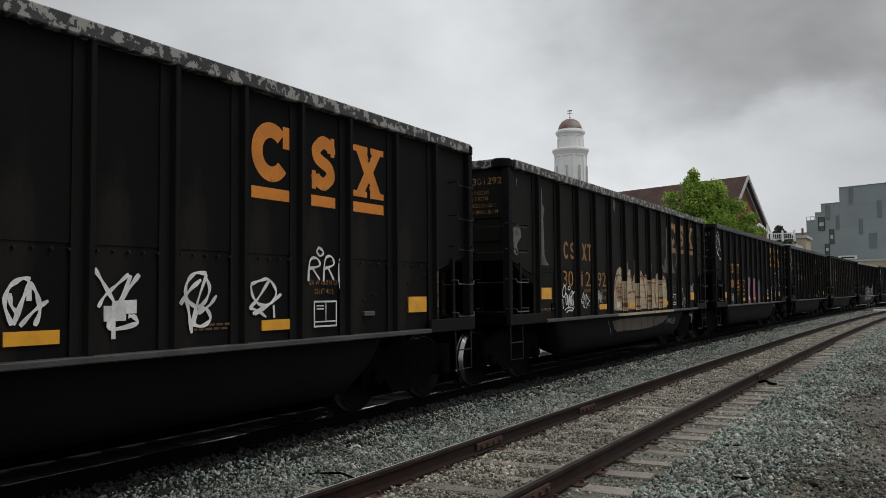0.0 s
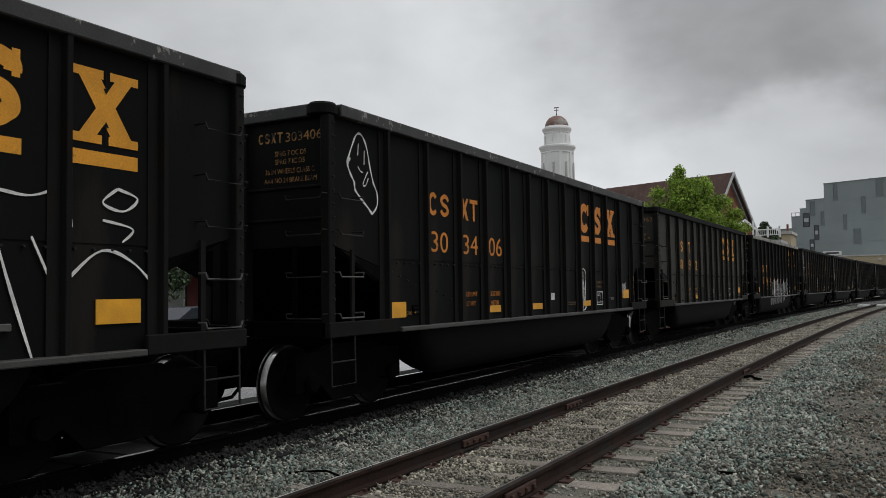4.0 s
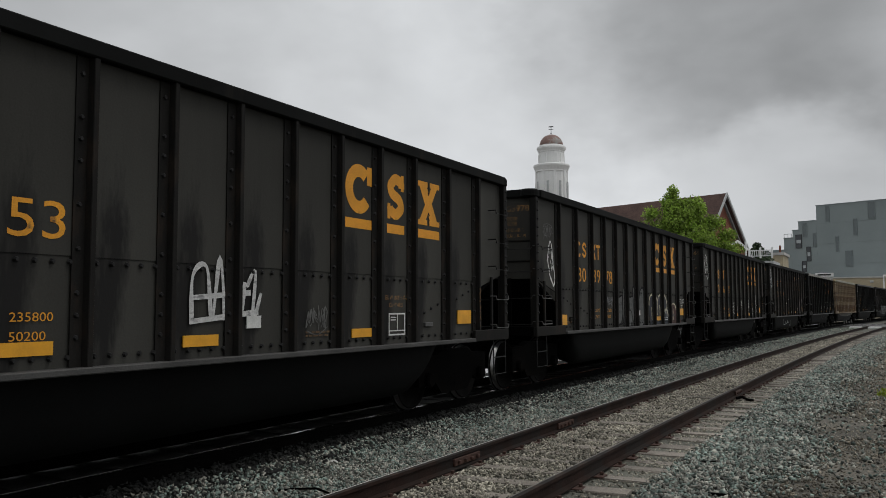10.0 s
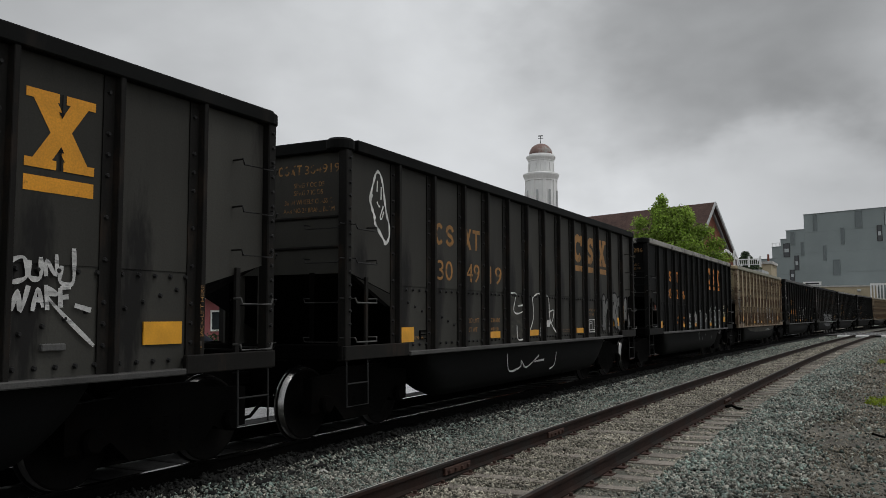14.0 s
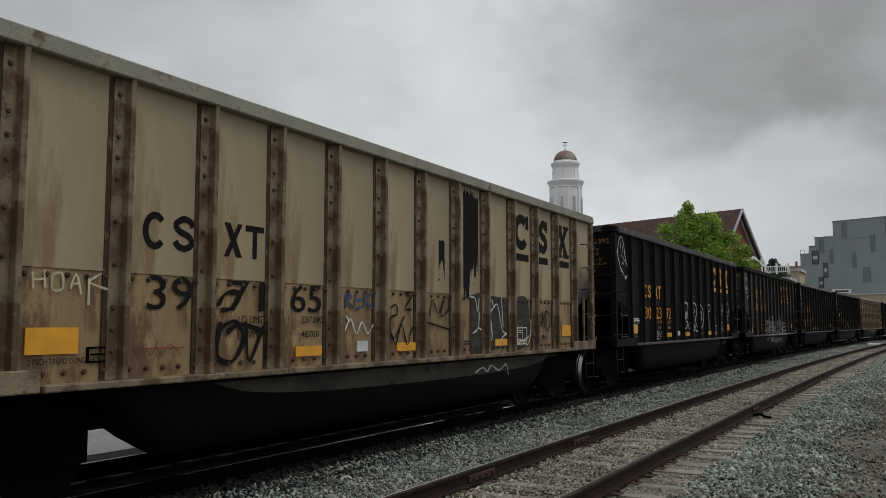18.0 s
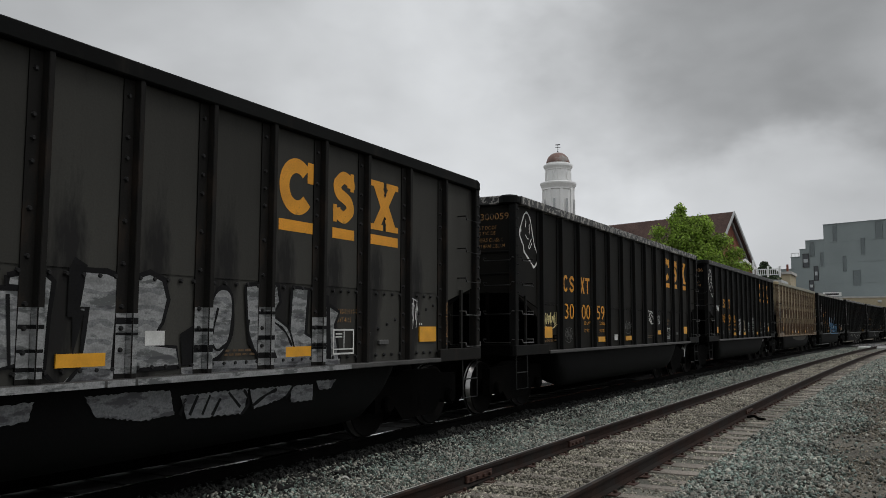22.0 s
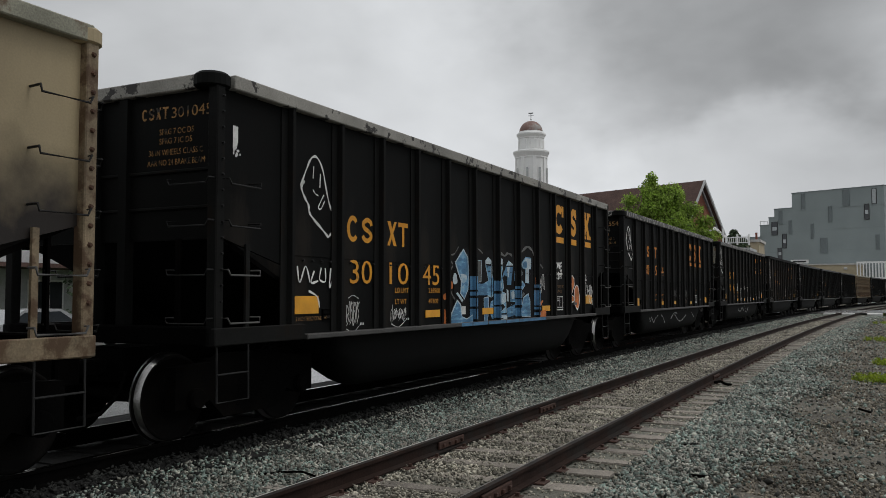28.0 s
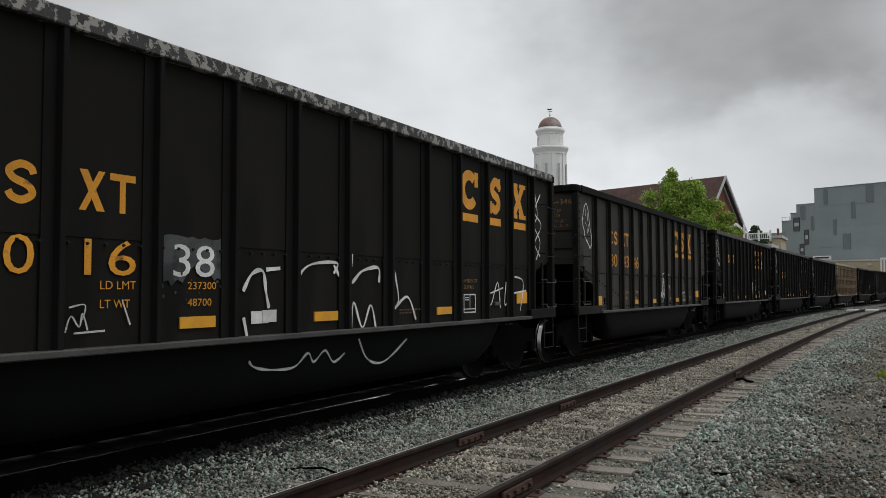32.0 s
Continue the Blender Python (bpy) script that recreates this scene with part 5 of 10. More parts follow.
def emblem_shape(bm, k, x, y0, y1, z0, z1, w, slabs):
    """One of four plain painted shapes: a horseshoe, a double bend, crossed bars, a post with a crossbar; slabs: with square feet."""
    u = lambda a, b: (y0 + (y1 - y0) * a, z0 + (z1 - z0) * b)
    box_ = lambda a, b, c, d, q: rect(bm, x + 0.0006 * q, *sorted((u(a, 0)[0], u(b, 0)[0])), u(0, c)[1], u(0, d)[1])
    if k == 0:
        ring(bm, x, y0, y1, z0, z1, w, 45 if slabs else 42, 322 if slabs else 318)
        if slabs:
            box_(0.80, 1.0, 0.60, 0.98, 1)
    elif k == 1:
        e, f = w / (y1 - y0) / 2, w / (z1 - z0) / 2
        bow(bm, x, [u(1 - e, 0.70), u(0.80, 0.93 - f), u(0.5, 1 - f), u(e + 0.10, 0.90 - f), u(e + 0.02, 0.70), u(0.30, 0.56), u(0.70, 0.44), u(0.98 - e, 0.28), u(0.88 - e, 0.08 + f), u(0.5, f), u(0.22, 0.07 + f), u(e, 0.28)], w)
        if slabs:
            box_(0.80, 0.96, 0.64, 0.99, 1); box_(0.02, 0.18, 0.01, 0.34, 2)
    elif k == 2:
        t = w / (y1 - y0) * 1.05
        flat(bm, x, [u(0.03, 1), u(0.03 + t * 1.25, 1), u(0.97, 0), u(0.97 - t * 1.25, 0)])
        flat(bm, x + 0.0006, [u(0.97 - t, 1), u(0.97, 1), u(0.03 + t, 0), u(0.03, 0)])
        if slabs:
            for q, (a, b, c, d) in enumerate(((0, 0.46, 0.88, 1), (0.56, 1, 0.88, 1), (0, 0.44, 0, 0.12), (0.54, 1, 0, 0.12))):
                box_(a, b, c, d, 2 + q)
    else:
        g = 1 - w / (z1 - z0)
        box_(0, 1, g, 1, 0); rect(bm, x, (y0 + y1 - w) / 2, (y0 + y1 + w) / 2, z0, u(0, g)[1])


X_PAINT = SHEET + 0.004


def owner_marks(root, kind, material, shift):
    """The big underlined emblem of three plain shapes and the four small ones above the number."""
    spots = ((10.45, 0.63), (11.44, 0.43), (12.42, 0.67)) if kind == "long" else ((8.95, 0.60), (9.83, 0.44), (10.73, 0.65))
    low = 0.0 if kind == "long" else -0.08
    for k, (c, wid) in enumerate(spots):
        def emblem():
            bm = bmesh.new()
            emblem_shape(bm, k, X_PAINT, -wid / 2, wid / 2, 2.965, 3.60, 0.165 if k != 1 else 0.15, True)
            return as_mesh("emblem", bm, material)
        def bar():
            bm = bmesh.new(); rect(bm, X_PAINT, -wid / 2, wid / 2, 2.775, 2.90); return as_mesh("underline", bm, material)
        e = part("emblem", shared((material.name, "emblem", k, wid), emblem), None, root, at=pose(0, c, low))
        part("underline", shared((material.name, "underline", wid), bar), None, e)
        if k == 2:
            def slot():
                bm = bmesh.new()
                for za, zb in ((3.60, 3.45), (2.965, 3.115)):
                    rect(bm, X_PAINT + 0.005, -0.006, 0.006, min(za, zb), max(za, zb))
                    flat(bm, X_PAINT + 0.005, [(-0.03, zb), (0.03, zb), (0, zb + (0.05 if zb > za else -0.05))])
                return as_mesh("slot", bm, M_TAN if material is M_DARKLET else M_INK)
            part("slot", shared((material is M_DARKLET, "slot"), slot), None, e)
    z0 = 2.345 if kind == "long" else 2.78
    for k, a in enumerate((2.31, 2.65, 3.29, 3.60)):
        def small():
            bm = bmesh.new(); emblem_shape(bm, k, X_PAINT, 0, 0.27, z0, z0 + 0.34, 0.062, False); return as_mesh("reporting_mark", bm, material)
        part("reporting_mark", shared((kind, material.name, "rm", k), small), None, root, at=pose(0, a + shift, 0))


def stencils(root, kind, number, material, painted_over=(), moved=None, marks=0.0, gross="237000", tare="49000", end_text=True):
    ribs = TYPES[kind]["ribs"]
    owner_marks(root, kind, material, marks)
    zn = 1.81 if kind == "long" else 2.25
    zl = (1.69, 1.53) if kind == "long" else (1.59, 1.44)
    if number:
        for k, y in enumerate((2.38, 3.36, 4.32) if kind == "long" else (2.38, 3.36, 4.26)):
            letters(root, number[2 * k:2 * k + 2], y, y + (0.53 if kind == "long" else 0.50), zn, 0.32, M_WHITE if (number, k) == ("301638", 2) else material)
    for s, v, z in (("LD LMT", gross, zl[0]), ("LT WT", tare, zl[1])):
        a, b = (3.52, 4.50) if kind == "long" else (3.45, 4.30)
        letters(root, s, a, a + 0.062 * len(s), z, 0.075, material)
        letters(root, v, b, b + 0.062 * len(v), z, 0.075, material)
    # reflective strips, some painted over
    spots = (1.24, ribs[3] + 0.34, ribs[5] + 0.40, ribs[8] + 0.36, ribs[-2] + 0.34) if kind == "long" else (1.20, ribs[3] + 0.16, ribs[5] + 0.22, ribs[8] + 0.33, ribs[-2] + 0.38)
    for i, y in enumerate(spots):
        big = i in (0, 4)
        if i in painted_over:
            continue
        dy, dz = (moved or {}).get(i, (0, 0))
        def strip():
            return as_mesh("reflector", boxes((SHEET - 0.005, SHEET + 0.011, 0, 0.46, 0, 0.21 if big else 0.11)), M_AMBER)
        part("reflector", shared(("strip", big), strip), None, root, at=pose(0, y + dy, dz + ((1.44 if kind == "long" else 1.33) if i == 0 else 1.44 if big else 1.32)))
    # white data box, small label, fine print
    y = ribs[9] + (0.21 if kind == "long" else 0.28)
    def data_box():
        bm = bmesh.new()
        for a in ((0, 0.42, 0, 0.02), (0, 0.42, 0.28, 0.30), (0, 0.02, 0.02, 0.28), (0.40, 0.42, 0.02, 0.28), (0.02, 0.40, 0.055, 0.07), (0.21, 0.225, 0.07, 0.28), (0.05, 0.18, 0.20, 0.215), (0.05, 0.18, 0.235, 0.25)):
            rect(bm, X_PAINT, *a)
        return as_mesh("data_box", bm, M_WHITE if material is not M_DARKLET else M_WHITE)
    part("data_box", shared("data_box", data_box), None, root, at=pose(0.012, y, 1.32))
    part("paper_label", shared("paper_label", lambda: as_mesh("paper_label", boxes((SHEET - 0.004, SHEET + 0.011, 0, 0.22, 0, 0.13)), M_WHITE)), None, root, at=pose(0, ribs[4] + 0.5, 1.34) if kind == "long" else pose(0, ribs[6] + 0.2, 1.48))
    def fine_print():
        bm = bmesh.new()
        rnd = random.Random(5)
        for r_, (z, n) in enumerate(((1.70, 6), (1.66, 5))):
            yy = 0
            for k in range(n):
                w = rnd.uniform(0.04, 0.09); rect(bm, X_PAINT, yy, yy + w, z, z + 0.022); yy += w + 0.02
        return as_mesh("fine_print", bm, M_FAINTER if material is not M_DARKLET else material)
    small = M_FAINT if material is not M_DARKLET else M_DARKLET
    letters(root, "EX W 10-8 H 12-7", y - 0.06, y + 0.50, 1.80, 0.06, small)
    letters(root, "CU FT 4115", y + 0.03, y + 0.37, 1.70, 0.06, small)
    letters(root, "2 INCH TREAD COND SHOES", ribs[0] + 0.18, ribs[0] + 0.86, 1.36, 0.05, small)
    part("fine_print", shared((material.name, "fine"), fine_print), None, root, at=pose(0, ribs[7] + 0.3, -0.30))
    if kind == "short":
        # small notice up the last rib, with an arrow below it
        m2 = M_FAINT if material is not M_DARKLET else M_DARKLET
        me = shared(("text", "JACK-LIFT HERE", 0.045, m2.name), lambda: text_mesh("JACK-LIFT HERE", 0.045, m2))
        wide = max(v.co.y for v in me.vertices)
        part("lettering", me, None, root, at=Matrix.Translation((HW + 0.003, ribs[-1] + 0.03, 1.50)) @ pose(0, 0, 0, 90) @ Matrix.Diagonal((1, 0.5 / wide, 1, 1)))
        bm = bmesh.new(); flat(bm, HW + 0.003, [(ribs[-1] - 0.01, 1.46), (ribs[-1] + 0.02, 1.46), (ribs[-1] + 0.005, 1.38)]); part("arrow", bm, m2, root)
    if end_text:
        ye = -0.034
        m2 = M_FAINT if material is not M_DARKLET else M_DARKLET
        def marks_end():
            bm = bmesh.new()
            for k in range(4):
                emblem_shape(bm, k, 0, 0.10 * k, 0.10 * k + 0.082, 0, 0.13, 0.022, False)
            return as_mesh("reporting_mark", bm, m2)
        part("reporting_mark", shared((m2.name, "rme"), marks_end), None, root, at=Matrix.Translation((0.44, ye, 3.54)) @ pose(0, 0, 0, 0, 0, -90))
        if number:
            letters(root, number, 0.87, 1.42, 3.54, 0.12, m2, end=ye)
        for s, a, b, z in (("SPRG 7 OC D5", 0.70, 1.18, 3.37), ("SPRG 7 IC D5", 0.70, 1.16, 3.27), ("36 IN WHEELS CLASS C", 0.55, 1.31, 3.15), ("AAR NO 24 BRAKE BEAM", 0.53, 1.34, 3.04)):
            letters(root, s, a, b, z, 0.065, m2, end=ye)


def doodle(root, y0, y1, z0, z1, w=0.035):
    """A round-topped outline with a bump and a few short lines in it, sprayed in white."""
    u = lambda a, b: (y0 + (y1 - y0) * a, z0 + (z1 - z0) * b)
    bm = bmesh.new()
    stroke(bm, X_PAINT, [u(0.0, 0.60), u(0.16, 0.82), u(0.30, 0.97), u(0.46, 0.99), u(0.62, 0.86), u(0.74, 0.60), u(0.84, 0.42), u(0.97, 0.28), u(0.96, 0.12), u(0.80, 0.01)], w)
    stroke(bm, X_PAINT + 0.001, [u(0.80, 0.01), u(0.62, 0.10), u(0.32, 0.24), u(0.24, 0.30), u(0.22, 0.38), u(0.12, 0.46), u(0.02, 0.58), u(0.10, 0.66), u(0.0, 0.60)], w * 1.2)
    stroke(bm, X_PAINT + 0.002, [u(0.36, 0.87), u(0.34, 0.72)], w * 0.6); stroke(bm, X_PAINT + 0.002, [u(0.55, 0.80), u(0.54, 0.62)], w * 0.6)
    stroke(bm, X_PAINT + 0.002, [u(0.34, 0.58), u(0.42, 0.53), u(0.50, 0.52)], w * 0.55)
    stroke(bm, X_PAINT + 0.002, [u(0.66, 0.54), u(0.54, 0.42), u(0.50, 0.36), u(0.58, 0.36), u(0.68, 0.46)], w * 0.6)
    part("sprayed_outline", bm, M_WHITE, root, "white spray-painted outline drawing")


def spray(root, material, w, *lines, x=None):
    """A sprayed tag, line by line, each a hair above the one before and softer at its ends."""
    bm = bmesh.new()
    x = X_PAINT + 0.006 if x is None else x
    for k, line in enumerate(lines):
        stroke(bm, x + 0.0004 * k, line, w * (1 + 0.12 * math.sin(2.3 * k)))
    part("sprayed_tag", bm, material, root, "spray-painted tag in loose strokes")


X_TUB = 1.406


def scrawl(root, y0, y1, z0, z1, seed, material=None, w=0.022, glyphs=None, label="", x=None):
    """A sprayed tag: a tangle of narrow, overlapping loops and slashes inside the box, with an arc or dots about it."""
    rnd = random.Random(seed)
    x = X_PAINT if x is None else x
    n = (glyphs or max(2, round((y1 - y0) / (z1 - z0) * 1.6))) + 1
    bm = bmesh.new()
    dy, H_ = (y1 - y0) / n, z1 - z0
    rise = 0.010 / (3 * n)
    depth = x
    # one line that runs through the whole tag, up and down with loops
    pts = []
    for k in range(n):
        a = y0 + dy * k
        up, lo = z1 - H_ * rnd.uniform(0, 0.25), z0 + H_ * rnd.uniform(0, 0.3)
        pts += [(a + dy * rnd.uniform(-0.1, 0.2), lo), (a + dy * rnd.uniform(0.1, 0.5), up), (a + dy * rnd.uniform(0.5, 1.0), up - H_ * rnd.uniform(0.1, 0.3))]
        if rnd.random() < 0.6:
            pts += [(a + dy * rnd.uniform(0.2, 0.5), lo + H_ * rnd.uniform(0.2, 0.35))]
    for k in range(0, len(pts) - 2, 4):
        stroke(bm, depth, pts[k:k + 5], w * rnd.uniform(0.8, 1.15)); depth += rise
    # crossing strokes and hooks
    for k in range(n):
        a = y0 + dy * k
        form = rnd.randrange(4)
        q = lambda f, g: (a + dy * (f + rnd.uniform(-0.1, 0.1)), z0 + H_ * (g + rnd.uniform(-0.06, 0.06)))
        line = ([q(-0.2, 0.3), q(0.4, 0.55), q(1.3, 0.4)], [q(0.9, 0.9), q(0.2, 0.75), q(0.8, 0.45), q(0.1, 0.1)], [q(0.4, 1.1), q(0.5, 0.5), q(0.3, -0.12)], [q(0.0, 0.1), q(0.6, 0.35), q(1.0, 0.95), q(1.15, 0.5)])[form]
        stroke(bm, depth, line, w * rnd.uniform(0.7, 1.1)); depth += rise
    if rnd.random() < 0.65:
        stroke(bm, depth, [(y0, z0 - 0.02), ((y0 + y1) / 2, z0 - 0.07), (y1, z0 + 0.02)], w * 0.8); depth += rise
    if rnd.random() < 0.5:
        stroke(bm, depth, [(y0 + (y1 - y0) * 0.1, z1 + H_ * 0.05), ((y0 + y1) / 2, z1 + H_ * 0.16), (y0 + (y1 - y0) * 0.95, z1 + H_ * 0.02)], w * 0.7)
    if rnd.random() < 0.4:
        for k in range(2):
            rect(bm, x, y1 + 0.03 + 0.05 * k, y1 + 0.055 + 0.05 * k, z0 + 0.02, z0 + 0.05)
    part("sprayed_tag", bm, material or M_WHITE, root, label or "scrawled spray-painted tag")


FORMS = (
    ([(0.9, 0.82), (0.5, 0.97), (0.15, 0.75), (0.5, 0.5), (0.85, 0.25), (0.5, 0.03), (0.1, 0.14)],),
    ([(0.05, 0.02), (0.25, 0.6), (0.47, 0.98), (0.72, 0.55), (0.95, 0.02)], [(0.25, 0.32), (0.75, 0.36)]),
    ([(0.14, 0.0), (0.12, 0.5), (0.15, 0.97)], [(0.15, 0.97), (0.75, 0.92), (0.78, 0.6), (0.2, 0.5)], [(0.4, 0.48), (0.65, 0.25), (0.95, 0.0)]),
    ([(0.5, 0.97), (0.12, 0.75), (0.1, 0.25), (0.5, 0.03), (0.9, 0.28), (0.88, 0.75), (0.5, 0.97)],),
    ([(0.9, 0.95), (0.3, 0.93), (0.12, 0.5), (0.3, 0.06), (0.92, 0.05)], [(0.15, 0.5), (0.7, 0.52)]),
    ([(0.12, 0.0), (0.15, 0.97)], [(0.9, 0.97), (0.5, 0.6), (0.22, 0.45), (0.55, 0.3), (0.95, 0.0)]),
    ([(0.08, 0.0), (0.15, 0.97), (0.5, 0.5), (0.78, 0.03), (0.9, 0.97)],),
)


def fat_line(bm, x, pts, w):
    """A broad rounded band that rises a little along its length, so that it may cross itself."""
    pts = smooth_line(pts, 7)
    n = len(pts)
    rise = 0.0022 / n
    left, right = [], []
    for i, (y, z) in enumerate(pts):
        a, b = pts[max(i - 1, 0)], pts[min(i + 1, n - 1)]
        dy, dz = b[0] - a[0], b[1] - a[1]
        d = math.hypot(dy, dz) or 1
        left.append(bm.verts.new((x + rise * i, y - dz / d * w / 2, z + dy / d * w / 2)))
        right.append(bm.verts.new((x + rise * i, y + dz / d * w / 2, z - dy / d * w / 2)))
    for i in range(n - 1):
        bm.faces.new((left[i], right[i], right[i + 1], left[i + 1]))
    for i, xx in ((0, x - 0.00015), (n - 1, x + 0.0024)):
        flat(bm, xx, [(pts[i][0] + w / 2 * math.cos(t), pts[i][1] + w / 2 * math.sin(t)) for t in [2 * math.pi * k / 14 for k in range(14)]])


def piece(root, kind, y0, y1, z0, z1, n, fill, edge, seed, halo=None, streaks=None, over_ribs=True, sill=True, under=None, w=0.045, hollow=0.5):
    """A large sprayed piece of swollen, overlapping shapes over several panels, ribs and the sill."""
    rnd = random.Random(seed)
    dy, H_ = (y1 - y0) / n, z1 - z0
    fat = min(0.34 * dy, 0.30 * H_) * (1.25 - 0.5 * hollow)
    order = list(range(len(FORMS)))
    rnd.shuffle(order)
    for k in range(n):
        bf, be, bh, bu = bmesh.new(), bmesh.new(), bmesh.new(), bmesh.new()
        a, b = y0 + dy * (k - 0.25), y0 + dy * (k + 1.25)
        top, low = z1 - H_ * rnd.uniform(0, 0.18), z0 + H_ * rnd.uniform(0, 0.10)
        lean = rnd.uniform(-0.12, 0.12) * dy
        m = fat / 2 + w
        turn = rnd.choice((0, 1))
        u = lambda p: (a + m + (b - a - 2 * m) * p[0] + lean * (p[1] - 0.5), low + m + (top - low - 2 * m) * p[1])
        x = X_PAINT + 0.0095 * (k % 2)
        for line in FORMS[order[k % len(order)]]:
            pts = [u((abs(turn - p[0]) + rnd.uniform(-0.16, 0.16), p[1] + rnd.uniform(-0.12, 0.12))) for p in line]
            if halo:
                fat_line(bh, X_PAINT - 0.0035, pts, fat + 4.5 * w)
            fat_line(be, x, pts, fat + 2 * w)
            fat_line(bf, x + 0.0045, pts, fat)
        body = part("sprayed_letter", bf, fill, root, "letter body of a large spray-painted piece")
        part("sprayed_edge", be, edge, body)
        if halo:
            part("sprayed_halo", bh, halo, body)
        else:
            bh.free()
        if under:
            # thin overspray of the letter's foot on the tub below
            c = y0 + dy * (k + rnd.uniform(0.2, 0.8))
            fat_line(bu, 1.404, [(c, 1.08), (c + dy * rnd.uniform(-0.3, 0.3), rnd.uniform(0.95, 1.02)), (c + dy * rnd.uniform(-0.4, 0.4), rnd.uniform(0.74, 0.92))], 0.06 + 0.14 * rnd.random())
            part("overspray", bu, under, body)
        else:
            bu.free()
    if over_ribs:
        for r in TYPES[kind]["ribs"]:
            if y0 + 0.1 < r < y1 - 0.1:
                bm = bmesh.new()
                on_rib(bm, r, z0 + 0.06, z1 - H_ * rnd.uniform(0.12, 0.4), 0.003)
                part("painted_rib", bm, fill, root)
    if sill:
        bm = bmesh.new()
        rect(bm, HW + 0.038, y0, y1, Z_SILL - 0.01, Z_SILL + 0.045)
        part("painted_sill", bm, fill, root)


_layers = {}


def shape(root, fill, pts, edge=None, width=0.0, curved=True):
    """One sprayed letter body inside its outline, each a hair above the one before."""
    k = _layers[root.name] = _layers.get(root.name, 0) + 1
    x = X_PAINT + 0.0005 * k
    line = smooth_line(list(pts) + [pts[0]], 4) if curved else list(pts) + [pts[0]]
    bm = bmesh.new()
    flat(bm, x, line[:-1])
    body = part("sprayed_letter", bm, fill, root, "letter body of a large spray-painted piece")
    if fill is M_SILVER or fill is M_SMUDGED or fill is M_BLUE or fill is M_CREAM:
        # hasty bands of a darker can across the body
        rnd = random.Random(k)
        ys, zs = [p[0] for p in pts], [p[1] for p in pts]
        bm = bmesh.new()
        for q in range(5):
            z = min(zs) + (max(zs) - min(zs)) * (0.12 + 0.17 * q)
            # inside the outline at this height
            cut = sorted(a[0] + (b[0] - a[0]) * (z - a[1]) / (b[1] - a[1]) for a, b in zip(line, line[1:]) if (a[1] - z) * (b[1] - z) < 0)
            if len(cut) >= 2 and cut[1] - cut[0] > 0.12:
                a, b = cut[0] + 0.03, cut[1] - 0.03
                stroke(bm, x + 0.00015, [(a, z), ((a + b) / 2, z + rnd.uniform(-0.03, 0.03)), (b, z + rnd.uniform(-0.02, 0.02))], rnd.uniform(0.03, 0.07))
        part("sprayed_band", bm, M_SILVERBAND if fill is M_SILVER else M_SILVERDIM if fill is M_SMUDGED else M_MIDBLUE if fill is M_BLUE else M_CREAMBAND, body)
    if edge and width:
        bm = bmesh.new()
        stroke(bm, x + 0.0003, line, width, False)
        part("sprayed_edge", bm, edge, body)
    return body


def over_ribs(root, kind, y0, y1, z0, z1, fill, edge, seed):
    """The piece goes on over the ribs and the sill."""
    rnd = random.Random(seed)
    for r in TYPES[kind]["ribs"]:
        if y0 + 0.05 < r < y1 - 0.05:
            bm, be = bmesh.new(), bmesh.new()
            t = z1 - (z1 - z0) * rnd.uniform(0.1, 0.35)
            on_rib(bm, r, z0 + 0.05, t, 0.003)
            for q in range(3):
                zz = z0 + 0.1 + (t - z0 - 0.15) * rnd.random()
                on_rib(be, r, zz, zz + rnd.uniform(0.02, 0.06), 0.0045 + 0.0003 * q)
            rib = part("painted_rib", bm, fill, root)
            part("painted_line", be, edge, rib)
    y = y0
    while y < y1:
        e = min(y + rnd.uniform(0.3, 0.9), y1)
        bm = bmesh.new()
        rect(bm, HW + 0.038, y, e - rnd.choice((0, 0.03)), Z_SILL - 0.01, Z_SILL + 0.045)
        part("painted_sill", bm, fill, root)
        y = e


def peel(root, y0, y1, z0, z1, seed, material):
    """A patch where the paint has come off, with a torn edge and a few flakes beside it."""
    rnd = random.Random(seed)
    bm = bmesh.new()
    W, H_ = y1 - y0, z1 - z0
    n = 14
    tear, low = 0.5, []
    for k in range(n + 1):
        tear = min(max(tear + rnd.uniform(-0.22, 0.22), 0.0), 0.85)
        low.append((y0 + W * (k + rnd.uniform(-0.35, 0.35)) / n if 0 < k < n else y0 + W * k / n, z0 + H_ * 0.6 * tear))
    top = [(y0 + W * (k + rnd.uniform(-0.3, 0.3)) / n if 0 < k < n else y0 + W * k / n, z1 - rnd.uniform(0, 0.05) * H_) for k in range(n + 1)]
    for k in range(n):
        flat(bm, X_PAINT - 0.001, [low[k], low[k + 1], top[k + 1], top[k]])
    for k in range(int(6 + 10 * W)):
        y, z, r = rnd.uniform(y0 - 0.05, y1 + 0.05), z0 + H_ * rnd.uniform(-0.15, 0.35), rnd.uniform(0.006, 0.022)
        flat(bm, X_PAINT - 0.0005 + 0.0001 * k, [(y + r * rnd.uniform(0.5, 1.4) * math.cos(t), z + r * rnd.uniform(0.5, 1.6) * math.sin(t)) for t in (0.2, 1.4, 2.6, 3.9, 5.1)])
    part("bare_patch", bm, material, root, "grey patch of peeled paint")


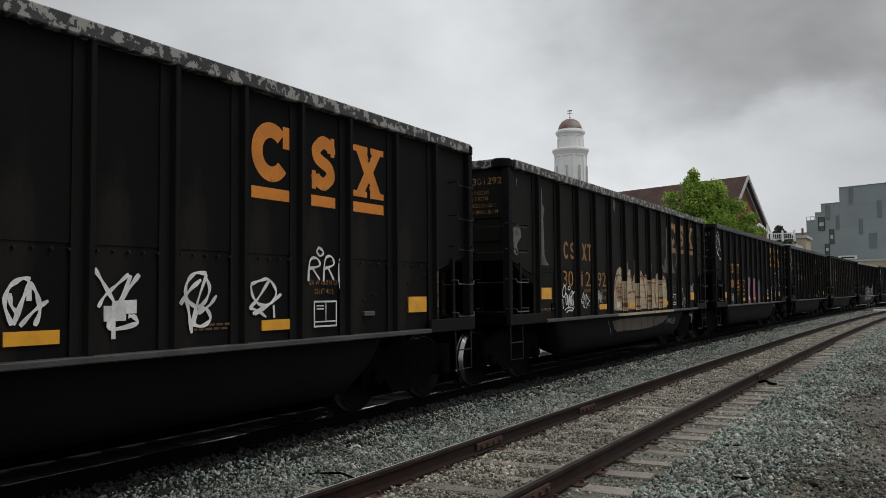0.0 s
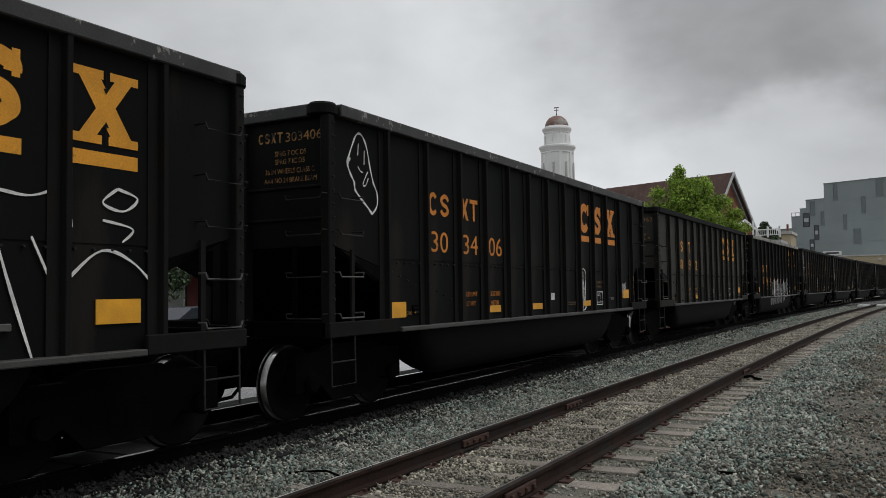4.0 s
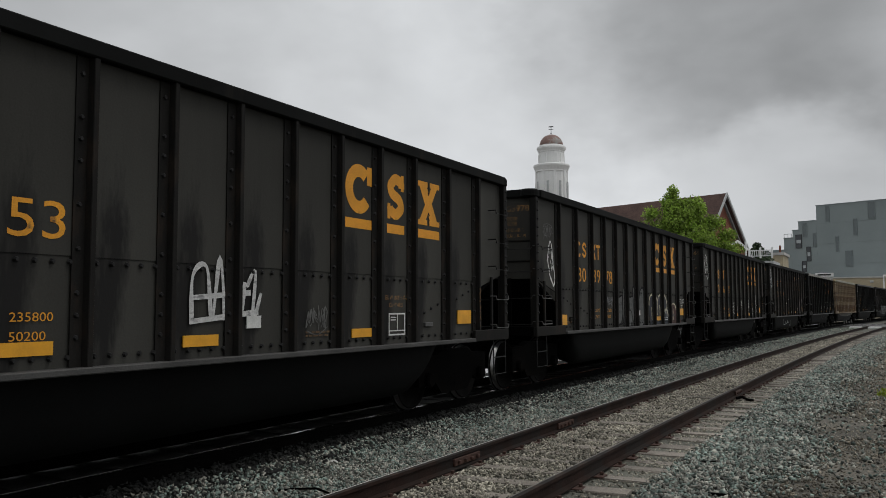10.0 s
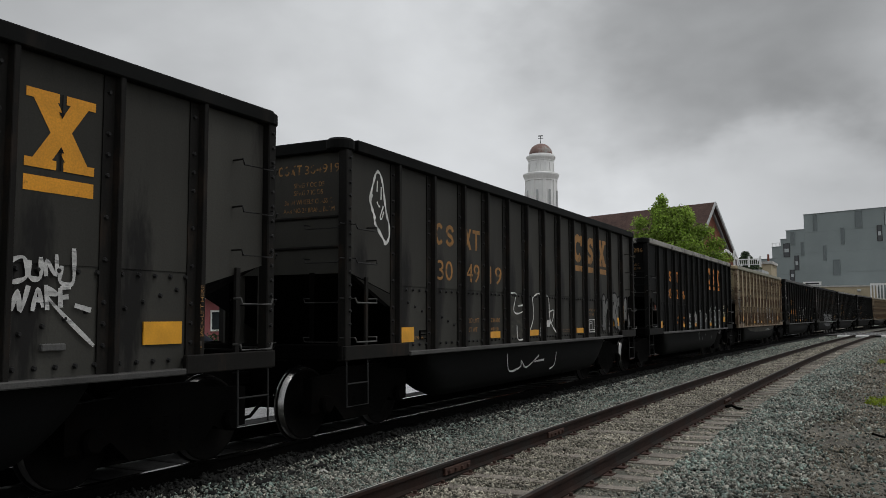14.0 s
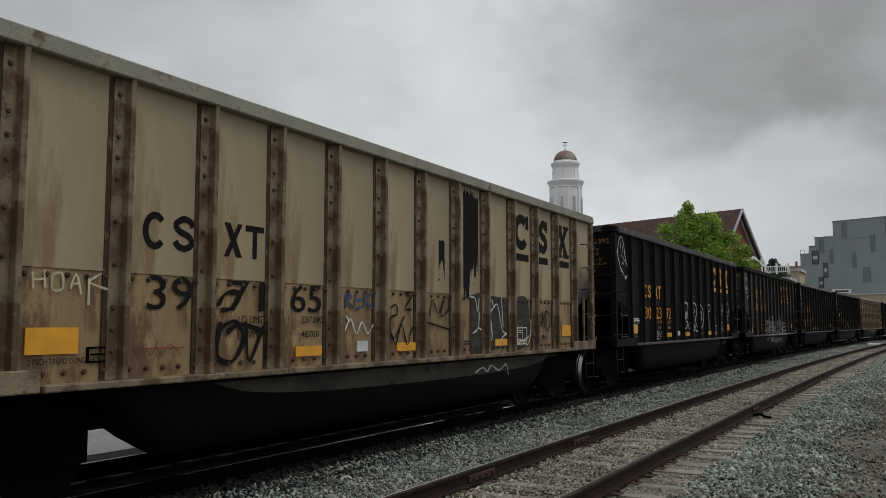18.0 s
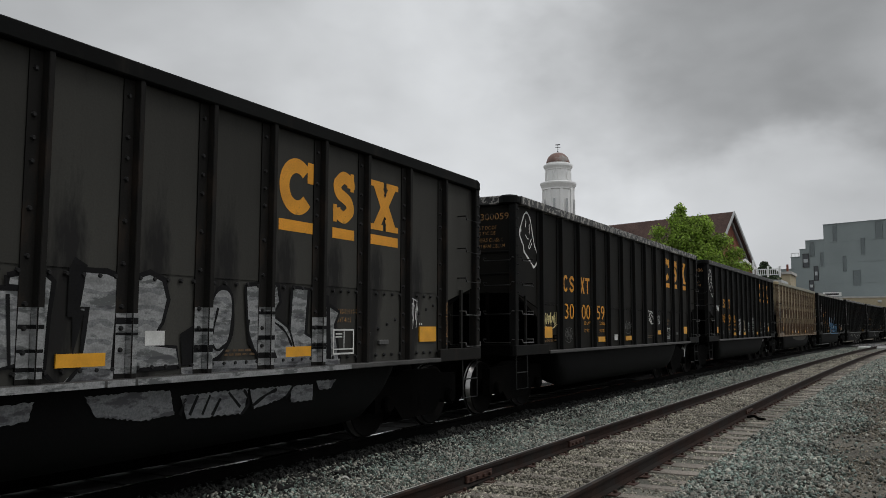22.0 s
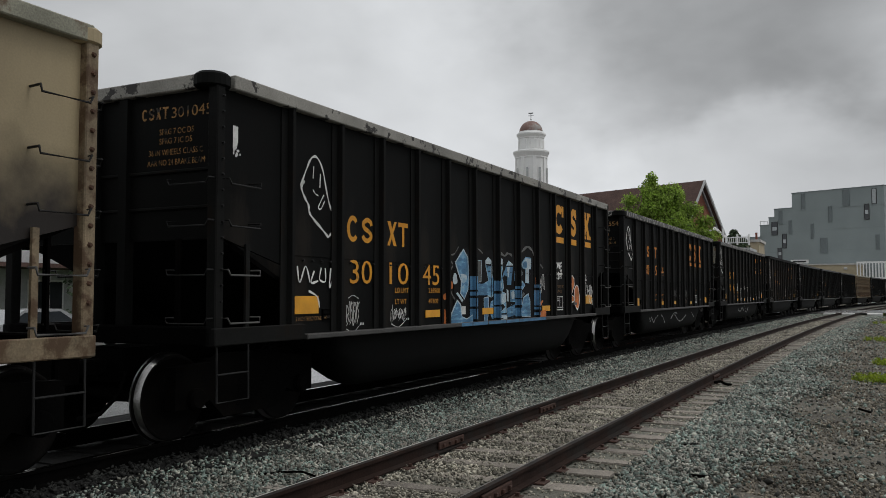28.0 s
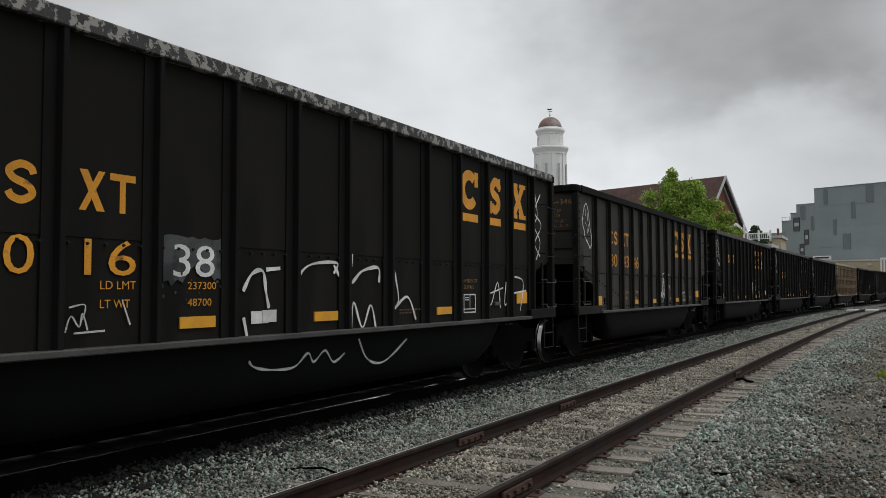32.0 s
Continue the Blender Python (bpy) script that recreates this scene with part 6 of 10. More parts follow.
def torn(root, pts, seed, material=None, x=None, end=None):
    """Bare steel, or thin overspray, inside a coarse outline whose edge is torn in small bites."""
    rnd = random.Random(seed)
    line = []
    for (a, b), (c, d) in zip(pts, pts[1:] + pts[:1]):
        n = max(int(math.hypot(c - a, d - b) / 0.025), 1)
        for k in range(n):
            r = 0.0 if k == 0 else 0.009
            line.append((a + (c - a) * k / n + rnd.uniform(-r, r), b + (d - b) * k / n + rnd.uniform(-r, r)))
    bm = bmesh.new()
    if end is not None:
        bm.faces.new([bm.verts.new((a, end, b)) for a, b in line])
    else:
        flat(bm, X_PAINT + 0.003 if x is None else x, line)
    if material is None or end is not None:
        part("bare_patch", bm, material or M_BARE, root, "grey patch of peeled paint")
    else:
        part("overspray", bm, material, root, "thin streaky overspray below a piece")


# ---------------------------------------------------------------- the train
WAGONS = [
    ("short", "", "worn_top"), ("long", "301292", "brown"), ("long", "302557", "black"), ("short", "303406", "black"), ("short", "303962", "grey"),
    ("long", "301054", "pale_top"), ("short", "305353", "grey"), ("short", "303978", "grey"), ("short", "304661", "grey"), ("short", "304919", "grey"),
    ("short", "303286", "pale_top"), ("long", "397165", "tan"), ("long", "302392", "black"), ("short", "305620", "grey"), ("long", "300059", "peeling"),
    ("long", "301986", "black"), ("long", "398138", "tan"), ("long", "301045", "pale_top"), ("short", "303554", "worn_top"), ("long", "301638", "peeling"),
    ("short", "304346", "grey"), ("short", "", "black"), ("long", "", "black"), ("short", "", "black"), ("long", "", "tan"),
    ("long", "", "black"), ("short", "", "grey"), ("short", "", "black"), ("long", "", "black"), ("long", "", "black"), ("short", "", "grey"), ("long", "", "black"),
]
LOOKS = {
    "black": (M_BLACK, M_RIBBLACK, M_CHORD, M_BLACK, M_BOLT, "sooty black steel coal gondola wagon on the far track"),
    "worn_top": (M_BLACK, M_RIBBLACK, M_CHORDWORN, M_BLACK, M_BOLT, "black steel coal gondola wagon with a scuffed, flaking top rail"),
    "brown": (M_BROWNBLACK, M_RIBBLACK, M_CHORDWORN, M_BROWNBLACK, M_BOLT, "brown-black steel coal gondola wagon with flaking side paint"),
    "peeling": (M_BROWNBLACK, M_RIBBLACK, M_CHORDWORN, M_BROWNBLACK, M_BOLT, "sooty black steel coal gondola wagon with a peeling top rail"),
    "pale_top": (M_BLACK, M_RIBBLACK, M_CHORDPALE, M_BLACK, M_BOLT, "sooty black steel coal gondola wagon with a pale grey top rail"),
    "grey": (M_GREY, M_RIBGREY, M_BLACK, M_GREY, M_BOLT, "dull grey-black bolted steel coal gondola wagon"),
    "tan": (M_TAN, M_RIB_TAN, M_TANTOP, M_TANBAY, M_RUSTBOLT, "weathered tan steel coal gondola wagon with soot and rust"),
}
# lettering is made first, while the scene is small
def stencil_paint(i, colour):
    """Black on tan wagons; else orange, dirty on some and redder on others."""
    return M_DARKLET if colour == "tan" else M_ORANGEDIM if i in (1, 9) else M_ORANGERED if i in (0, 3, 10, 18) else M_ORANGE



for i, (kind, number, colour) in enumerate(WAGONS):
    m_ = stencil_paint(i, colour)
    e_ = M_DARKLET if colour == "tan" else M_FAINT
    if number:
        for k in (0, 2, 4):
            shared(("text", number[k:k + 2], 0.32, m_.name), lambda: text_mesh(number[k:k + 2], 0.32, m_))
        shared(("text", number, 0.12, e_.name), lambda: text_mesh(number, 0.12, e_))
for m_ in (M_ORANGE, M_ORANGEDIM, M_ORANGERED, M_DARKLET):
    for s_ in ("LD LMT", "LT WT", "237000", "236900", "235800", "237300", "49000", "49100", "50200", "48700"):
        shared(("text", s_, 0.075, m_.name), lambda: text_mesh(s_, 0.075, m_))
for m_ in (M_FAINT, M_DARKLET):
    for s_, h_ in (("EX W 10-8 H 12-7", 0.06), ("CU FT 4115", 0.06), ("2 INCH TREAD COND SHOES", 0.05)):
        shared(("text", s_, h_, m_.name), lambda: text_mesh(s_, h_, m_))
    for s_ in ("SPRG 7 OC D5", "SPRG 7 IC D5", "36 IN WHEELS CLASS C", "AAR NO 24 BRAKE BEAM"):
        shared(("text", s_, 0.065, m_.name), lambda: text_mesh(s_, 0.065, m_))
# how far each wagon is moved behind its even place to fit the camera's view
WAGON_SHIFT = (0.10, 0.00, 0.00, 0.03, -0.04, -0.06, -0.01, -0.07, -0.02, -0.04, 0.01, 0.01, 0.05, 0.03, 0.04, 0.13, 0.12, 0.17, 0.20, 0.20)
shared(("text", "JACK-LIFT HERE", 0.045, M_FAINT.name), lambda: text_mesh("JACK-LIFT HERE", 0.045, M_FAINT))
train, cars = [], []
_end = FIRST_END
for i, (kind, number, colour) in enumerate(WAGONS):
    T = TYPES[kind]
    if i:
        _end += T["pitch_all"]
    paint, rib, chord, bay, bolt, label = LOOKS[colour]
    w = build_wagon(kind, paint, rib, chord, label, bay, bolt)
    stencils(w, kind, number, stencil_paint(i, colour), painted_over={4: (0, 2, 3), 5: (1, 2, 3), 7: (1, 2), 8: (0,)}.get(i, ()), moved={1: {0: (0.09, 0.13)}, 14: {3: (-0.17, 0.12)}, 18: {3: (-0.1, -0.03), 4: (-0.04, -0.12)}}.get(i), marks=0.12 if i == 1 else 0.0, gross=("237000", "236900", "235800", "237300")[i % 4], tare=("49000", "49100", "50200", "48700")[i % 4])
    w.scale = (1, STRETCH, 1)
    train.append((w, STRETCH * (_end + (WAGON_SHIFT[i] if i < len(WAGON_SHIFT) else 0.2) - T["length"]), STRETCH * T["length"]))
    cars.append(w)

# marks on each wagon, from the first to pass
w = cars[0]
spray(w, M_WHITE, 0.04, [(6.25, 1.82), (6.18, 1.83), (6.08, 1.76), (6.05, 1.63), (6.11, 1.48)], [(6.25, 1.8), (6.19, 1.67), (6.12, 1.48)], [(6.16, 1.56), (6.1, 1.63), (6.09, 1.72)], [(6.24, 1.8), (6.24, 1.66)], [(6.24, 1.8), (6.3, 1.72), (6.33, 1.58), (6.29, 1.47)], [(6.17, 1.47), (6.29, 1.59), (6.4, 1.66)])
spray(w, M_WHITE, 0.04, [(6.81, 1.92), (6.89, 1.81), (7, 1.65)], [(7.26, 1.88), (7.14, 1.74), (7.03, 1.59), (6.96, 1.42), (7.23, 1.45), (7.21, 1.51), (7.15, 1.52)], [(7.15, 1.88), (7.02, 1.78), (6.91, 1.69), (6.85, 1.6)], [(7.17, 1.87), (7.08, 1.66)], [(7, 1.62), (7, 1.33)], [(6.95, 1.42), (7.03, 1.56)])
shape(w, M_WHITE, [(6.99, 1.65), (7.24, 1.66), (7.24, 1.54), (6.99, 1.54)], None, 0, False)
spray(w, M_WHITE, 0.04, [(8.04, 1.9), (7.9, 1.9), (7.8, 1.81), (7.79, 1.68), (7.9, 1.59), (8.02, 1.63), (8.08, 1.76), (8.02, 1.88)], [(7.79, 1.68), (7.83, 1.5), (7.86, 1.34)], [(8.04, 1.89), (7.94, 1.66), (7.84, 1.37)], [(7.72, 1.61), (7.83, 1.74), (7.97, 1.84)], [(7.84, 1.44), (7.97, 1.4), (8.09, 1.46), (8.04, 1.56), (7.95, 1.56), (7.88, 1.44)], [(7.94, 1.52), (8.08, 1.6), (8.17, 1.69)])
spray(w, M_WHITE, 0.035, [(8.64, 1.8), (8.78, 1.84), (8.91, 1.85), (9.02, 1.73), (8.95, 1.61), (8.78, 1.59), (8.67, 1.68), (8.64, 1.79)], [(8.91, 1.84), (8.74, 1.65), (8.62, 1.56)], [(8.62, 1.56), (8.74, 1.53), (8.87, 1.46)], [(8.67, 1.5), (8.82, 1.56)], [(9.1, 1.7), (8.91, 1.59), (8.7, 1.49)], [(8.98, 1.58), (8.99, 1.45)])
spray(w, M_WHITE, 0.03, [(9.75, 2.23), (9.7, 2.18), (9.76, 2.13), (9.82, 2.17), (9.76, 2.22)], [(9.55, 1.84), (9.58, 2.07), (9.7, 2.1), (9.75, 2.02), (9.55, 1.98)], [(9.62, 1.99), (9.75, 1.86)], [(9.82, 1.84), (9.85, 2.09), (9.96, 2.13), (10.01, 2.04), (9.85, 1.99)], [(9.91, 1.99), (10.01, 1.86)], [(10.1, 1.83), (10.12, 2.1), (10.25, 2.12), (10.28, 2.04), (10.15, 1.97)], [(10.15, 1.97), (10.12, 1.8), (10.19, 1.74), (10.36, 1.81)])

w = cars[1]
shape(w, M_CREAM, [(5.36, 1.29), (5.37, 1.78), (5.46, 2), (5.61, 2.19), (5.81, 2.27), (5.98, 2.2), (6.06, 2.01), (6.14, 1.62), (6.16, 1.25)], M_REDBROWN, 0.025, False)
shape(w, M_CREAM, [(6.32, 1.29), (6.3, 2.09), (6.48, 2.23), (6.6, 2.2), (6.71, 1.94), (6.88, 2.12), (7.08, 2.15), (7.05, 1.27)], M_REDBROWN, 0.025, False)
shape(w, M_CREAM, [(7.3, 1.27), (7.29, 2.12), (7.43, 2.22), (7.61, 2.06), (7.85, 2.13), (8.06, 1.96), (8.07, 1.27)], M_REDBROWN, 0.025, False)
shape(w, M_CREAM, [(8.29, 1.27), (8.32, 2.02), (8.63, 2.02), (8.81, 2.16), (9.14, 2.19), (9.12, 1.27)], M_REDBROWN, 0.025, False)
shape(w, M_CREAM, [(9.21, 1.27), (9.25, 2.02), (9.44, 2.12), (9.67, 2.03), (9.75, 1.68), (9.71, 1.27)], M_REDBROWN, 0.025, False)
over_ribs(w, "long", 5.3, 9.98, 1.2, 2.1, M_CREAM, M_REDBROWN, 7)
scrawl(w, 4.2, 4.6, 1.45, 1.7, 13, w=0.015, glyphs=5)
spray(w, M_WHITE, 0.028, [(11.15, 1.97), (11.25, 1.99), (11.18, 1.85), (11.33, 1.8), (11.28, 1.69)], [(11.22, 1.63), (11.4, 1.77), (11.48, 1.52), (11.37, 1.3)], [(11.48, 1.43), (11.68, 1.51), (11.64, 1.28), (11.52, 1.29), (11.56, 1.46)], [(12.12, 1.74), (12.19, 1.65), (12.28, 1.86), (12.35, 1.67), (12.42, 1.89)], [(12.42, 1.7), (12.48, 1.83), (12.54, 1.69)], [(12.6, 1.89), (12.58, 1.7)], [(12.64, 1.86), (12.73, 1.92)], [(12.14, 1.59), (12.7, 1.68)])
spray(w, M_SILVERDIM, 0.03, [(10.17, 0.98), (10.09, 0.95), (10.16, 0.88), (10.07, 0.84)], [(10.23, 0.97), (10.21, 0.83)], [(10.3, 0.96), (10.29, 0.82)], [(10.22, 0.9), (10.3, 0.9)], [(10.35, 0.81), (10.39, 0.96), (10.45, 0.81)], [(10.36, 0.87), (10.43, 0.87)], [(10.5, 0.95), (10.49, 0.81)], [(10.59, 0.94), (10.5, 0.88), (10.59, 0.8)], [(10.64, 0.94), (10.63, 0.81), (10.71, 0.82)], [(10.64, 0.88), (10.7, 0.88)], [(10.77, 0.8), (10.79, 0.96), (10.86, 0.8), (10.9, 0.96)], x=X_TUB)
spray(w, M_WHITE, 0.03, [(2.36, 1.37), (2.33, 1.56)], [(2.47, 1.82), (2.38, 1.79), (2.33, 1.69), (2.34, 1.62), (2.41, 1.6), (2.47, 1.67), (2.5, 1.75), (2.47, 1.81)], [(2.49, 1.64), (2.54, 1.66), (2.55, 1.55)], [(2.49, 1.61), (2.49, 1.5), (2.54, 1.45), (2.58, 1.55), (2.57, 1.64)], [(2.61, 1.41), (2.66, 1.66), (2.7, 1.41), (2.75, 1.63), (2.79, 1.43)], [(2.74, 1.66), (2.8, 1.71), (2.85, 1.69), (2.76, 1.58), (2.74, 1.52), (2.81, 1.43), (2.85, 1.52), (2.86, 1.69)], [(2.86, 1.66), (2.97, 1.72), (3.06, 1.78)], [(3.06, 1.78), (3.02, 1.6), (2.97, 1.33)], [(2.86, 1.55), (2.91, 1.38)])
spray(w, M_WHITE, 0.03, [(2.43, 1.35), (2.57, 1.39), (2.76, 1.39), (2.91, 1.36)], [(2.51, 1.3), (2.65, 1.34), (2.85, 1.33)], [(2.65, 1.8), (2.61, 1.77), (2.65, 1.74), (2.71, 1.75), (2.73, 1.79), (2.68, 1.81), (2.65, 1.8)])
spray(w, M_WHITE, 0.022, [(3.32, 1.52), (3.39, 1.59), (3.46, 1.68), (3.52, 1.53)], [(3.46, 1.68), (3.46, 1.53)], [(3.32, 1.52), (3.41, 1.44), (3.48, 1.38), (3.55, 1.53), (3.6, 1.65), (3.63, 1.39), (3.48, 1.38)], [(3.6, 1.65), (3.74, 1.53), (3.79, 1.51), (3.63, 1.43)], [(3.32, 1.47), (3.45, 1.5)], [(3.71, 1.42), (3.72, 1.41)], [(3.78, 1.42), (3.79, 1.4)], [(3.37, 1.5), (3.43, 1.45)])
torn(w, [(9.8, 3.42), (9.89, 3.44), (9.87, 2.19), (9.65, 2.2), (9.43, 2.22), (9.45, 2.27), (9.57, 2.31), (9.6, 2.53), (9.73, 2.62), (9.77, 2.8), (9.75, 3.03), (9.79, 3.23)], 1)
torn(w, [(9.17, 2.64), (9.27, 2.56), (9.29, 2.44), (9.33, 2.33), (9.34, 2.25), (9.14, 2.22)], 2)
torn(w, [(9.34, 2.31), (9.4, 2.41), (9.46, 2.4), (9.48, 2.3), (9.41, 2.28)], 3)
torn(w, [(9.46, 3.14), (9.5, 3.1), (9.49, 2.91), (9.44, 2.91), (9.45, 3.05)], 4)
torn(w, [(10.2, 3.35), (10.3, 3.27), (10.4, 3.17), (10.46, 2.98), (10.46, 2.8), (10.38, 2.69), (10.42, 2.42), (10.57, 2.3), (10.64, 2.2), (10.07, 2.21), (10.09, 2.61), (10.12, 3.24)], 5)
torn(w, [(10.86, 3.03), (10.85, 2.53), (10.77, 2.38), (10.7, 2.41), (10.78, 2.57), (10.78, 2.79)], 6)
torn(w, [(11.11, 3.07), (11.16, 2.88), (11.23, 2.4), (11.22, 2.22), (11.08, 2.21), (11.09, 2.77)], 7)
torn(w, [(11.14, 3.68), (11.3, 3.7), (11.35, 3.61), (11.23, 3.52), (11.13, 3.54)], 8)
spray(w, M_REDBROWN, 0.045, [(5.39, 1.72), (5.5, 1.95), (5.72, 2.12)], [(6.04, 2.16), (6.05, 1.93), (6.09, 1.47), (6.18, 1.22)], [(5.57, 1.56), (5.95, 1.59), (5.97, 1.64), (5.55, 1.73), (5.61, 1.79), (5.91, 1.79)], [(5.7, 1.91), (5.7, 1.46)], [(5.84, 1.89), (5.83, 1.42)], [(6.34, 1.65), (6.7, 1.7), (6.9, 1.66), (6.99, 1.43)], [(6.55, 2.2), (6.67, 1.9), (6.77, 1.7)], [(6.69, 1.94), (7.06, 2.11)], [(7.39, 2.14), (7.71, 1.82), (7.81, 1.28)], [(7.57, 1.98), (7.76, 2.07), (8, 1.98)], [(8.34, 1.91), (8.63, 1.91)], [(8.72, 2.08), (8.62, 1.69), (8.71, 1.3)], [(9.31, 1.97), (9.57, 2.03), (9.71, 1.88)])
torn(w, [(1.39, 3.61), (1.42, 3.57), (1.42, 3.34), (1.52, 3.22), (1.46, 3.06), (1.49, 2.62), (1.5, 2.37), (1.6, 2.25), (1.73, 2.2), (1.35, 2.19), (1.36, 2.46), (1.38, 3.26)], 11)
torn(w, [(2.09, 3.66), (2.13, 3.64), (2.13, 3.2), (2.1, 3.2), (2.08, 3.41)], 12)
torn(w, [(0.98, 3.67), (1.1, 3.73), (1.13, 3.5), (1.09, 3.41), (1.05, 3.52), (0.98, 3.56)], 13)
torn(w, [(0.33, 3.66), (0.36, 3.65), (0.35, 3.54), (0.32, 3.54)], 14)
torn(w, [(0.18, 2.8), (0.36, 2.86), (0.47, 2.78), (0.49, 2.65), (0.38, 2.57), (0.32, 2.5), (0.36, 2.4), (0.36, 2.33), (0.23, 2.34), (0.19, 2.4)], 15)
torn(w, [(5.45, 3.86), (5.58, 3.71), (5.51, 3.49), (5.41, 3.62)], 16)
torn(w, [(6.34, 2.51), (6.43, 2.18), (6.33, 2.11)], 17)
torn(w, [(6.85, 2.42), (6.99, 2.54), (7.03, 2.19), (6.88, 2.12)], 18)
torn(w, [(9.63, 2.21), (9.8, 2.73), (9.92, 2.74), (9.87, 2.21)], 19)
torn(w, [(8.32, 2.6), (8.41, 2.24), (8.31, 2.16)], 20)
torn(w, [(5.55, 1.03), (6.26, 1.06), (7.22, 1.06), (8.54, 1.05), (10.25, 1.03), (9.75, 0.87), (9.17, 0.81), (8.32, 0.77), (7.38, 0.76), (6.56, 0.78), (5.89, 0.78), (5.68, 0.85)], 31, M_CREAMDIM, X_TUB)
spray(w, M_SILVERDIM, 0.03, [(5.27, 1.04), (5.37, 0.91), (5.47, 0.72)], x=X_TUB)

w = cars[2]
doodle(w, 0.3, 1.01, 2.75, 3.7)


def block_letter(root, outline, holes, fill, edge, y0, y1, z0, z1):
    u = lambda p: (y0 + (y1 - y0) * p[0], z0 + (z1 - z0) * p[1])
    bm = bmesh.new(); flat(bm, X_PAINT + 0.001, [u(p) for p in outline]); part("sprayed_fill", bm, fill, root, "large pink spray-painted block shape")
    bm = bmesh.new(); pts = [u(p) for p in outline]; stroke(bm, X_PAINT + 0.003, pts + [pts[0]], 0.05, False)
    for h_ in holes:
        pts = [u(p) for p in h_]; stroke(bm, X_PAINT + 0.003, pts + [pts[0]], 0.045, False)
    part("sprayed_edge", bm, edge, root)


block_letter(w, [(0, 1), (1, 1), (0.98, 0.72), (0.70, 0.70), (0.68, 0.22), (1, 0.2), (1, 0), (0, 0), (0.02, 0.2), (0.36, 0.22), (0.38, 0.68), (0, 0.7)], [], M_PINK, M_TEAL, 5.24, 6.00, 1.19, 2.19)
block_letter(w, [(0, 0.02), (0.12, 0.9), (0.35, 1), (0.52, 0.92), (0.80, 1.0), (1, 0.02), (0.68, 0.02), (0.52, 0.4), (0.40, 0.02)], [[(0.42, 0.22), (0.62, 0.22), (0.52, 0.4)]], M_PINK, M_TEAL, 6.20, 7.02, 1.19, 2.2)
block_letter(w, [(0, 0.02), (0.12, 0.92), (0.4, 0.86), (0.85, 1.0), (1, 0.02)], [[(0.35, 0.22), (0.62, 0.22), (0.48, 0.62)]], M_MAUVE, M_TEAL, 7.22, 8.02, 1.19, 2.15)
scrawl(w, 2.3, 2.9, 1.3, 1.6, 18, w=0.014, glyphs=6)


spray(w, M_WHITE, 0.022, [(9.13, 1.79), (9.13, 1.59), (9.26, 1.59)], [(9.37, 1.8), (9.29, 1.72), (9.37, 1.69), (9.29, 1.6), (9.41, 1.57)], [(9.57, 1.77), (9.47, 1.69), (9.49, 1.57), (9.6, 1.6)], [(9.7, 1.73), (9.61, 1.63), (9.69, 1.52), (9.8, 1.62), (9.74, 1.74), (9.63, 1.71)], [(9.11, 1.58), (9.37, 1.54), (9.78, 1.52)])
spray(w, M_WHITE, 0.026, [(11.13, 2.37), (11.38, 2.49), (11.74, 2.47), (12.06, 2.6)], [(11.41, 2.49), (11.49, 2.01), (11.77, 1.16)], [(11.15, 2.27), (11.26, 1.94), (11.46, 1.59)], [(12.06, 2.6), (12.09, 2.24)], [(12.54, 2.6), (12.39, 2.47), (12.6, 2.41), (12.75, 2.53), (12.54, 2.6)], [(12.39, 2.32), (12.7, 2.26), (12.59, 2.14)], [(12.04, 1.8), (12.38, 2.06), (12.73, 1.95), (13.05, 1.64)], [(10.66, 1.22), (10.61, 1.67), (10.82, 1.9), (11.15, 2)], [(11.74, 2.15), (11.91, 1.8)])

w = cars[3]
doodle(w, 0.33, 1.01, 2.67, 3.68, 0.03)
scrawl(w, 11.4, 11.9, 1.55, 1.80, 19, w=0.014, glyphs=6)
scrawl(w, 8.6, 9.0, 1.3, 2.0, 24, w=0.03, glyphs=2)

w = cars[4]
peel(w, 5.3, 5.7, 1.25, 1.7, 31, M_INK); peel(w, 4.2, 4.6, 1.4, 1.75, 32, M_INK)

w = cars[5]
over_ribs(w, "long", 4.95, 10.0, 1.2, 2.05, M_SMUDGED, M_DULLGREY, 9)
shape(w, M_SILVER, [(4.95, 1.54), (4.93, 1.69), (4.99, 1.78), (5.1, 1.81), (5.22, 1.8), (5.32, 1.77), (5.37, 1.66), (5.22, 1.6), (5.21, 1.44), (4.99, 1.45)], None, 0, False)
shape(w, M_SILVER, [(5.21, 1.19), (5.28, 1.32), (5.37, 1.38), (5.57, 1.39), (5.73, 1.33), (5.84, 1.24), (6.11, 1.23), (6.22, 1.22), (9.87, 1.25), (9.83, 1.12), (6.23, 1.17), (5.38, 1.16)], None, 0, False)
shape(w, M_SILVER, [(5.48, 1.95), (5.64, 2.01), (5.82, 2.05), (6.01, 2.04), (6.03, 1.89), (5.99, 1.62), (5.98, 1.23), (5.8, 1.25), (5.62, 1.43), (5.52, 1.75)], M_RED, 0.035, False)
shape(w, M_SMUDGED, [(6.01, 1.89), (6.16, 1.69), (6.31, 1.49), (6.32, 1.21), (6, 1.22)], None, 0, False)
shape(w, M_SILVER, [(6.21, 2.03), (6.3, 2.05), (6.36, 1.21), (6.28, 1.21)], M_RED, 0.025, False)
shape(w, M_SILVER, [(6.35, 2.04), (6.69, 2.06), (6.76, 1.98), (6.63, 1.76), (6.58, 1.48), (6.7, 1.21), (6.38, 1.22)], M_RED, 0.035, False)
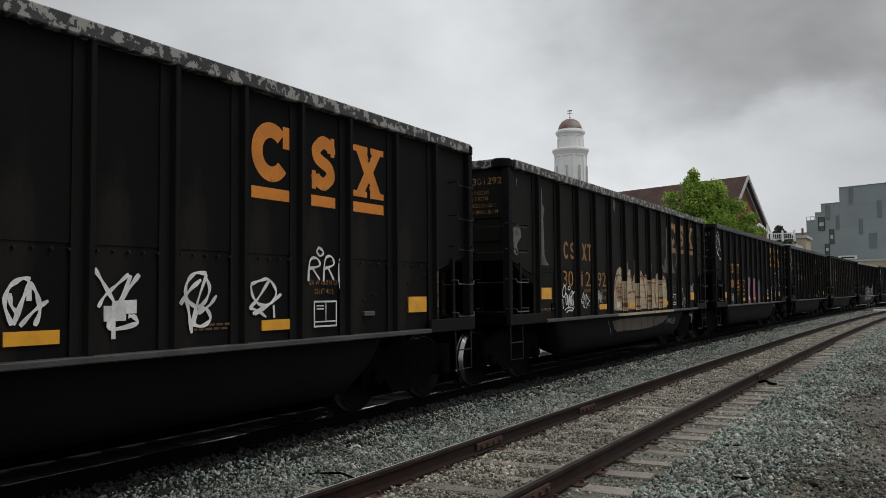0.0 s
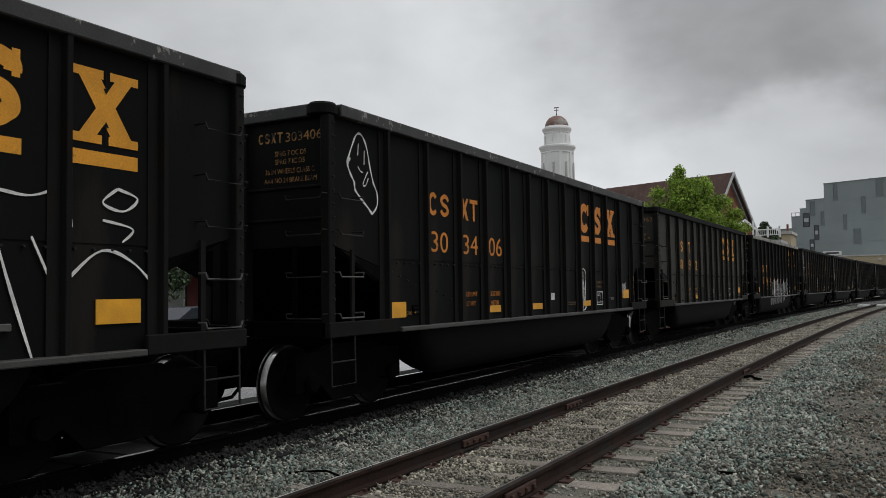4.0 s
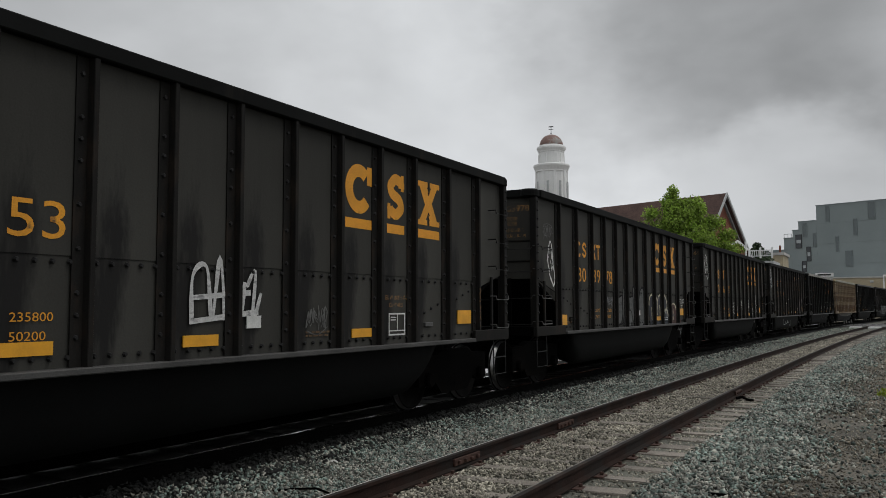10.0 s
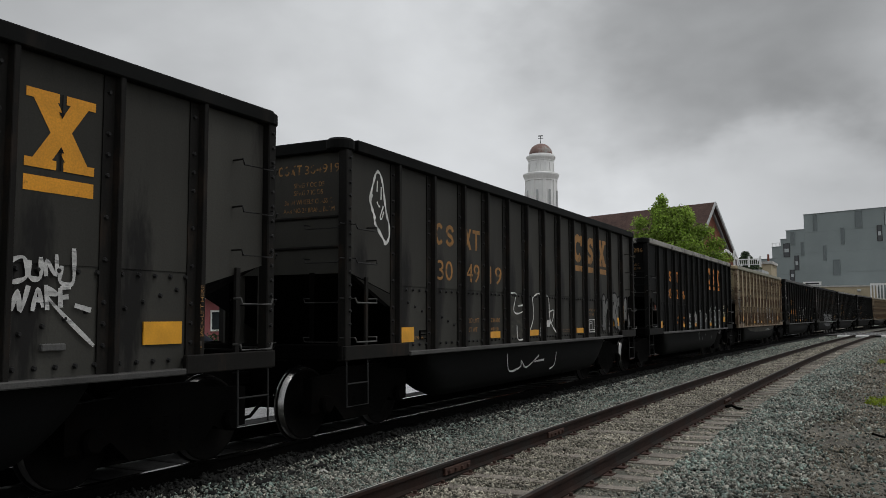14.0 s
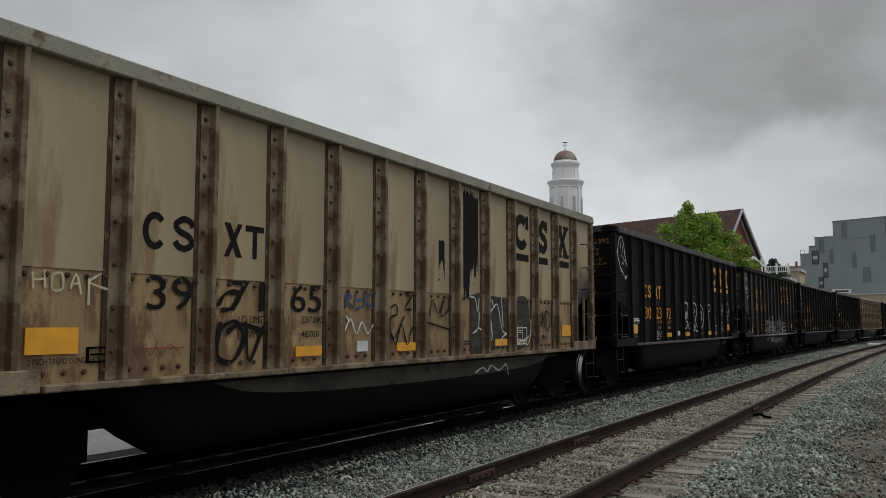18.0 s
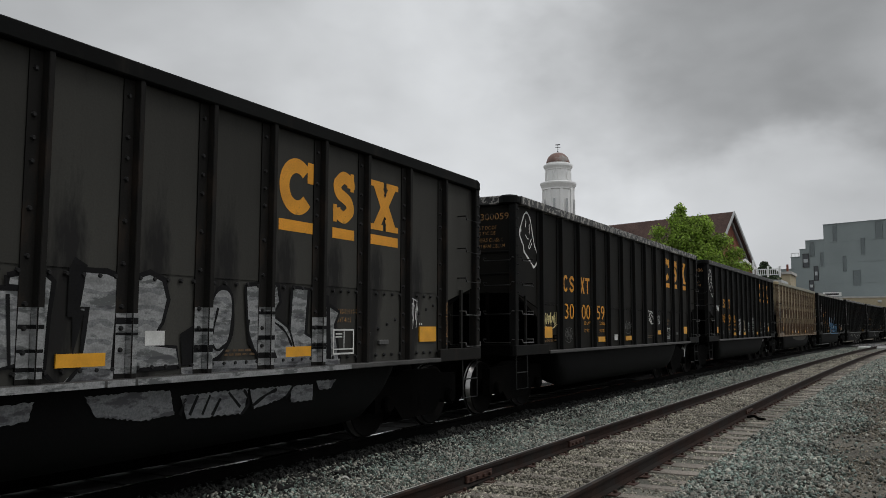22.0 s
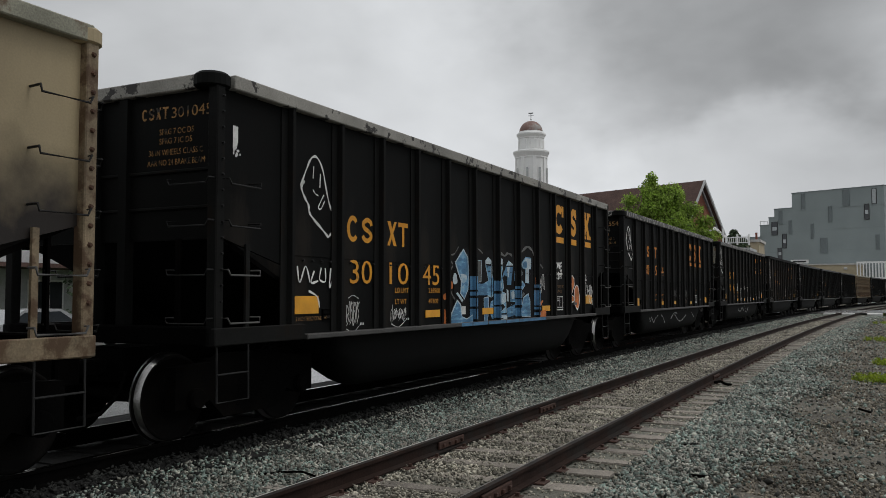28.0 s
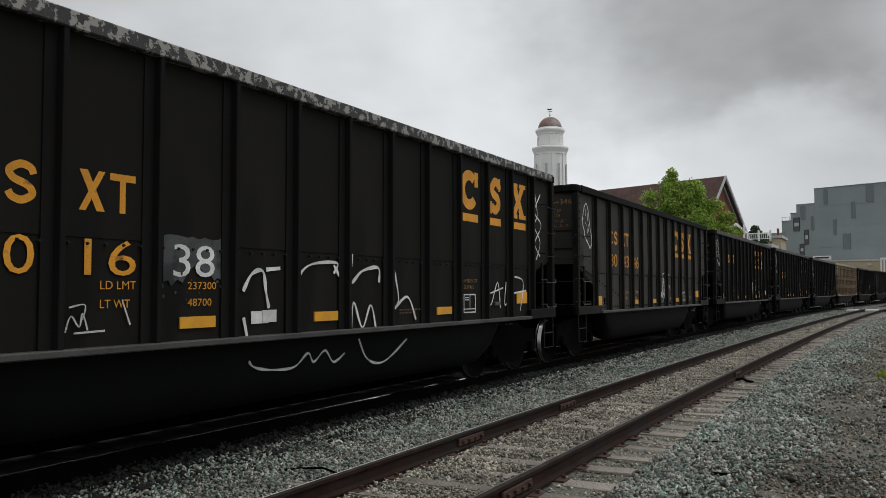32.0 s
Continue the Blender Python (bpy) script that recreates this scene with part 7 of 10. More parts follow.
shape(w, M_SILVER, [(6.79, 2.05), (7.11, 2.05), (7.27, 1.99), (7.22, 1.73), (7.06, 1.47), (6.89, 1.22), (6.73, 1.34), (6.63, 1.48), (6.67, 1.76)], M_RED, 0.035, False)
shape(w, M_SILVER, [(7.27, 1.92), (7.35, 2.05), (7.61, 2.11), (7.67, 2), (7.61, 1.69), (7.79, 1.46), (7.94, 1.18), (7.36, 1.18), (7.22, 1.4)], M_RED, 0.025, False)
shape(w, M_SILVER, [(7.84, 1.58), (7.91, 1.81), (8.06, 1.92), (8.25, 1.94), (8.29, 1.21), (8.02, 1.21), (7.87, 1.38)], M_INK, 0.03, False)
shape(w, M_SILVER, [(8.28, 2.02), (8.48, 2.04), (8.55, 1.82), (8.72, 2.07), (8.79, 1.85), (8.93, 1.82), (8.89, 1.49), (8.75, 1.18), (8.35, 1.19), (8.34, 1.53)], M_INK, 0.03, False)
shape(w, M_SILVER, [(8.98, 1.95), (9.2, 1.97), (9.25, 1.16), (8.93, 1.21), (8.89, 1.53)], M_INK, 0.03, False)
shape(w, M_SILVER, [(9.25, 2.03), (9.48, 2.01), (9.67, 1.7), (9.63, 1.48), (9.33, 1.44)], M_INK, 0.03, True)
shape(w, M_SILVER, [(9.33, 1.51), (9.67, 1.52), (9.71, 1.21), (9.33, 1.19)], M_INK, 0.03, False)
shape(w, M_SILVER, [(9.71, 2.07), (9.87, 2.13), (10.04, 2.02), (10, 1.7), (9.79, 1.68), (9.67, 1.88)], M_INK, 0.025, True)
shape(w, M_SILVER, [(9.77, 1.61), (10.04, 1.56), (9.97, 1.29), (9.77, 1.18)], M_INK, 0.03, False)
spray(w, M_INK, 0.03, [(8.35, 1.9), (8.38, 1.57)], [(8.5, 1.94), (8.52, 1.53), (8.67, 1.45)], [(8.79, 1.78), (8.75, 1.49), (8.67, 1.18)], [(8.93, 1.48), (9.11, 1.61), (9.22, 1.65)], [(9.25, 1.78), (9.4, 1.83), (9.52, 1.77), (9.44, 1.68), (9.29, 1.7)], [(7.67, 1.54), (7.82, 1.46), (7.94, 1.22)], [(6.11, 1.39), (6.22, 1.35), (6.28, 1.25)])
shape(w, M_INK, [(6.36, 1.44), (6.83, 1.43), (6.83, 1.32), (6.36, 1.32)], None, 0, False)
shape(w, M_INK, [(9.39, 1.42), (9.71, 1.43), (9.71, 1.3), (9.39, 1.29)], None, 0, False)
torn(w, [(5.25, 1.1), (5.81, 1.1), (5.79, 0.97), (5.73, 0.84), (5.53, 0.74), (5.36, 0.75), (5.26, 0.88)], 61, M_OVERSPRAY, X_TUB)
torn(w, [(5.81, 1.1), (6.41, 1.1), (6.39, 0.96), (6.27, 0.83), (6.05, 0.76), (5.89, 0.78), (5.83, 0.9)], 62, M_OVERSPRAY, X_TUB)
torn(w, [(6.44, 1.1), (6.94, 1.1), (6.87, 0.9), (6.63, 0.77), (6.37, 0.75), (6.45, 0.93)], 63, M_OVERSPRAY, X_TUB)
torn(w, [(7, 1.09), (7.51, 1.1), (7.43, 0.94), (7.24, 0.8), (6.88, 0.78), (7.03, 0.92)], 64, M_OVERSPRAY, X_TUB)
torn(w, [(7.54, 1.1), (8.01, 1.1), (7.91, 0.91), (7.69, 0.78), (7.36, 0.81), (7.54, 0.93)], 65, M_OVERSPRAY, X_TUB)
torn(w, [(8.07, 1.1), (8.82, 1.09), (8.76, 0.9), (8.54, 0.81), (8.26, 0.82), (8.11, 0.96)], 66, M_OVERSPRAY, X_TUB)
torn(w, [(8.96, 1.08), (9.27, 1.09), (9.23, 0.81), (9.1, 0.92)], 67, M_OVERSPRAY, X_TUB)
torn(w, [(9.32, 1.09), (9.8, 1.09), (9.7, 0.94), (9.42, 0.89)], 68, M_OVERSPRAY, X_TUB)

w = cars[6]
doodle(w, 0.3, 1.01, 2.68, 3.67, 0.038)
scrawl(w, 7.9, 8.3, 1.45, 1.7, 22, M_DULLGREY, 0.015, 5); scrawl(w, 2.3, 2.9, 1.30, 1.55, 23, M_DULLGREY, 0.014, 5)
spray(w, M_SILVER, 0.055, [(6.14, 1.57), (6.15, 2.01), (6.33, 2.09), (6.41, 1.57), (6.51, 2.2), (6.59, 1.57)], [(6.62, 2.02), (6.75, 2.1), (6.8, 1.57), (6.87, 1.96)], [(6.9, 1.91), (7.03, 2.08), (6.99, 1.54), (7.12, 1.85)], [(6.11, 1.56), (7.08, 1.65)], [(6.12, 1.79), (6.96, 1.85)])

w = cars[7]
doodle(w, 0.62, 1.01, 2.1, 3, 0.04); scrawl(w, 0.40, 0.9, 3.05, 3.30, 25, M_DULLGREY, 0.014, 4)
shape(w, M_GREYFILL, [(5.05, 1.9), (5.53, 1.99), (5.58, 1.52), (5.46, 1.29), (5.08, 1.23)], M_INK, 0.06, False)
shape(w, M_GREYFILL, [(5.58, 1.52), (5.58, 1.94), (5.7, 2.24), (5.9, 2.28), (6.07, 2.13), (6.15, 1.76), (5.99, 1.45), (5.86, 1.22), (5.68, 1.22)], M_INK, 0.06, True)
shape(w, M_GREYFILL, [(6.14, 1.95), (6.63, 1.99), (6.63, 1.5), (6.38, 1.19), (6.18, 1.57)], M_INK, 0.06, False)
shape(w, M_GREYFILL, [(5.94, 1.51), (6.18, 1.63), (6.38, 1.5), (6.33, 1.25), (5.99, 1.21)], M_INK, 0.05, True)
shape(w, M_GREYFILL, [(6.45, 2.18), (6.73, 2.29), (7.03, 2.24), (7.07, 1.49), (6.8, 1.23), (6.58, 1.5)], M_INK, 0.06, True)
shape(w, M_GREYFILL, [(7.04, 1.9), (7.13, 2.1), (7.36, 2.22), (7.55, 2.05), (7.62, 1.48), (7.37, 1.21), (7.08, 1.22)], M_INK, 0.06, True)
shape(w, M_GREYFILL, [(7.68, 1.76), (7.94, 1.91), (7.87, 1.33), (7.62, 1.19)], M_INK, 0.05, False)
shape(w, M_NIGHT, [(8.03, 1.73), (8.14, 2), (8.43, 2.01), (8.51, 1.93), (8.68, 2), (8.91, 1.94), (9.15, 2.04), (9.41, 1.96), (9.68, 2.03), (9.95, 1.91), (9.98, 1.62), (10.2, 1.26), (10.03, 1.19), (8.17, 1.22), (8.06, 1.36)], None, 0, False)
spray(w, M_IVORY, 0.06, [(8.01, 1.74), (8.06, 1.9), (8.19, 2.02), (8.34, 2.03), (8.43, 1.93), (8.5, 1.76), (8.52, 1.63)], [(8.52, 1.91), (8.61, 1.99), (8.77, 1.99), (8.91, 1.86), (8.94, 1.68), (8.92, 1.47)], [(8.94, 1.87), (9.04, 2), (9.22, 2.04), (9.37, 1.98), (9.41, 1.84)], [(9.47, 1.95), (9.66, 2.04), (9.84, 1.97), (9.98, 1.79), (9.95, 1.63)], [(9.47, 1.51), (9.69, 1.6), (9.94, 1.61), (10.11, 1.47), (10.23, 1.26)], [(8.27, 1.7), (8.3, 1.35)], [(8.67, 1.71), (8.68, 1.49)], [(9.13, 1.76), (9.18, 1.44)], [(9.63, 1.9), (9.64, 1.71)])
shape(w, M_WINE, [(10.46, 1.18), (10.49, 1.7), (10.66, 1.8), (10.91, 1.79), (11.07, 1.64), (11.39, 1.69), (11.57, 1.46), (11.74, 1.18)], None, 0, False)
spray(w, M_IVORY, 0.05, [(10.42, 1.61), (10.51, 1.73), (10.71, 1.8), (10.91, 1.78), (11.03, 1.72)], [(11.03, 1.72), (11.17, 1.54), (11.23, 1.27)], [(11.07, 1.77), (11.23, 1.6), (11.51, 1.53), (11.62, 1.49), (11.51, 1.74)], [(10.74, 1.64), (10.75, 1.26)])
spray(w, M_WHITE, 0.022, [(11.58, 1.94), (11.56, 1.8)], [(11.58, 1.94), (11.74, 1.92)], [(11.59, 1.87), (11.7, 1.87)], [(11.76, 1.79), (11.8, 1.96), (11.86, 1.81)], [(11.96, 1.95), (11.91, 1.88), (11.98, 1.82)], [(12.03, 1.96), (12.03, 1.81)], [(12.13, 1.94), (12.03, 1.88), (12.17, 1.81)], [(11.74, 1.74), (11.98, 1.76)], [(11.8, 1.72), (11.84, 1.63)])
scrawl(w, 4.2, 4.75, 1.72, 1.95, 28, M_SILVERDIM, 0.014, 6)

w = cars[8]
doodle(w, 0.43, 1.01, 2.69, 3.56, 0.038)
spray(w, M_SILVER, 0.034, [(6.76, 1.92), (6.78, 1.75), (6.83, 1.6)], [(6.89, 1.93), (6.88, 1.72)], [(6.77, 1.8), (6.89, 1.85)], [(6.94, 1.91), (6.96, 1.77), (7.02, 1.74), (7.07, 1.78), (7.06, 1.94)], [(7.19, 1.94), (7.11, 1.88), (7.2, 1.8), (7.1, 1.74)], [(7.24, 1.94), (7.23, 1.73)], [(7.34, 1.92), (7.24, 1.83), (7.34, 1.73)], [(7.47, 1.96), (7.37, 1.94), (7.38, 1.74), (7.48, 1.74)], [(7.37, 1.83), (7.46, 1.84)], [(7.44, 1.99), (7.52, 1.89), (7.5, 1.62), (7.34, 1.7)])
shape(w, M_WHITE, [(6.94, 1.64), (7.19, 1.64), (7.2, 1.53), (6.95, 1.52)], None, 0, False)
spray(w, M_SILVER, 0.028, [(8.59, 2.03), (8.61, 1.67)], [(8.7, 1.91), (8.66, 1.7), (8.75, 1.67), (8.79, 1.91), (8.83, 2.01), (8.97, 2.01)], [(8.88, 1.95), (8.87, 1.67)], [(9, 1.95), (8.98, 1.67)], [(8.93, 2.04), (9.07, 1.92), (9.14, 1.76), (9.05, 1.67), (9.06, 1.48)], [(8.59, 1.66), (9.13, 1.67)])
spray(w, M_SILVER, 0.04, [(10.29, 2.11), (10.43, 2.16), (10.46, 2.01), (10.34, 1.96)], [(10.48, 2.14), (10.49, 2.01), (10.58, 2.01), (10.58, 2.17)], [(10.63, 2.02), (10.63, 2.15), (10.72, 2.03), (10.72, 2.2)], [(10.88, 2.26), (10.88, 1.98), (10.76, 1.98), (10.77, 2.11)], [(10.3, 1.94), (10.33, 1.74), (10.39, 1.9), (10.42, 1.74), (10.48, 1.94)], [(10.52, 1.74), (10.56, 1.92), (10.61, 1.77)], [(10.53, 1.83), (10.61, 1.83)], [(10.63, 1.95), (10.65, 1.75)], [(10.63, 1.93), (10.74, 1.88), (10.66, 1.84), (11.1, 1.45)], [(10.76, 1.93), (10.77, 1.77)], [(10.76, 1.93), (10.86, 1.94)], [(10.76, 1.85), (10.84, 1.86)], [(10.9, 1.79), (11.06, 1.75)])
spray(w, M_SILVER, 0.012, [(5.91, 1.64), (5.99, 1.77), (6.07, 1.63), (6.14, 1.75), (6.2, 1.62), (6.26, 1.75), (6.32, 1.63), (6.39, 1.73)], [(5.93, 1.58), (6.34, 1.59)], [(5.98, 1.54), (6.37, 1.55)], [(6, 1.5), (6.32, 1.5)], [(6.04, 1.77), (6.01, 1.8), (6.04, 1.82), (6.07, 1.79), (6.04, 1.77)])
spray(w, M_WHITE, 0.03, [(5.35, 1.89), (5.2, 1.87), (5.09, 1.82), (5.09, 1.69), (5.15, 1.61), (5.29, 1.56), (5.6, 1.6)], [(5.15, 1.78), (5.28, 1.67), (5.26, 1.52)], [(5.25, 1.82), (5.33, 1.62), (5.43, 1.48)], [(5.42, 1.92), (5.44, 1.79), (5.34, 1.68), (5.48, 1.65)], [(5.51, 1.87), (5.4, 1.72), (5.59, 1.73), (5.87, 1.77), (5.65, 1.88), (5.61, 1.9)], [(5.63, 1.87), (5.62, 1.72), (5.77, 1.58), (5.77, 1.51)], [(5.6, 1.58), (5.57, 1.49), (5.69, 1.42), (5.54, 1.48), (5.34, 1.48), (5.24, 1.45), (5.27, 1.41)], [(5.42, 1.58), (5.26, 1.49)], [(5.33, 1.97), (5.34, 1.95)])
spray(w, M_WHITE, 0.03, [(6.13, 1.81), (6.13, 1.78)])
spray(w, M_DULLGREY, 0.014, [(6, 1.53), (6.44, 1.53)], [(6.04, 1.48), (6.44, 1.49)], [(6.09, 1.44), (6.4, 1.45)], [(5.99, 1.61), (6.44, 1.63)], [(6.04, 1.74), (6.04, 1.58)], [(6.14, 1.68), (6.13, 1.58)], [(6.23, 1.72), (6.22, 1.57)], [(6.35, 1.71), (6.4, 1.61)])
spray(w, M_SILVER, 0.012, [(2.27, 1.61), (2.26, 1.55), (2.27, 1.51), (2.32, 1.51), (2.33, 1.57), (2.3, 1.61), (2.27, 1.61)], [(2.29, 1.59), (2.29, 1.53)], [(2.27, 1.51), (2.26, 1.41)], [(2.32, 1.51), (2.32, 1.41)], [(2.26, 1.41), (2.25, 1.4)], [(2.32, 1.41), (2.34, 1.39)], [(2.24, 1.45), (2.26, 1.47)], [(2.35, 1.46), (2.32, 1.48)], [(2.37, 1.42), (2.41, 1.41), (2.44, 1.44), (2.47, 1.4), (2.52, 1.42), (2.56, 1.4), (2.62, 1.43)])
shape(w, M_INK, [(1.21, 1.3), (1.70, 1.3), (1.69, 1.52), (1.21, 1.52)], None, 0, False)

w = cars[9]
doodle(w, 0.51, 1.01, 2.66, 3.64, 0.045)
shape(w, M_OLIVE, [(5.12, 2.1), (5.95, 1.86), (5.95, 1.29), (5.13, 1.2)], None, 0, False)
spray(w, M_WHITE, 0.03, [(5.11, 2.11), (5.39, 2.11), (5.35, 1.99), (5.28, 1.8), (5.49, 1.74), (5.95, 1.84)], [(5.49, 1.88), (5.95, 1.92)], [(5.11, 1.99), (5.07, 1.2)], [(5.98, 1.84), (5.95, 1.37), (5.49, 1.26), (5.42, 1.53)], [(6.19, 2.05), (6.61, 2.09), (6.57, 1.31)], [(6.19, 2.05), (6.24, 1.68), (6.03, 1.4)], [(6.83, 2.13), (7.06, 2.03), (7.15, 1.59), (7.63, 1.28)], [(7.06, 1.77), (7.35, 1.81), (7.25, 1.59), (7.11, 1.55)])
spray(w, M_SILVER, 0.035, [(5.25, 1.01), (5.32, 0.7), (5.83, 0.74), (5.91, 0.85), (6.14, 0.72), (6.81, 0.92)], [(6.55, 0.81), (7.08, 0.82)], [(7.36, 0.62), (7.65, 0.69), (7.8, 0.95)], x=X_TUB)
piece(w, "short", 10.7, 13.0, 1.25, 2.3, 4, M_DULLGREY, M_INK, 14, over_ribs=False, sill=False)

w = cars[10]
shape(w, M_GREYDARK, [(7.11, 1.84), (7.58, 1.81), (7.9, 1.78), (8.36, 1.74), (8.75, 1.82), (9.25, 2.02), (9.8, 1.89), (10.1, 1.83), (11.03, 1.91), (11.26, 1.17), (9.49, 1.2), (8.14, 1.21), (7.14, 1.23)], None, 0, False)
spray(w, M_WHITE, 0.028, [(7.11, 1.84), (7.27, 1.87), (7.23, 1.22)], [(7.61, 1.78), (7.9, 1.76), (7.82, 1.64), (7.89, 1.36), (7.7, 1.37), (7.64, 1.42), (7.7, 1.49)], [(7.91, 1.78), (8.33, 1.71), (8.16, 1.47), (8.05, 1.57)], [(8.55, 1.69), (8.75, 1.79), (9.05, 1.93), (9.27, 2.05), (9.24, 1.77), (9.4, 1.74), (9.07, 1.47), (8.62, 1.48)], [(9.51, 1.68), (9.8, 1.89), (10.06, 1.82)], [(9.49, 1.68), (9.49, 1.23)], [(9.52, 1.65), (9.97, 1.65), (9.98, 1.32), (9.48, 1.35)], [(10.19, 1.86), (11.03, 1.89), (10.68, 1.39), (10.43, 1.52)], [(10.34, 1.56), (10.72, 1.54)], [(10.68, 1.39), (10.88, 1.21)])
spray(w, M_WHITE, 0.028, [(8.55, 1.69), (8.53, 1.48)], [(10.1, 1.8), (10.16, 1.26)])
shape(w, M_WHITE, [(7.88, 1.98), (7.94, 1.94), (7.9, 1.86), (7.83, 1.93)], None, 0, True)
shape(w, M_WHITE, [(8.66, 2.1), (8.74, 2.04), (8.69, 1.94), (8.6, 1.95), (8.59, 2.04)], None, 0, True)
shape(w, M_WHITE, [(10.04, 2.07), (10.1, 2.03), (10.06, 1.95), (10, 1.99)], None, 0, True)
spray(w, M_IVORY, 0.032, [(11.42, 1.84), (11.37, 1.57), (11.6, 1.6), (11.5, 1.71), (11.6, 1.81), (11.42, 1.84)], [(11.72, 1.81), (11.66, 1.6), (11.84, 1.6), (11.84, 1.81), (11.72, 1.81)], [(11.9, 1.6), (11.9, 1.81), (12.03, 1.6), (12.05, 1.82)], [(12.11, 1.85), (12.12, 1.61), (12.33, 1.65)], [(11.5, 2.05), (11.71, 2.09), (11.96, 2.07), (11.84, 1.99), (11.54, 2), (11.5, 2.05)])
spray(w, M_WHITE, 0.026, [(5, 1.58), (5.04, 1.75), (5.12, 1.57)], [(5.1, 1.69), (5.22, 1.63), (5.3, 1.83), (5.17, 1.86), (5.12, 1.77)], [(5.26, 1.77), (5.3, 1.54), (5.42, 1.8), (5.45, 1.57), (5.55, 1.74), (5.51, 1.51)], [(5.02, 1.46), (5.14, 1.52), (5.3, 1.48), (5.6, 1.39)], [(5.26, 1.46), (5.31, 1.28), (5.41, 1.39), (5.34, 1.48)], [(5.47, 1.48), (5.46, 1.33), (5.56, 1.3)], [(5.94, 1.84), (6.01, 1.74), (5.97, 1.56), (6.11, 1.68)], [(6.11, 1.68), (6.21, 1.81), (6.16, 1.49)], [(6.21, 1.65), (6.36, 1.84), (6.31, 1.49)], [(6.41, 1.81), (6.39, 1.49), (6.57, 1.74), (6.52, 1.42)])
spray(w, M_WHITE, 0.026, [(5.97, 1.5), (6.52, 1.45)])
spray(w, M_SILVER, 0.014, [(3.23, 1.36), (3.25, 1.47), (3.33, 1.38), (3.39, 1.45), (3.44, 1.35), (3.6, 1.37)], [(3.25, 1.54), (3.3, 1.58), (3.33, 1.53), (3.28, 1.51), (3.25, 1.54)])
spray(w, M_SILVERDIM, 0.03, [(7.22, 1.09), (7.4, 1.01), (7.57, 0.8)], [(7.54, 1.11), (7.58, 0.79)], [(8.49, 0.91), (8.68, 1.02)], [(9.7, 0.79), (9.77, 0.91)], [(7.97, 0.93), (8.05, 0.81)], x=X_TUB)
peel(w, 5.0, 6.2, 1.21, 1.38, 69, M_TEALDIM)

w = cars[11]
peel(w, 8.30, 8.62, 1.2, 3.79, 74, M_INK); peel(w, 8.62, 8.80, 2.4, 3.7, 79, M_INK); peel(w, 7.55, 7.72, 2.3, 2.9, 80, M_INK)
tint = bmesh.new(); flat(tint, 1.4015, smooth_line([(3.3, 1.1), (3.9, 0.97), (5.2, 0.90), (7.5, 0.87), (10.0, 0.89), (11.4, 0.96), (12.0, 1.1)], 5)); part("overspray", tint, M_TUBTAN, w)
spray(w, M_IVORY, 0.02, [(1.28, 2.08), (1.29, 1.95)], [(1.38, 2.1), (1.39, 1.96)], [(1.29, 2.02), (1.39, 2.03)], [(1.45, 2.07), (1.45, 1.95), (1.54, 1.96), (1.53, 2.08), (1.45, 2.07)], [(1.61, 1.96), (1.66, 2.08), (1.71, 1.92)], [(1.64, 2), (1.69, 2.01)], [(1.78, 2.09), (1.78, 1.83)], [(1.99, 1.96), (1.79, 2.02), (1.9, 2.1)])
spray(w, M_REDBROWN, 0.012, [(2.27, 1.52), (2.3, 1.4), (2.36, 1.5), (2.43, 1.4), (2.49, 1.48), (2.55, 1.4), (2.65, 1.49), (2.78, 1.39)], [(2.25, 1.46), (2.81, 1.46)])
spray(w, M_INK, 0.05, [(3.23, 1.86), (3.34, 1.98), (3.54, 1.98), (3.42, 1.84), (3.27, 1.81)], [(3.27, 1.7), (3.24, 1.37), (3.44, 1.31), (3.59, 1.53), (3.46, 1.7), (3.27, 1.64)], [(3.62, 1.7), (3.68, 1.3), (3.92, 1.7), (3.93, 1.29), (4.05, 1.76)], [(3.35, 1.59), (3.58, 1.67), (4.14, 1.52)])
spray(w, M_DEEPBLUE, 0.032, [(5.32, 2.04), (5.32, 1.87)], [(5.32, 2.04), (5.43, 2.01), (5.34, 1.96), (5.47, 1.87)], [(5.52, 2.05), (5.5, 1.87), (5.64, 1.89)], [(5.52, 1.96), (5.64, 1.98)], [(5.7, 2.07), (5.7, 1.88)], [(5.89, 2.07), (5.72, 1.97), (5.91, 1.86)])
spray(w, M_WHITE, 0.02, [(5.3, 1.6), (5.41, 1.74), (5.53, 1.56), (5.65, 1.7), (5.77, 1.56), (5.89, 1.67)], [(5.32, 1.77), (5.39, 1.71)])
spray(w, M_INK, 0.028, [(6.3, 1.89), (6.41, 1.93), (6.45, 1.81), (6.28, 1.74), (6.35, 1.48), (6.62, 1.78)], [(6.62, 2.08), (6.83, 2.09), (6.65, 1.89), (6.8, 1.87)], [(6.91, 2.01), (6.91, 1.86)], [(6.31, 1.56), (6.41, 1.41), (6.55, 1.67), (6.69, 1.4), (6.83, 1.63), (6.98, 1.55)], [(7.29, 1.78), (7.36, 2.02), (7.52, 1.83), (7.69, 2.03), (7.6, 1.79), (7.86, 1.91), (7.77, 2.08)], [(7.21, 1.7), (7.94, 1.58)])
shape(w, M_OLIVE, [(8.53, 2.11), (9, 2.11), (9.07, 1.28), (8.56, 1.21)], None, 0, True)
shape(w, M_OLIVE, [(9.15, 2.13), (9.86, 2.11), (9.87, 1.31), (9.15, 1.27)], None, 0, False)
shape(w, M_OLIVE, [(10.13, 2.12), (10.67, 2.12), (10.8, 1.5), (10.67, 1.32), (10.16, 1.29)], None, 0, True)
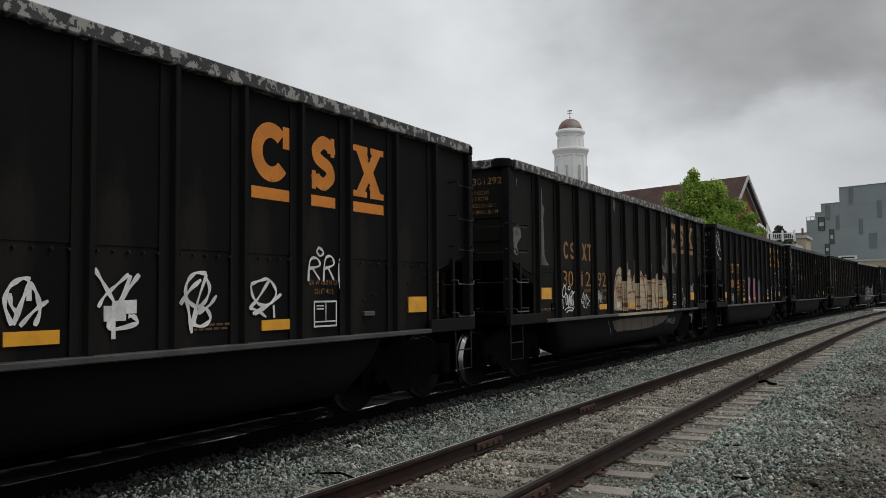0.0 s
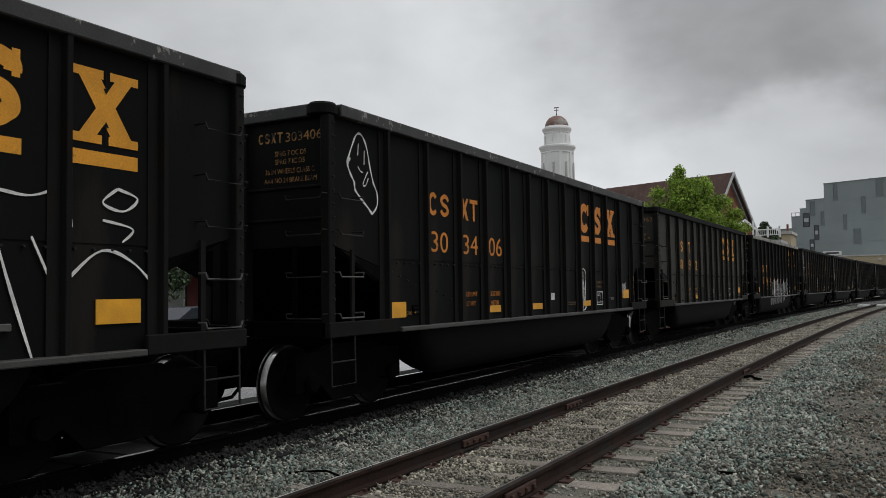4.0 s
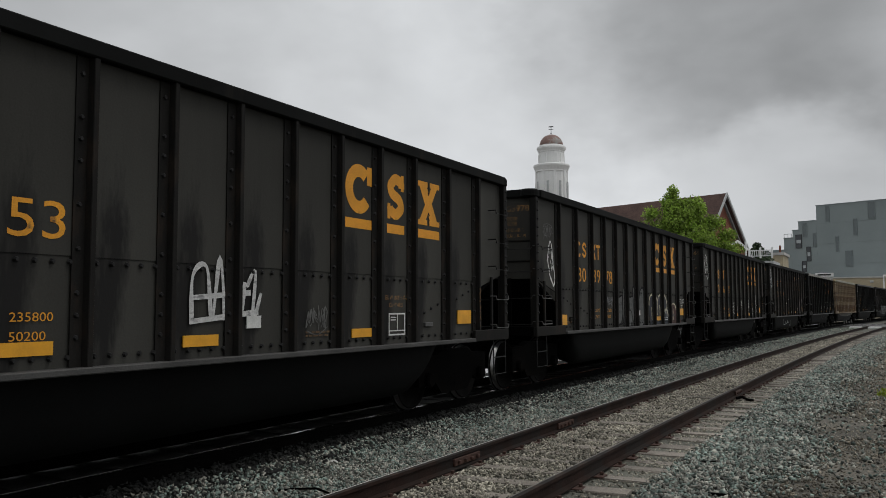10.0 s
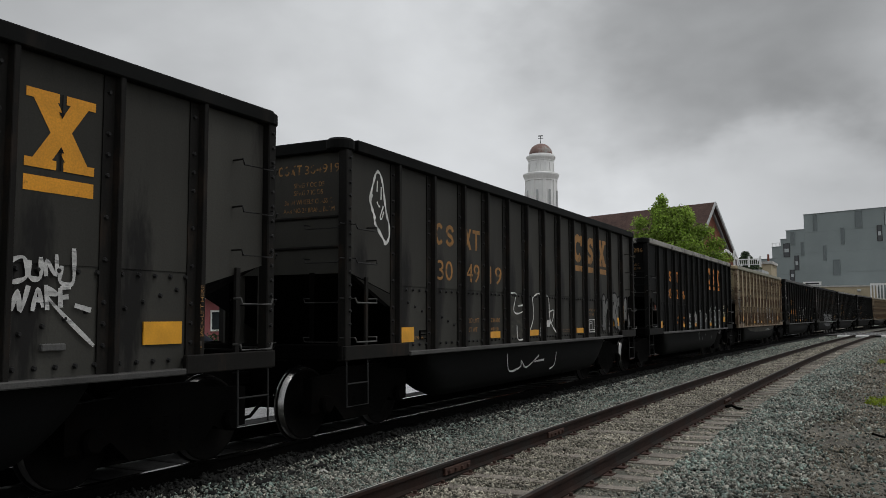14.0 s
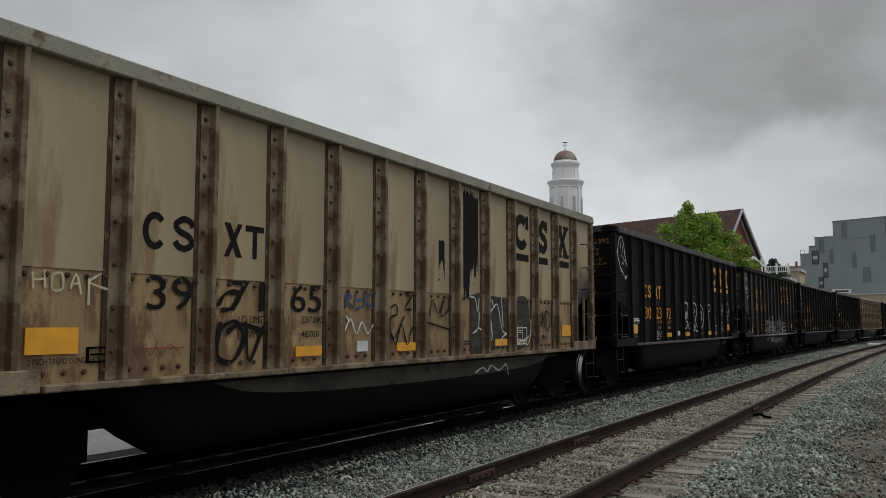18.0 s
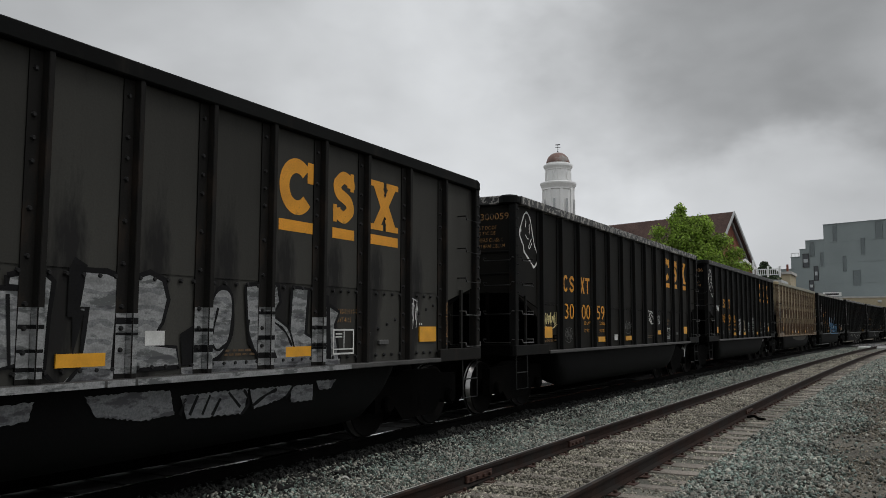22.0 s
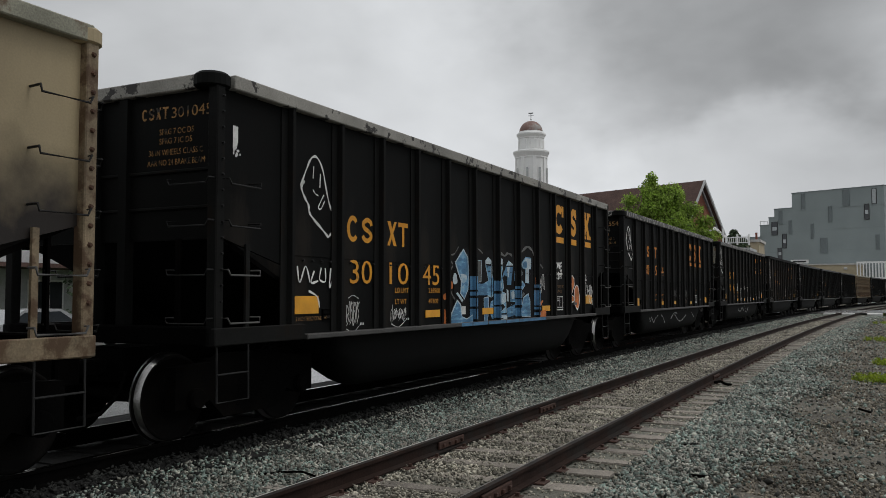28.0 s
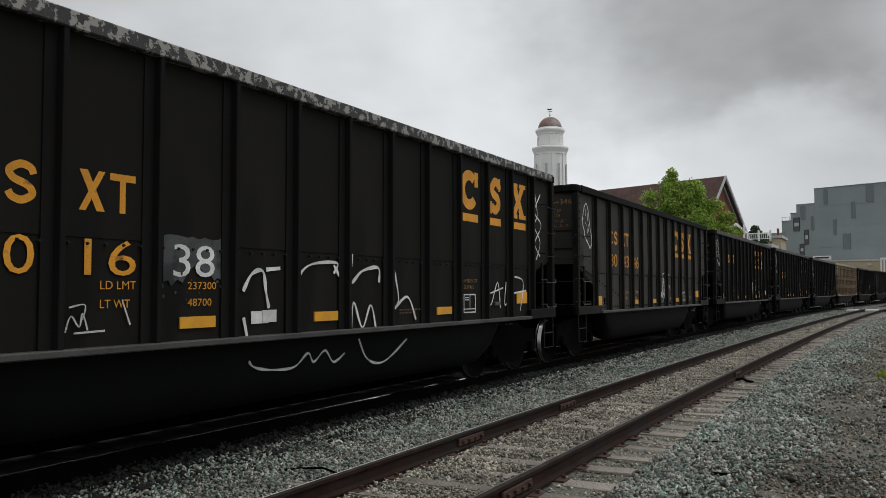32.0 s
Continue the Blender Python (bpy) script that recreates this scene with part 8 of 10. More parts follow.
spray(w, M_SILVER, 0.03, [(8.49, 2.09), (8.67, 2.07), (8.76, 1.87), (8.81, 2.09)], [(8.81, 1.87), (8.77, 1.62), (8.58, 1.53)], [(8.77, 1.62), (9.01, 1.55)], [(9.25, 2.07), (9.31, 1.94), (9.21, 1.84), (9.26, 1.46), (9.16, 1.43)], [(9.31, 1.94), (9.47, 1.98), (9.64, 1.58), (9.81, 1.51), (9.64, 1.45), (9.48, 1.19)], [(9.61, 2.12), (9.67, 1.62)], [(10.22, 2.14), (10.13, 1.89), (10.22, 1.79)], [(10.8, 1.57), (10.74, 1.46), (10.22, 1.33), (10.16, 1.23)])
spray(w, M_INK, 0.036, [(11.05, 2.17), (11.1, 2.08)], [(11.16, 2.16), (11.1, 2.08), (11.09, 2)], [(11.21, 2.12), (11.17, 2.08), (11.24, 2.06), (11.26, 2.11), (11.21, 2.12)], [(11.05, 2.05), (11.04, 1.76)], [(11.18, 1.96), (11.05, 1.88), (11.17, 1.69)], [(11.24, 1.94), (11.22, 1.71), (11.3, 1.72)], [(11.23, 1.84), (11.29, 1.85)], [(11.35, 1.91), (11.35, 1.64)], [(11.35, 1.91), (11.46, 1.61), (11.48, 1.92)], [(11.52, 1.92), (11.53, 1.56)], [(11.52, 1.92), (11.72, 1.84), (11.76, 1.71), (11.56, 1.51)])
spray(w, M_YELLOW, 0.03, [(9.99, 2.13), (10.08, 2.05), (10.12, 1.82)], [(10.22, 2.17), (10.11, 2.01)], [(9.93, 1.67), (10.1, 1.63), (10.13, 1.5), (10.09, 1.33), (9.96, 1.21)], [(10.14, 1.2), (10.27, 1.41), (10.68, 1.3)], [(10.82, 1.76), (10.81, 1.48), (10.7, 1.34)])
spray(w, M_SILVER, 0.035, [(8.91, 0.91), (9.16, 0.98), (9.32, 0.91), (9.47, 1), (9.75, 0.91), (10.03, 0.99), (10.12, 0.82)], x=X_TUB)

w = cars[12]
doodle(w, 0.23, 1.01, 2.74, 3.74, 0.036)
scrawl(w, 1.32, 1.85, 1.72, 1.80, 86, w=0.022, glyphs=3)
spray(w, M_WHITE, 0.036, [(6.2, 1.81), (6.29, 2.2), (6.52, 2.31), (6.76, 2.23), (6.72, 2.04), (6.58, 1.97), (6.53, 2.03), (6.44, 1.91), (6.55, 1.76), (6.69, 1.73), (6.65, 1.6), (6.42, 1.54), (6.25, 1.66), (6.2, 1.81)], [(6.44, 1.91), (6.58, 2), (6.68, 1.91), (6.54, 1.85)], [(6.79, 1.63), (6.94, 1.72), (7.13, 1.66), (7.05, 1.54), (6.85, 1.55), (6.79, 1.63)], [(7.27, 1.49), (7.2, 2.26), (7.5, 2.32), (7.8, 2.23), (7.81, 1.95), (7.64, 1.85), (7.89, 1.57), (8.11, 1.61), (8.08, 1.52), (7.78, 1.44), (7.56, 1.67), (7.49, 1.47), (7.27, 1.49)], [(7.46, 2.14), (7.57, 2.08), (7.46, 1.98)])
spray(w, M_WHITE, 0.036, [(8.43, 2.28), (8.22, 2.11), (8.2, 1.75), (8.47, 1.55), (8.73, 1.76), (8.71, 2.1), (8.43, 2.28)], [(8.44, 2.09), (8.38, 1.94), (8.48, 1.79), (8.54, 1.94), (8.44, 2.09)], [(9.11, 2.23), (9.69, 2.3), (9.69, 2.1), (9.5, 2.05), (9.64, 1.42), (9.28, 1.4), (9.36, 1.85), (9.16, 1.83), (9.11, 2.23)])
spray(w, M_SILVER, 0.02, [(11.13, 2.29), (11.33, 2.35), (11.29, 2.17), (11.1, 1.93), (11.38, 1.91), (11.29, 2.12)], [(11.51, 1.94), (11.64, 2.37), (11.76, 2)], [(11.5, 2.13), (11.8, 2.14)], [(11.15, 1.71), (11.16, 1.36), (11.45, 1.62), (11.46, 1.35), (11.73, 1.67)], [(11.12, 1.45), (11.73, 1.44)], [(11.15, 1.67), (11.66, 1.72)])
spray(w, M_WHITE, 0.03, [(3.26, 1.5), (3.27, 1.34), (3.3, 1.45), (3.34, 1.33), (3.33, 1.48)], [(3.36, 1.48), (3.37, 1.33)], [(3.43, 1.48), (3.36, 1.47)], [(3.43, 1.42), (3.36, 1.41)], [(3.44, 1.34), (3.37, 1.33)], [(3.47, 1.32), (3.47, 1.48), (3.56, 1.33), (3.58, 1.49)], [(3.8, 1.48), (3.71, 1.32)], [(3.7, 1.28), (3.72, 1.26)], [(3.27, 1.27), (3.54, 1.29)])
spray(w, M_SILVER, 0.03, [(12.12, 2.31), (12.25, 2.35), (12.3, 2.2), (12.18, 2.07), (12.14, 1.96), (12.31, 1.95)], [(12.36, 2.13), (12.7, 2.06), (12.7, 2.28), (12.58, 2.41), (12.39, 2.3), (12.32, 2.12), (12.41, 1.96), (12.6, 1.94), (12.72, 2.02)])
spray(w, M_SILVER, 0.012, [(12.24, 1.76), (12.28, 1.89), (12.26, 1.76), (12.35, 1.87), (12.33, 1.76), (12.42, 1.85), (12.4, 1.76), (12.49, 1.87), (12.54, 1.76), (12.64, 1.81)], [(12.27, 1.71), (12.64, 1.71)])

w = cars[13]
doodle(w, 0.35, 1.01, 2.71, 3.67, 0.035)
shape(w, M_SMUDGED, [(4.78, 2.05), (5.10, 2.08), (5.06, 1.5), (5.2, 1.23), (4.76, 1.21)], M_INK, 0.06, False)
shape(w, M_SMUDGED, [(5.16, 1.22), (5.22, 1.9), (5.36, 2.04), (5.5, 1.8), (5.48, 1.24)], M_INK, 0.06, True)
over_ribs(w, "short", 4.8, 9.9, 1.2, 2.0, M_SMUDGED, M_INK, 16)
scrawl(w, 11.25, 11.6, 1.65, 1.98, 88, w=0.013, glyphs=3)
shape(w, M_INK, [(6.13, 1.73), (6.13, 2.11), (6.18, 2.21), (6.3, 2.15), (6.25, 1.8), (6.3, 1.79), (6.19, 1.41), (6.18, 1.72)], None, 0, False)
shape(w, M_INK, [(6.58, 1.5), (6.6, 1.66), (6.71, 1.78), (6.75, 1.75), (6.76, 1.28), (6.59, 1.22)], None, 0, False)
shape(w, M_INK, [(7.31, 1.58), (7.49, 1.67), (7.63, 1.83), (7.72, 1.97), (7.6, 1.53), (7.65, 1.32), (7.35, 1.28)], None, 0, False)
shape(w, M_SMUDGED, [(5.43, 1.93), (5.84, 1.94), (5.83, 1.73), (5.83, 1.38), (5.47, 1.31)], M_INK, 0.05, False)
shape(w, M_SMUDGED, [(5.61, 2.03), (5.78, 2.07), (5.92, 2.07), (6, 2), (5.97, 1.73), (5.95, 1.31), (5.85, 1.37), (5.85, 1.94), (5.62, 1.94)], M_INK, 0.05, False)
shape(w, M_SMUDGED, [(6.27, 2.11), (6.49, 2.11), (6.7, 2.05), (6.73, 1.93), (6.6, 1.71), (6.57, 1.28), (6.26, 1.3), (6.29, 1.59), (6.31, 1.8), (6.22, 1.8), (6.25, 1.98)], M_INK, 0.05, False)
shape(w, M_SMUDGED, [(6.79, 2.08), (6.94, 2.13), (7.1, 2.07), (7.16, 1.89), (7.1, 1.68), (6.95, 1.49), (7.27, 1.46), (7.31, 1.28), (6.79, 1.27), (6.77, 1.74), (6.77, 1.93)], M_INK, 0.05, False)
shape(w, M_SMUDGED, [(7.65, 1.58), (7.69, 1.88), (7.82, 2.03), (7.97, 1.95), (7.97, 1.58), (7.83, 1.37), (7.66, 1.32)], M_INK, 0.05, True)
shape(w, M_SMUDGED, [(8.16, 2.07), (8.53, 2.11), (8.66, 2.09), (8.7, 1.91), (8.58, 1.77), (8.82, 1.65), (8.98, 1.46), (8.98, 1.22), (8.69, 1.23), (8.57, 1.46), (8.44, 1.26), (8.23, 1.49), (8.19, 1.75)], M_INK, 0.05, False)
shape(w, M_SMUDGED, [(8.89, 2.08), (9.18, 2.07), (9.14, 1.57), (9.29, 1.51), (9.28, 1.22), (9.03, 1.22), (8.86, 1.61)], M_INK, 0.05, False)
shape(w, M_SMUDGED, [(9.42, 2.01), (9.53, 2), (9.55, 1.23), (9.43, 1.23)], M_INK, 0.05, False)
shape(w, M_SMUDGED, [(9.56, 1.9), (9.76, 1.82), (9.68, 1.67), (9.78, 1.24), (9.6, 1.23)], M_INK, 0.05, False)
shape(w, M_SMUDGED, [(6.1, 1.2), (6.26, 1.3), (6.59, 1.28), (6.58, 1.2)], None, 0, False)
shape(w, M_SMUDGED, [(7.33, 1.27), (8.15, 1.3), (9.78, 1.27), (9.78, 1.18), (7.34, 1.2)], None, 0, False)
spray(w, M_INK, 0.03, [(7.78, 1.83), (7.73, 1.64), (7.71, 1.56)], [(7.69, 1.5), (7.79, 1.42), (7.94, 1.5)], [(8.22, 1.72), (8.22, 1.58), (8.33, 1.38), (8.42, 1.32)], [(8.47, 1.74), (8.66, 1.67), (8.8, 1.58), (8.9, 1.44)], [(5.66, 1.33), (5.62, 1.89)], [(6.88, 1.27), (7.2, 1.27)], [(5.94, 1.29), (6.04, 1.21), (6.12, 1.19), (6.24, 1.3)])
spray(w, M_INK, 0.035, [(7.52, 0.97), (7.45, 0.82)], [(7.67, 0.99), (7.57, 0.81)], [(7.83, 0.98), (7.73, 0.8)], [(7.97, 0.94), (7.86, 0.78)], [(8.3, 1), (8.38, 0.87), (8.26, 0.75)], [(8.08, 0.99), (8.25, 0.83)], [(8.81, 0.97), (8.63, 0.92), (8.42, 0.82)], [(9.1, 1.01), (8.96, 0.87)], x=X_TUB)
torn(w, [(5.6, 1.05), (5.96, 1.06), (5.92, 0.92), (5.65, 0.89)], 41, M_SILVERDIM, X_TUB)
torn(w, [(6.41, 1.07), (6.93, 1.07), (7.32, 1.06), (7.38, 0.83), (7, 0.81), (6.53, 0.89)], 42, M_SILVERDIM, X_TUB)
torn(w, [(7.45, 1), (8.37, 1.01), (8.3, 0.76), (7.53, 0.78)], 43, M_SILVERDIM, X_TUB)
torn(w, [(8.39, 1), (9.1, 1), (8.91, 0.87), (8.46, 0.79)], 44, M_SILVERDIM, X_TUB)
torn(w, [(9.05, 0.99), (9.43, 0.99), (9.43, 0.81), (9.05, 0.81)], 45, M_SILVERDIM, X_TUB)
torn(w, [(9.5, 1.02), (9.88, 1.02), (9.77, 0.92), (9.56, 0.92)], 46, M_SILVERDIM, X_TUB)

w = cars[14]
doodle(w, 0.19, 1.01, 2.72, 3.71, 0.04)
scrawl(w, 1.34, 1.95, 1.68, 1.90, 90, M_YELLOW, 0.028, 6); scrawl(w, 2.4, 2.8, 1.4, 1.6, 92, M_DULLGREY, 0.012, 4); scrawl(w, 6.4, 6.9, 1.55, 1.78, 93, M_DULLGREY, 0.014, 5)
spray(w, M_WHITE, 0.028, [(8.49, 2.02), (8.55, 2.06), (8.63, 2.06), (8.67, 2.03), (8.64, 1.99), (8.63, 1.99)], [(8.46, 2.08), (8.51, 2.02), (8.58, 1.92), (8.7, 1.82), (8.75, 1.78)], [(8.47, 1.93), (8.51, 1.92), (8.49, 1.88), (8.47, 1.87)], [(8.5, 1.87), (8.59, 1.83), (8.73, 1.72)], [(8.48, 1.83), (8.57, 1.8), (8.66, 1.76), (8.73, 1.72)], [(8.72, 2.06), (8.7, 1.93), (8.68, 1.84), (8.73, 1.78), (8.82, 1.73), (8.89, 1.75), (8.95, 1.81), (8.92, 1.84)], [(8.72, 2.06), (8.88, 2), (8.91, 1.98), (8.88, 1.81)], [(8.71, 1.93), (8.76, 1.95), (8.84, 1.92), (8.88, 1.88)])
spray(w, M_SILVER, 0.009, [(9.31, 1.91), (9.35, 1.92)], [(9.37, 1.95), (9.35, 1.86)], [(9.39, 1.95), (9.4, 1.88)], [(9.39, 1.95), (9.43, 1.95)], [(9.39, 1.91), (9.42, 1.92)], [(9.45, 1.95), (9.46, 1.88), (9.49, 1.89), (9.48, 1.95), (9.45, 1.95)], [(9.5, 1.87), (9.5, 1.96), (9.54, 1.88), (9.54, 1.96)], [(9.55, 1.92), (9.6, 1.94)], [(9.31, 1.85), (9.55, 1.87)], [(9.34, 1.85), (9.33, 1.8)], [(9.37, 1.81), (9.38, 1.85), (9.41, 1.81)], [(9.43, 1.85), (9.45, 1.81), (9.47, 1.86)], [(9.5, 1.86), (9.48, 1.81), (9.52, 1.82)], [(9.54, 1.86), (9.54, 1.81), (9.58, 1.82)], [(9.31, 1.78), (9.59, 1.8)])
spray(w, M_SILVER, 0.009, [(9.36, 1.75), (9.6, 1.77)], [(9.35, 1.72), (9.57, 1.74)], [(9.31, 1.79), (9.35, 1.81)])

w = cars[15]
doodle(w, 0.33, 1.01, 2.68, 3.66, 0.034)
scrawl(w, 3.3, 3.8, 1.35, 1.52, 101, M_DULLGREY, 0.014, 5)
spray(w, M_WHITE, 0.04, [(1.31, 2.4), (1.38, 2.23), (1.44, 2.4)], [(1.51, 2.39), (1.49, 2.25), (1.6, 2.26), (1.61, 2.4), (1.51, 2.39)], [(1.67, 2.41), (1.65, 2.25)], [(1.74, 2.4), (1.72, 2.22), (1.82, 2.38), (1.81, 2.21), (1.92, 2.47)])
spray(w, M_SILVER, 0.04, [(5.46, 1.94), (5.28, 1.79), (5.43, 1.67), (5.26, 1.54), (5.18, 1.48)], [(5.53, 1.7), (5.5, 1.45)], [(5.5, 1.92), (5.74, 1.86), (5.54, 1.7)], [(5.69, 1.7), (5.67, 1.44)], [(5.58, 1.89), (5.82, 1.96), (5.69, 1.67)], [(5.85, 1.83), (5.83, 1.5)], [(5.8, 1.84), (5.97, 1.7), (5.71, 1.4)])
spray(w, M_IVORY, 0.032, [(6.49, 1.93), (6.23, 1.84), (6.25, 1.49), (6.43, 1.56), (6.37, 1.66)], [(6.49, 1.56), (6.49, 1.84), (6.64, 1.86), (6.68, 1.56), (6.52, 1.54)], [(6.74, 1.88), (6.68, 1.49), (6.85, 1.7)], [(6.23, 1.42), (6.62, 1.49)], [(6.87, 1.56), (6.74, 1.38)])
spray(w, M_SILVERDIM, 0.016, [(2.26, 1.51), (2.18, 1.49), (2.24, 1.45), (2.17, 1.43)], [(2.29, 1.51), (2.28, 1.42)], [(2.34, 1.51), (2.33, 1.42)], [(2.29, 1.47), (2.34, 1.47)], [(2.39, 1.5), (2.37, 1.44), (2.42, 1.43), (2.43, 1.49), (2.39, 1.5)], [(2.46, 1.5), (2.5, 1.45), (2.47, 1.39)], [(2.54, 1.5), (2.5, 1.45)], [(2.55, 1.48), (2.55, 1.41), (2.61, 1.42)], [(2.64, 1.48), (2.61, 1.47), (2.62, 1.43), (2.69, 1.41)], [(2.37, 1.57), (2.5, 1.58)])
spray(w, M_SILVER, 0.03, [(7.13, 1.64), (7.07, 1.59), (7.18, 1.54), (7.24, 1.83), (7.21, 1.85)], [(7.3, 1.75), (7.21, 1.66), (7.27, 1.56), (7.35, 1.63), (7.32, 1.75)], [(7.38, 1.78), (7.37, 1.49)], [(7.5, 1.81), (7.4, 1.66), (7.54, 1.46)], [(7.47, 1.78), (7.46, 1.53), (7.57, 1.56)], [(7.56, 1.83), (7.53, 1.71)], [(7.62, 1.83), (7.66, 1.38)], [(7.62, 1.83), (7.74, 1.73), (7.64, 1.66), (7.7, 1.53)], [(7.21, 1.52), (7.54, 1.51)])
spray(w, M_WHITE, 0.028, [(8.05, 2.08), (8.19, 2.08), (8.19, 1.95)], [(8.07, 1.84), (8.16, 1.81), (8.12, 1.63), (8.23, 1.63)], [(8.27, 1.68), (8.26, 2.01), (8.41, 2.01), (8.39, 1.68)], [(8.49, 1.68), (8.49, 2.04), (8.56, 2.04), (8.57, 1.68)], [(8.62, 1.99), (8.78, 1.97), (8.68, 1.68), (8.64, 1.96)], [(8.16, 1.6), (8.15, 1.44), (8.27, 1.49), (8.23, 1.6), (8.16, 1.6)], [(8.38, 1.65), (8.36, 1.46), (8.45, 1.54)], [(8.57, 1.62), (8.53, 1.43)], [(8.57, 1.62), (8.69, 1.6), (8.57, 1.51), (8.69, 1.34)], [(8.13, 1.44), (8.65, 1.45)])
spray(w, M_SILVER, 0.026, [(11.09, 1.85), (11.04, 1.71), (11.19, 1.71)], [(11.28, 1.97), (11.22, 1.75), (11.35, 1.82)], [(11.46, 1.97), (11.41, 1.71), (11.62, 1.86), (11.51, 1.68)], [(11.09, 1.64), (11.62, 1.68)], [(12.05, 1.91), (12.02, 1.75), (12.23, 1.71), (12.2, 1.91)], [(12.35, 1.91), (12.32, 1.71), (12.51, 1.83)], [(12.59, 1.92), (12.59, 1.67), (12.75, 1.84)])

w = cars[16]
tint = bmesh.new(); flat(tint, 1.4015, smooth_line([(5.3, 1.1), (5.9, 0.97), (7.2, 0.88), (9.0, 0.86), (10.2, 0.92), (11.0, 1.1)], 5)); part("overspray", tint, M_TUBTAN, w)
peel(w, 9.1, 9.5, 1.3, 1.46, 108, M_INK)
spray(w, M_REDBROWN, 0.026, [(9.05, 1.89), (9.08, 1.66), (9.15, 1.8), (9.18, 1.69), (9.24, 2.03), (9.28, 1.71), (9.35, 2.06), (9.41, 1.76)], [(9.46, 1.85), (9.44, 1.66), (9.58, 1.9), (9.67, 1.66), (9.75, 1.96)], [(9.05, 1.64), (9.36, 1.66), (9.53, 1.62)], [(11.02, 2.12), (11.07, 1.95), (11.19, 2.16), (11.23, 1.95), (11.36, 2.19), (11.39, 1.93), (11.58, 2.09), (11.49, 1.96)], [(11.03, 1.89), (11.24, 1.78), (11.58, 1.9), (11.4, 1.99), (11.11, 1.81), (11.77, 1.75)], [(12, 2.1), (12.05, 1.92), (12.2, 2.18), (12.26, 1.95), (12.41, 2.15), (12.47, 1.96), (12.62, 2.2)])
spray(w, M_REDBROWN, 0.026, [(12.04, 1.85), (12.15, 1.92), (12.31, 1.86), (12.57, 1.93), (12.69, 1.86)])

w = cars[17]
doodle(w, 1.34, 2.04, 2.36, 3.33, 0.03)
spray(w, M_WHITE, 0.026, [(1.28, 2), (1.33, 1.81), (1.44, 2), (1.53, 1.81)], [(1.61, 1.95), (1.55, 1.81), (1.69, 1.83)], [(1.75, 1.99), (1.72, 1.85), (1.84, 1.83), (1.83, 1.99)], [(1.95, 1.99), (1.92, 1.75), (2.01, 1.89)], [(1.5, 1.71), (1.67, 1.64), (1.72, 1.51)])
shape(w, M_INK, [(5.27, 1.2), (5.37, 1.65), (5.33, 2.26), (5.55, 2.35), (5.78, 2.43), (6.22, 2.38), (6.38, 2.35), (6.81, 2.45), (7.26, 2.37), (8.08, 2.43), (8.49, 2.48), (8.75, 2.6), (9.32, 2.46), (9.42, 1.15)], None, 0, True)
spray(w, M_DULLGREY, 0.05, [(7.05, 2.34), (7.18, 2.42), (7.41, 2.37), (7.58, 2.42), (7.78, 2.39)], [(8.07, 2.35), (8.31, 2.5), (8.57, 2.59), (8.8, 2.54), (8.93, 2.43)], [(9.06, 2.21), (9.23, 2.27), (9.43, 2.2)])
shape(w, M_BLUE, [(6.59, 2.25), (6.7, 2.31), (6.82, 2.26), (6.86, 2.18), (6.87, 2), (6.97, 1.91), (7.03, 1.78), (6.99, 1.66), (6.82, 1.62), (6.7, 1.64), (6.55, 1.73), (6.55, 1.86), (6.71, 1.9), (6.66, 2.03), (6.6, 2.14)], M_PALEBLUE, 0.02, False)
shape(w, M_PALEBLUE, [(6.6, 2.25), (6.68, 2.3), (6.81, 2.25), (6.8, 2.2), (6.6, 2.19)], None, 0, False)
shape(w, M_PALEBLUE, [(6.57, 1.86), (6.63, 1.87), (6.69, 1.66), (6.61, 1.71)], None, 0, False)
shape(w, M_PALEBLUE, [(6.8, 2.15), (6.86, 2.15), (6.86, 1.95), (6.81, 1.95)], None, 0, False)
shape(w, M_MIDBLUE, [(6.51, 1.6), (6.7, 1.62), (6.71, 1.47), (6.66, 1.17), (6.53, 1.16)], M_PALEBLUE, 0.02, False)
shape(w, M_BLUE, [(6.8, 1.55), (6.97, 1.59), (7.02, 1.55), (6.98, 1.23), (6.85, 1.22), (6.78, 1.31), (6.73, 1.42)], M_INK, 0.03, False)
shape(w, M_BLUE, [(7.07, 2.28), (7.18, 2.32), (7.34, 2.3), (7.33, 2.11), (7.29, 2.04), (7.35, 1.92), (7.38, 1.78), (7.31, 1.71), (7.47, 1.68), (7.51, 1.27), (7.04, 1.29), (7.03, 1.36), (7.19, 1.34), (7.33, 1.37), (7.45, 1.43), (7.38, 1.49), (7.21, 1.52), (7.14, 1.68), (7.16, 1.82), (7.06, 1.96), (7.06, 2.1)], M_PALEBLUE, 0.02, False)
shape(w, M_PALEBLUE, [(7.16, 2.29), (7.34, 2.3), (7.32, 2.2), (7.14, 2.2)], None, 0, False)
shape(w, M_PALEBLUE, [(7.21, 1.68), (7.47, 1.67), (7.48, 1.53), (7.4, 1.5), (7.23, 1.53)], None, 0, False)
shape(w, M_PALEBLUE, [(7.13, 1.92), (7.3, 1.87), (7.26, 1.76), (7.19, 1.77)], None, 0, True)
shape(w, M_MIDBLUE, [(7.47, 2.17), (7.56, 2.27), (7.62, 2.29), (7.83, 2.23), (7.81, 2.09), (7.73, 1.83), (7.53, 1.83), (7.54, 1.98), (7.42, 2), (7.32, 1.95), (7.34, 2.04), (7.43, 2.12)], M_INK, 0.03, False)
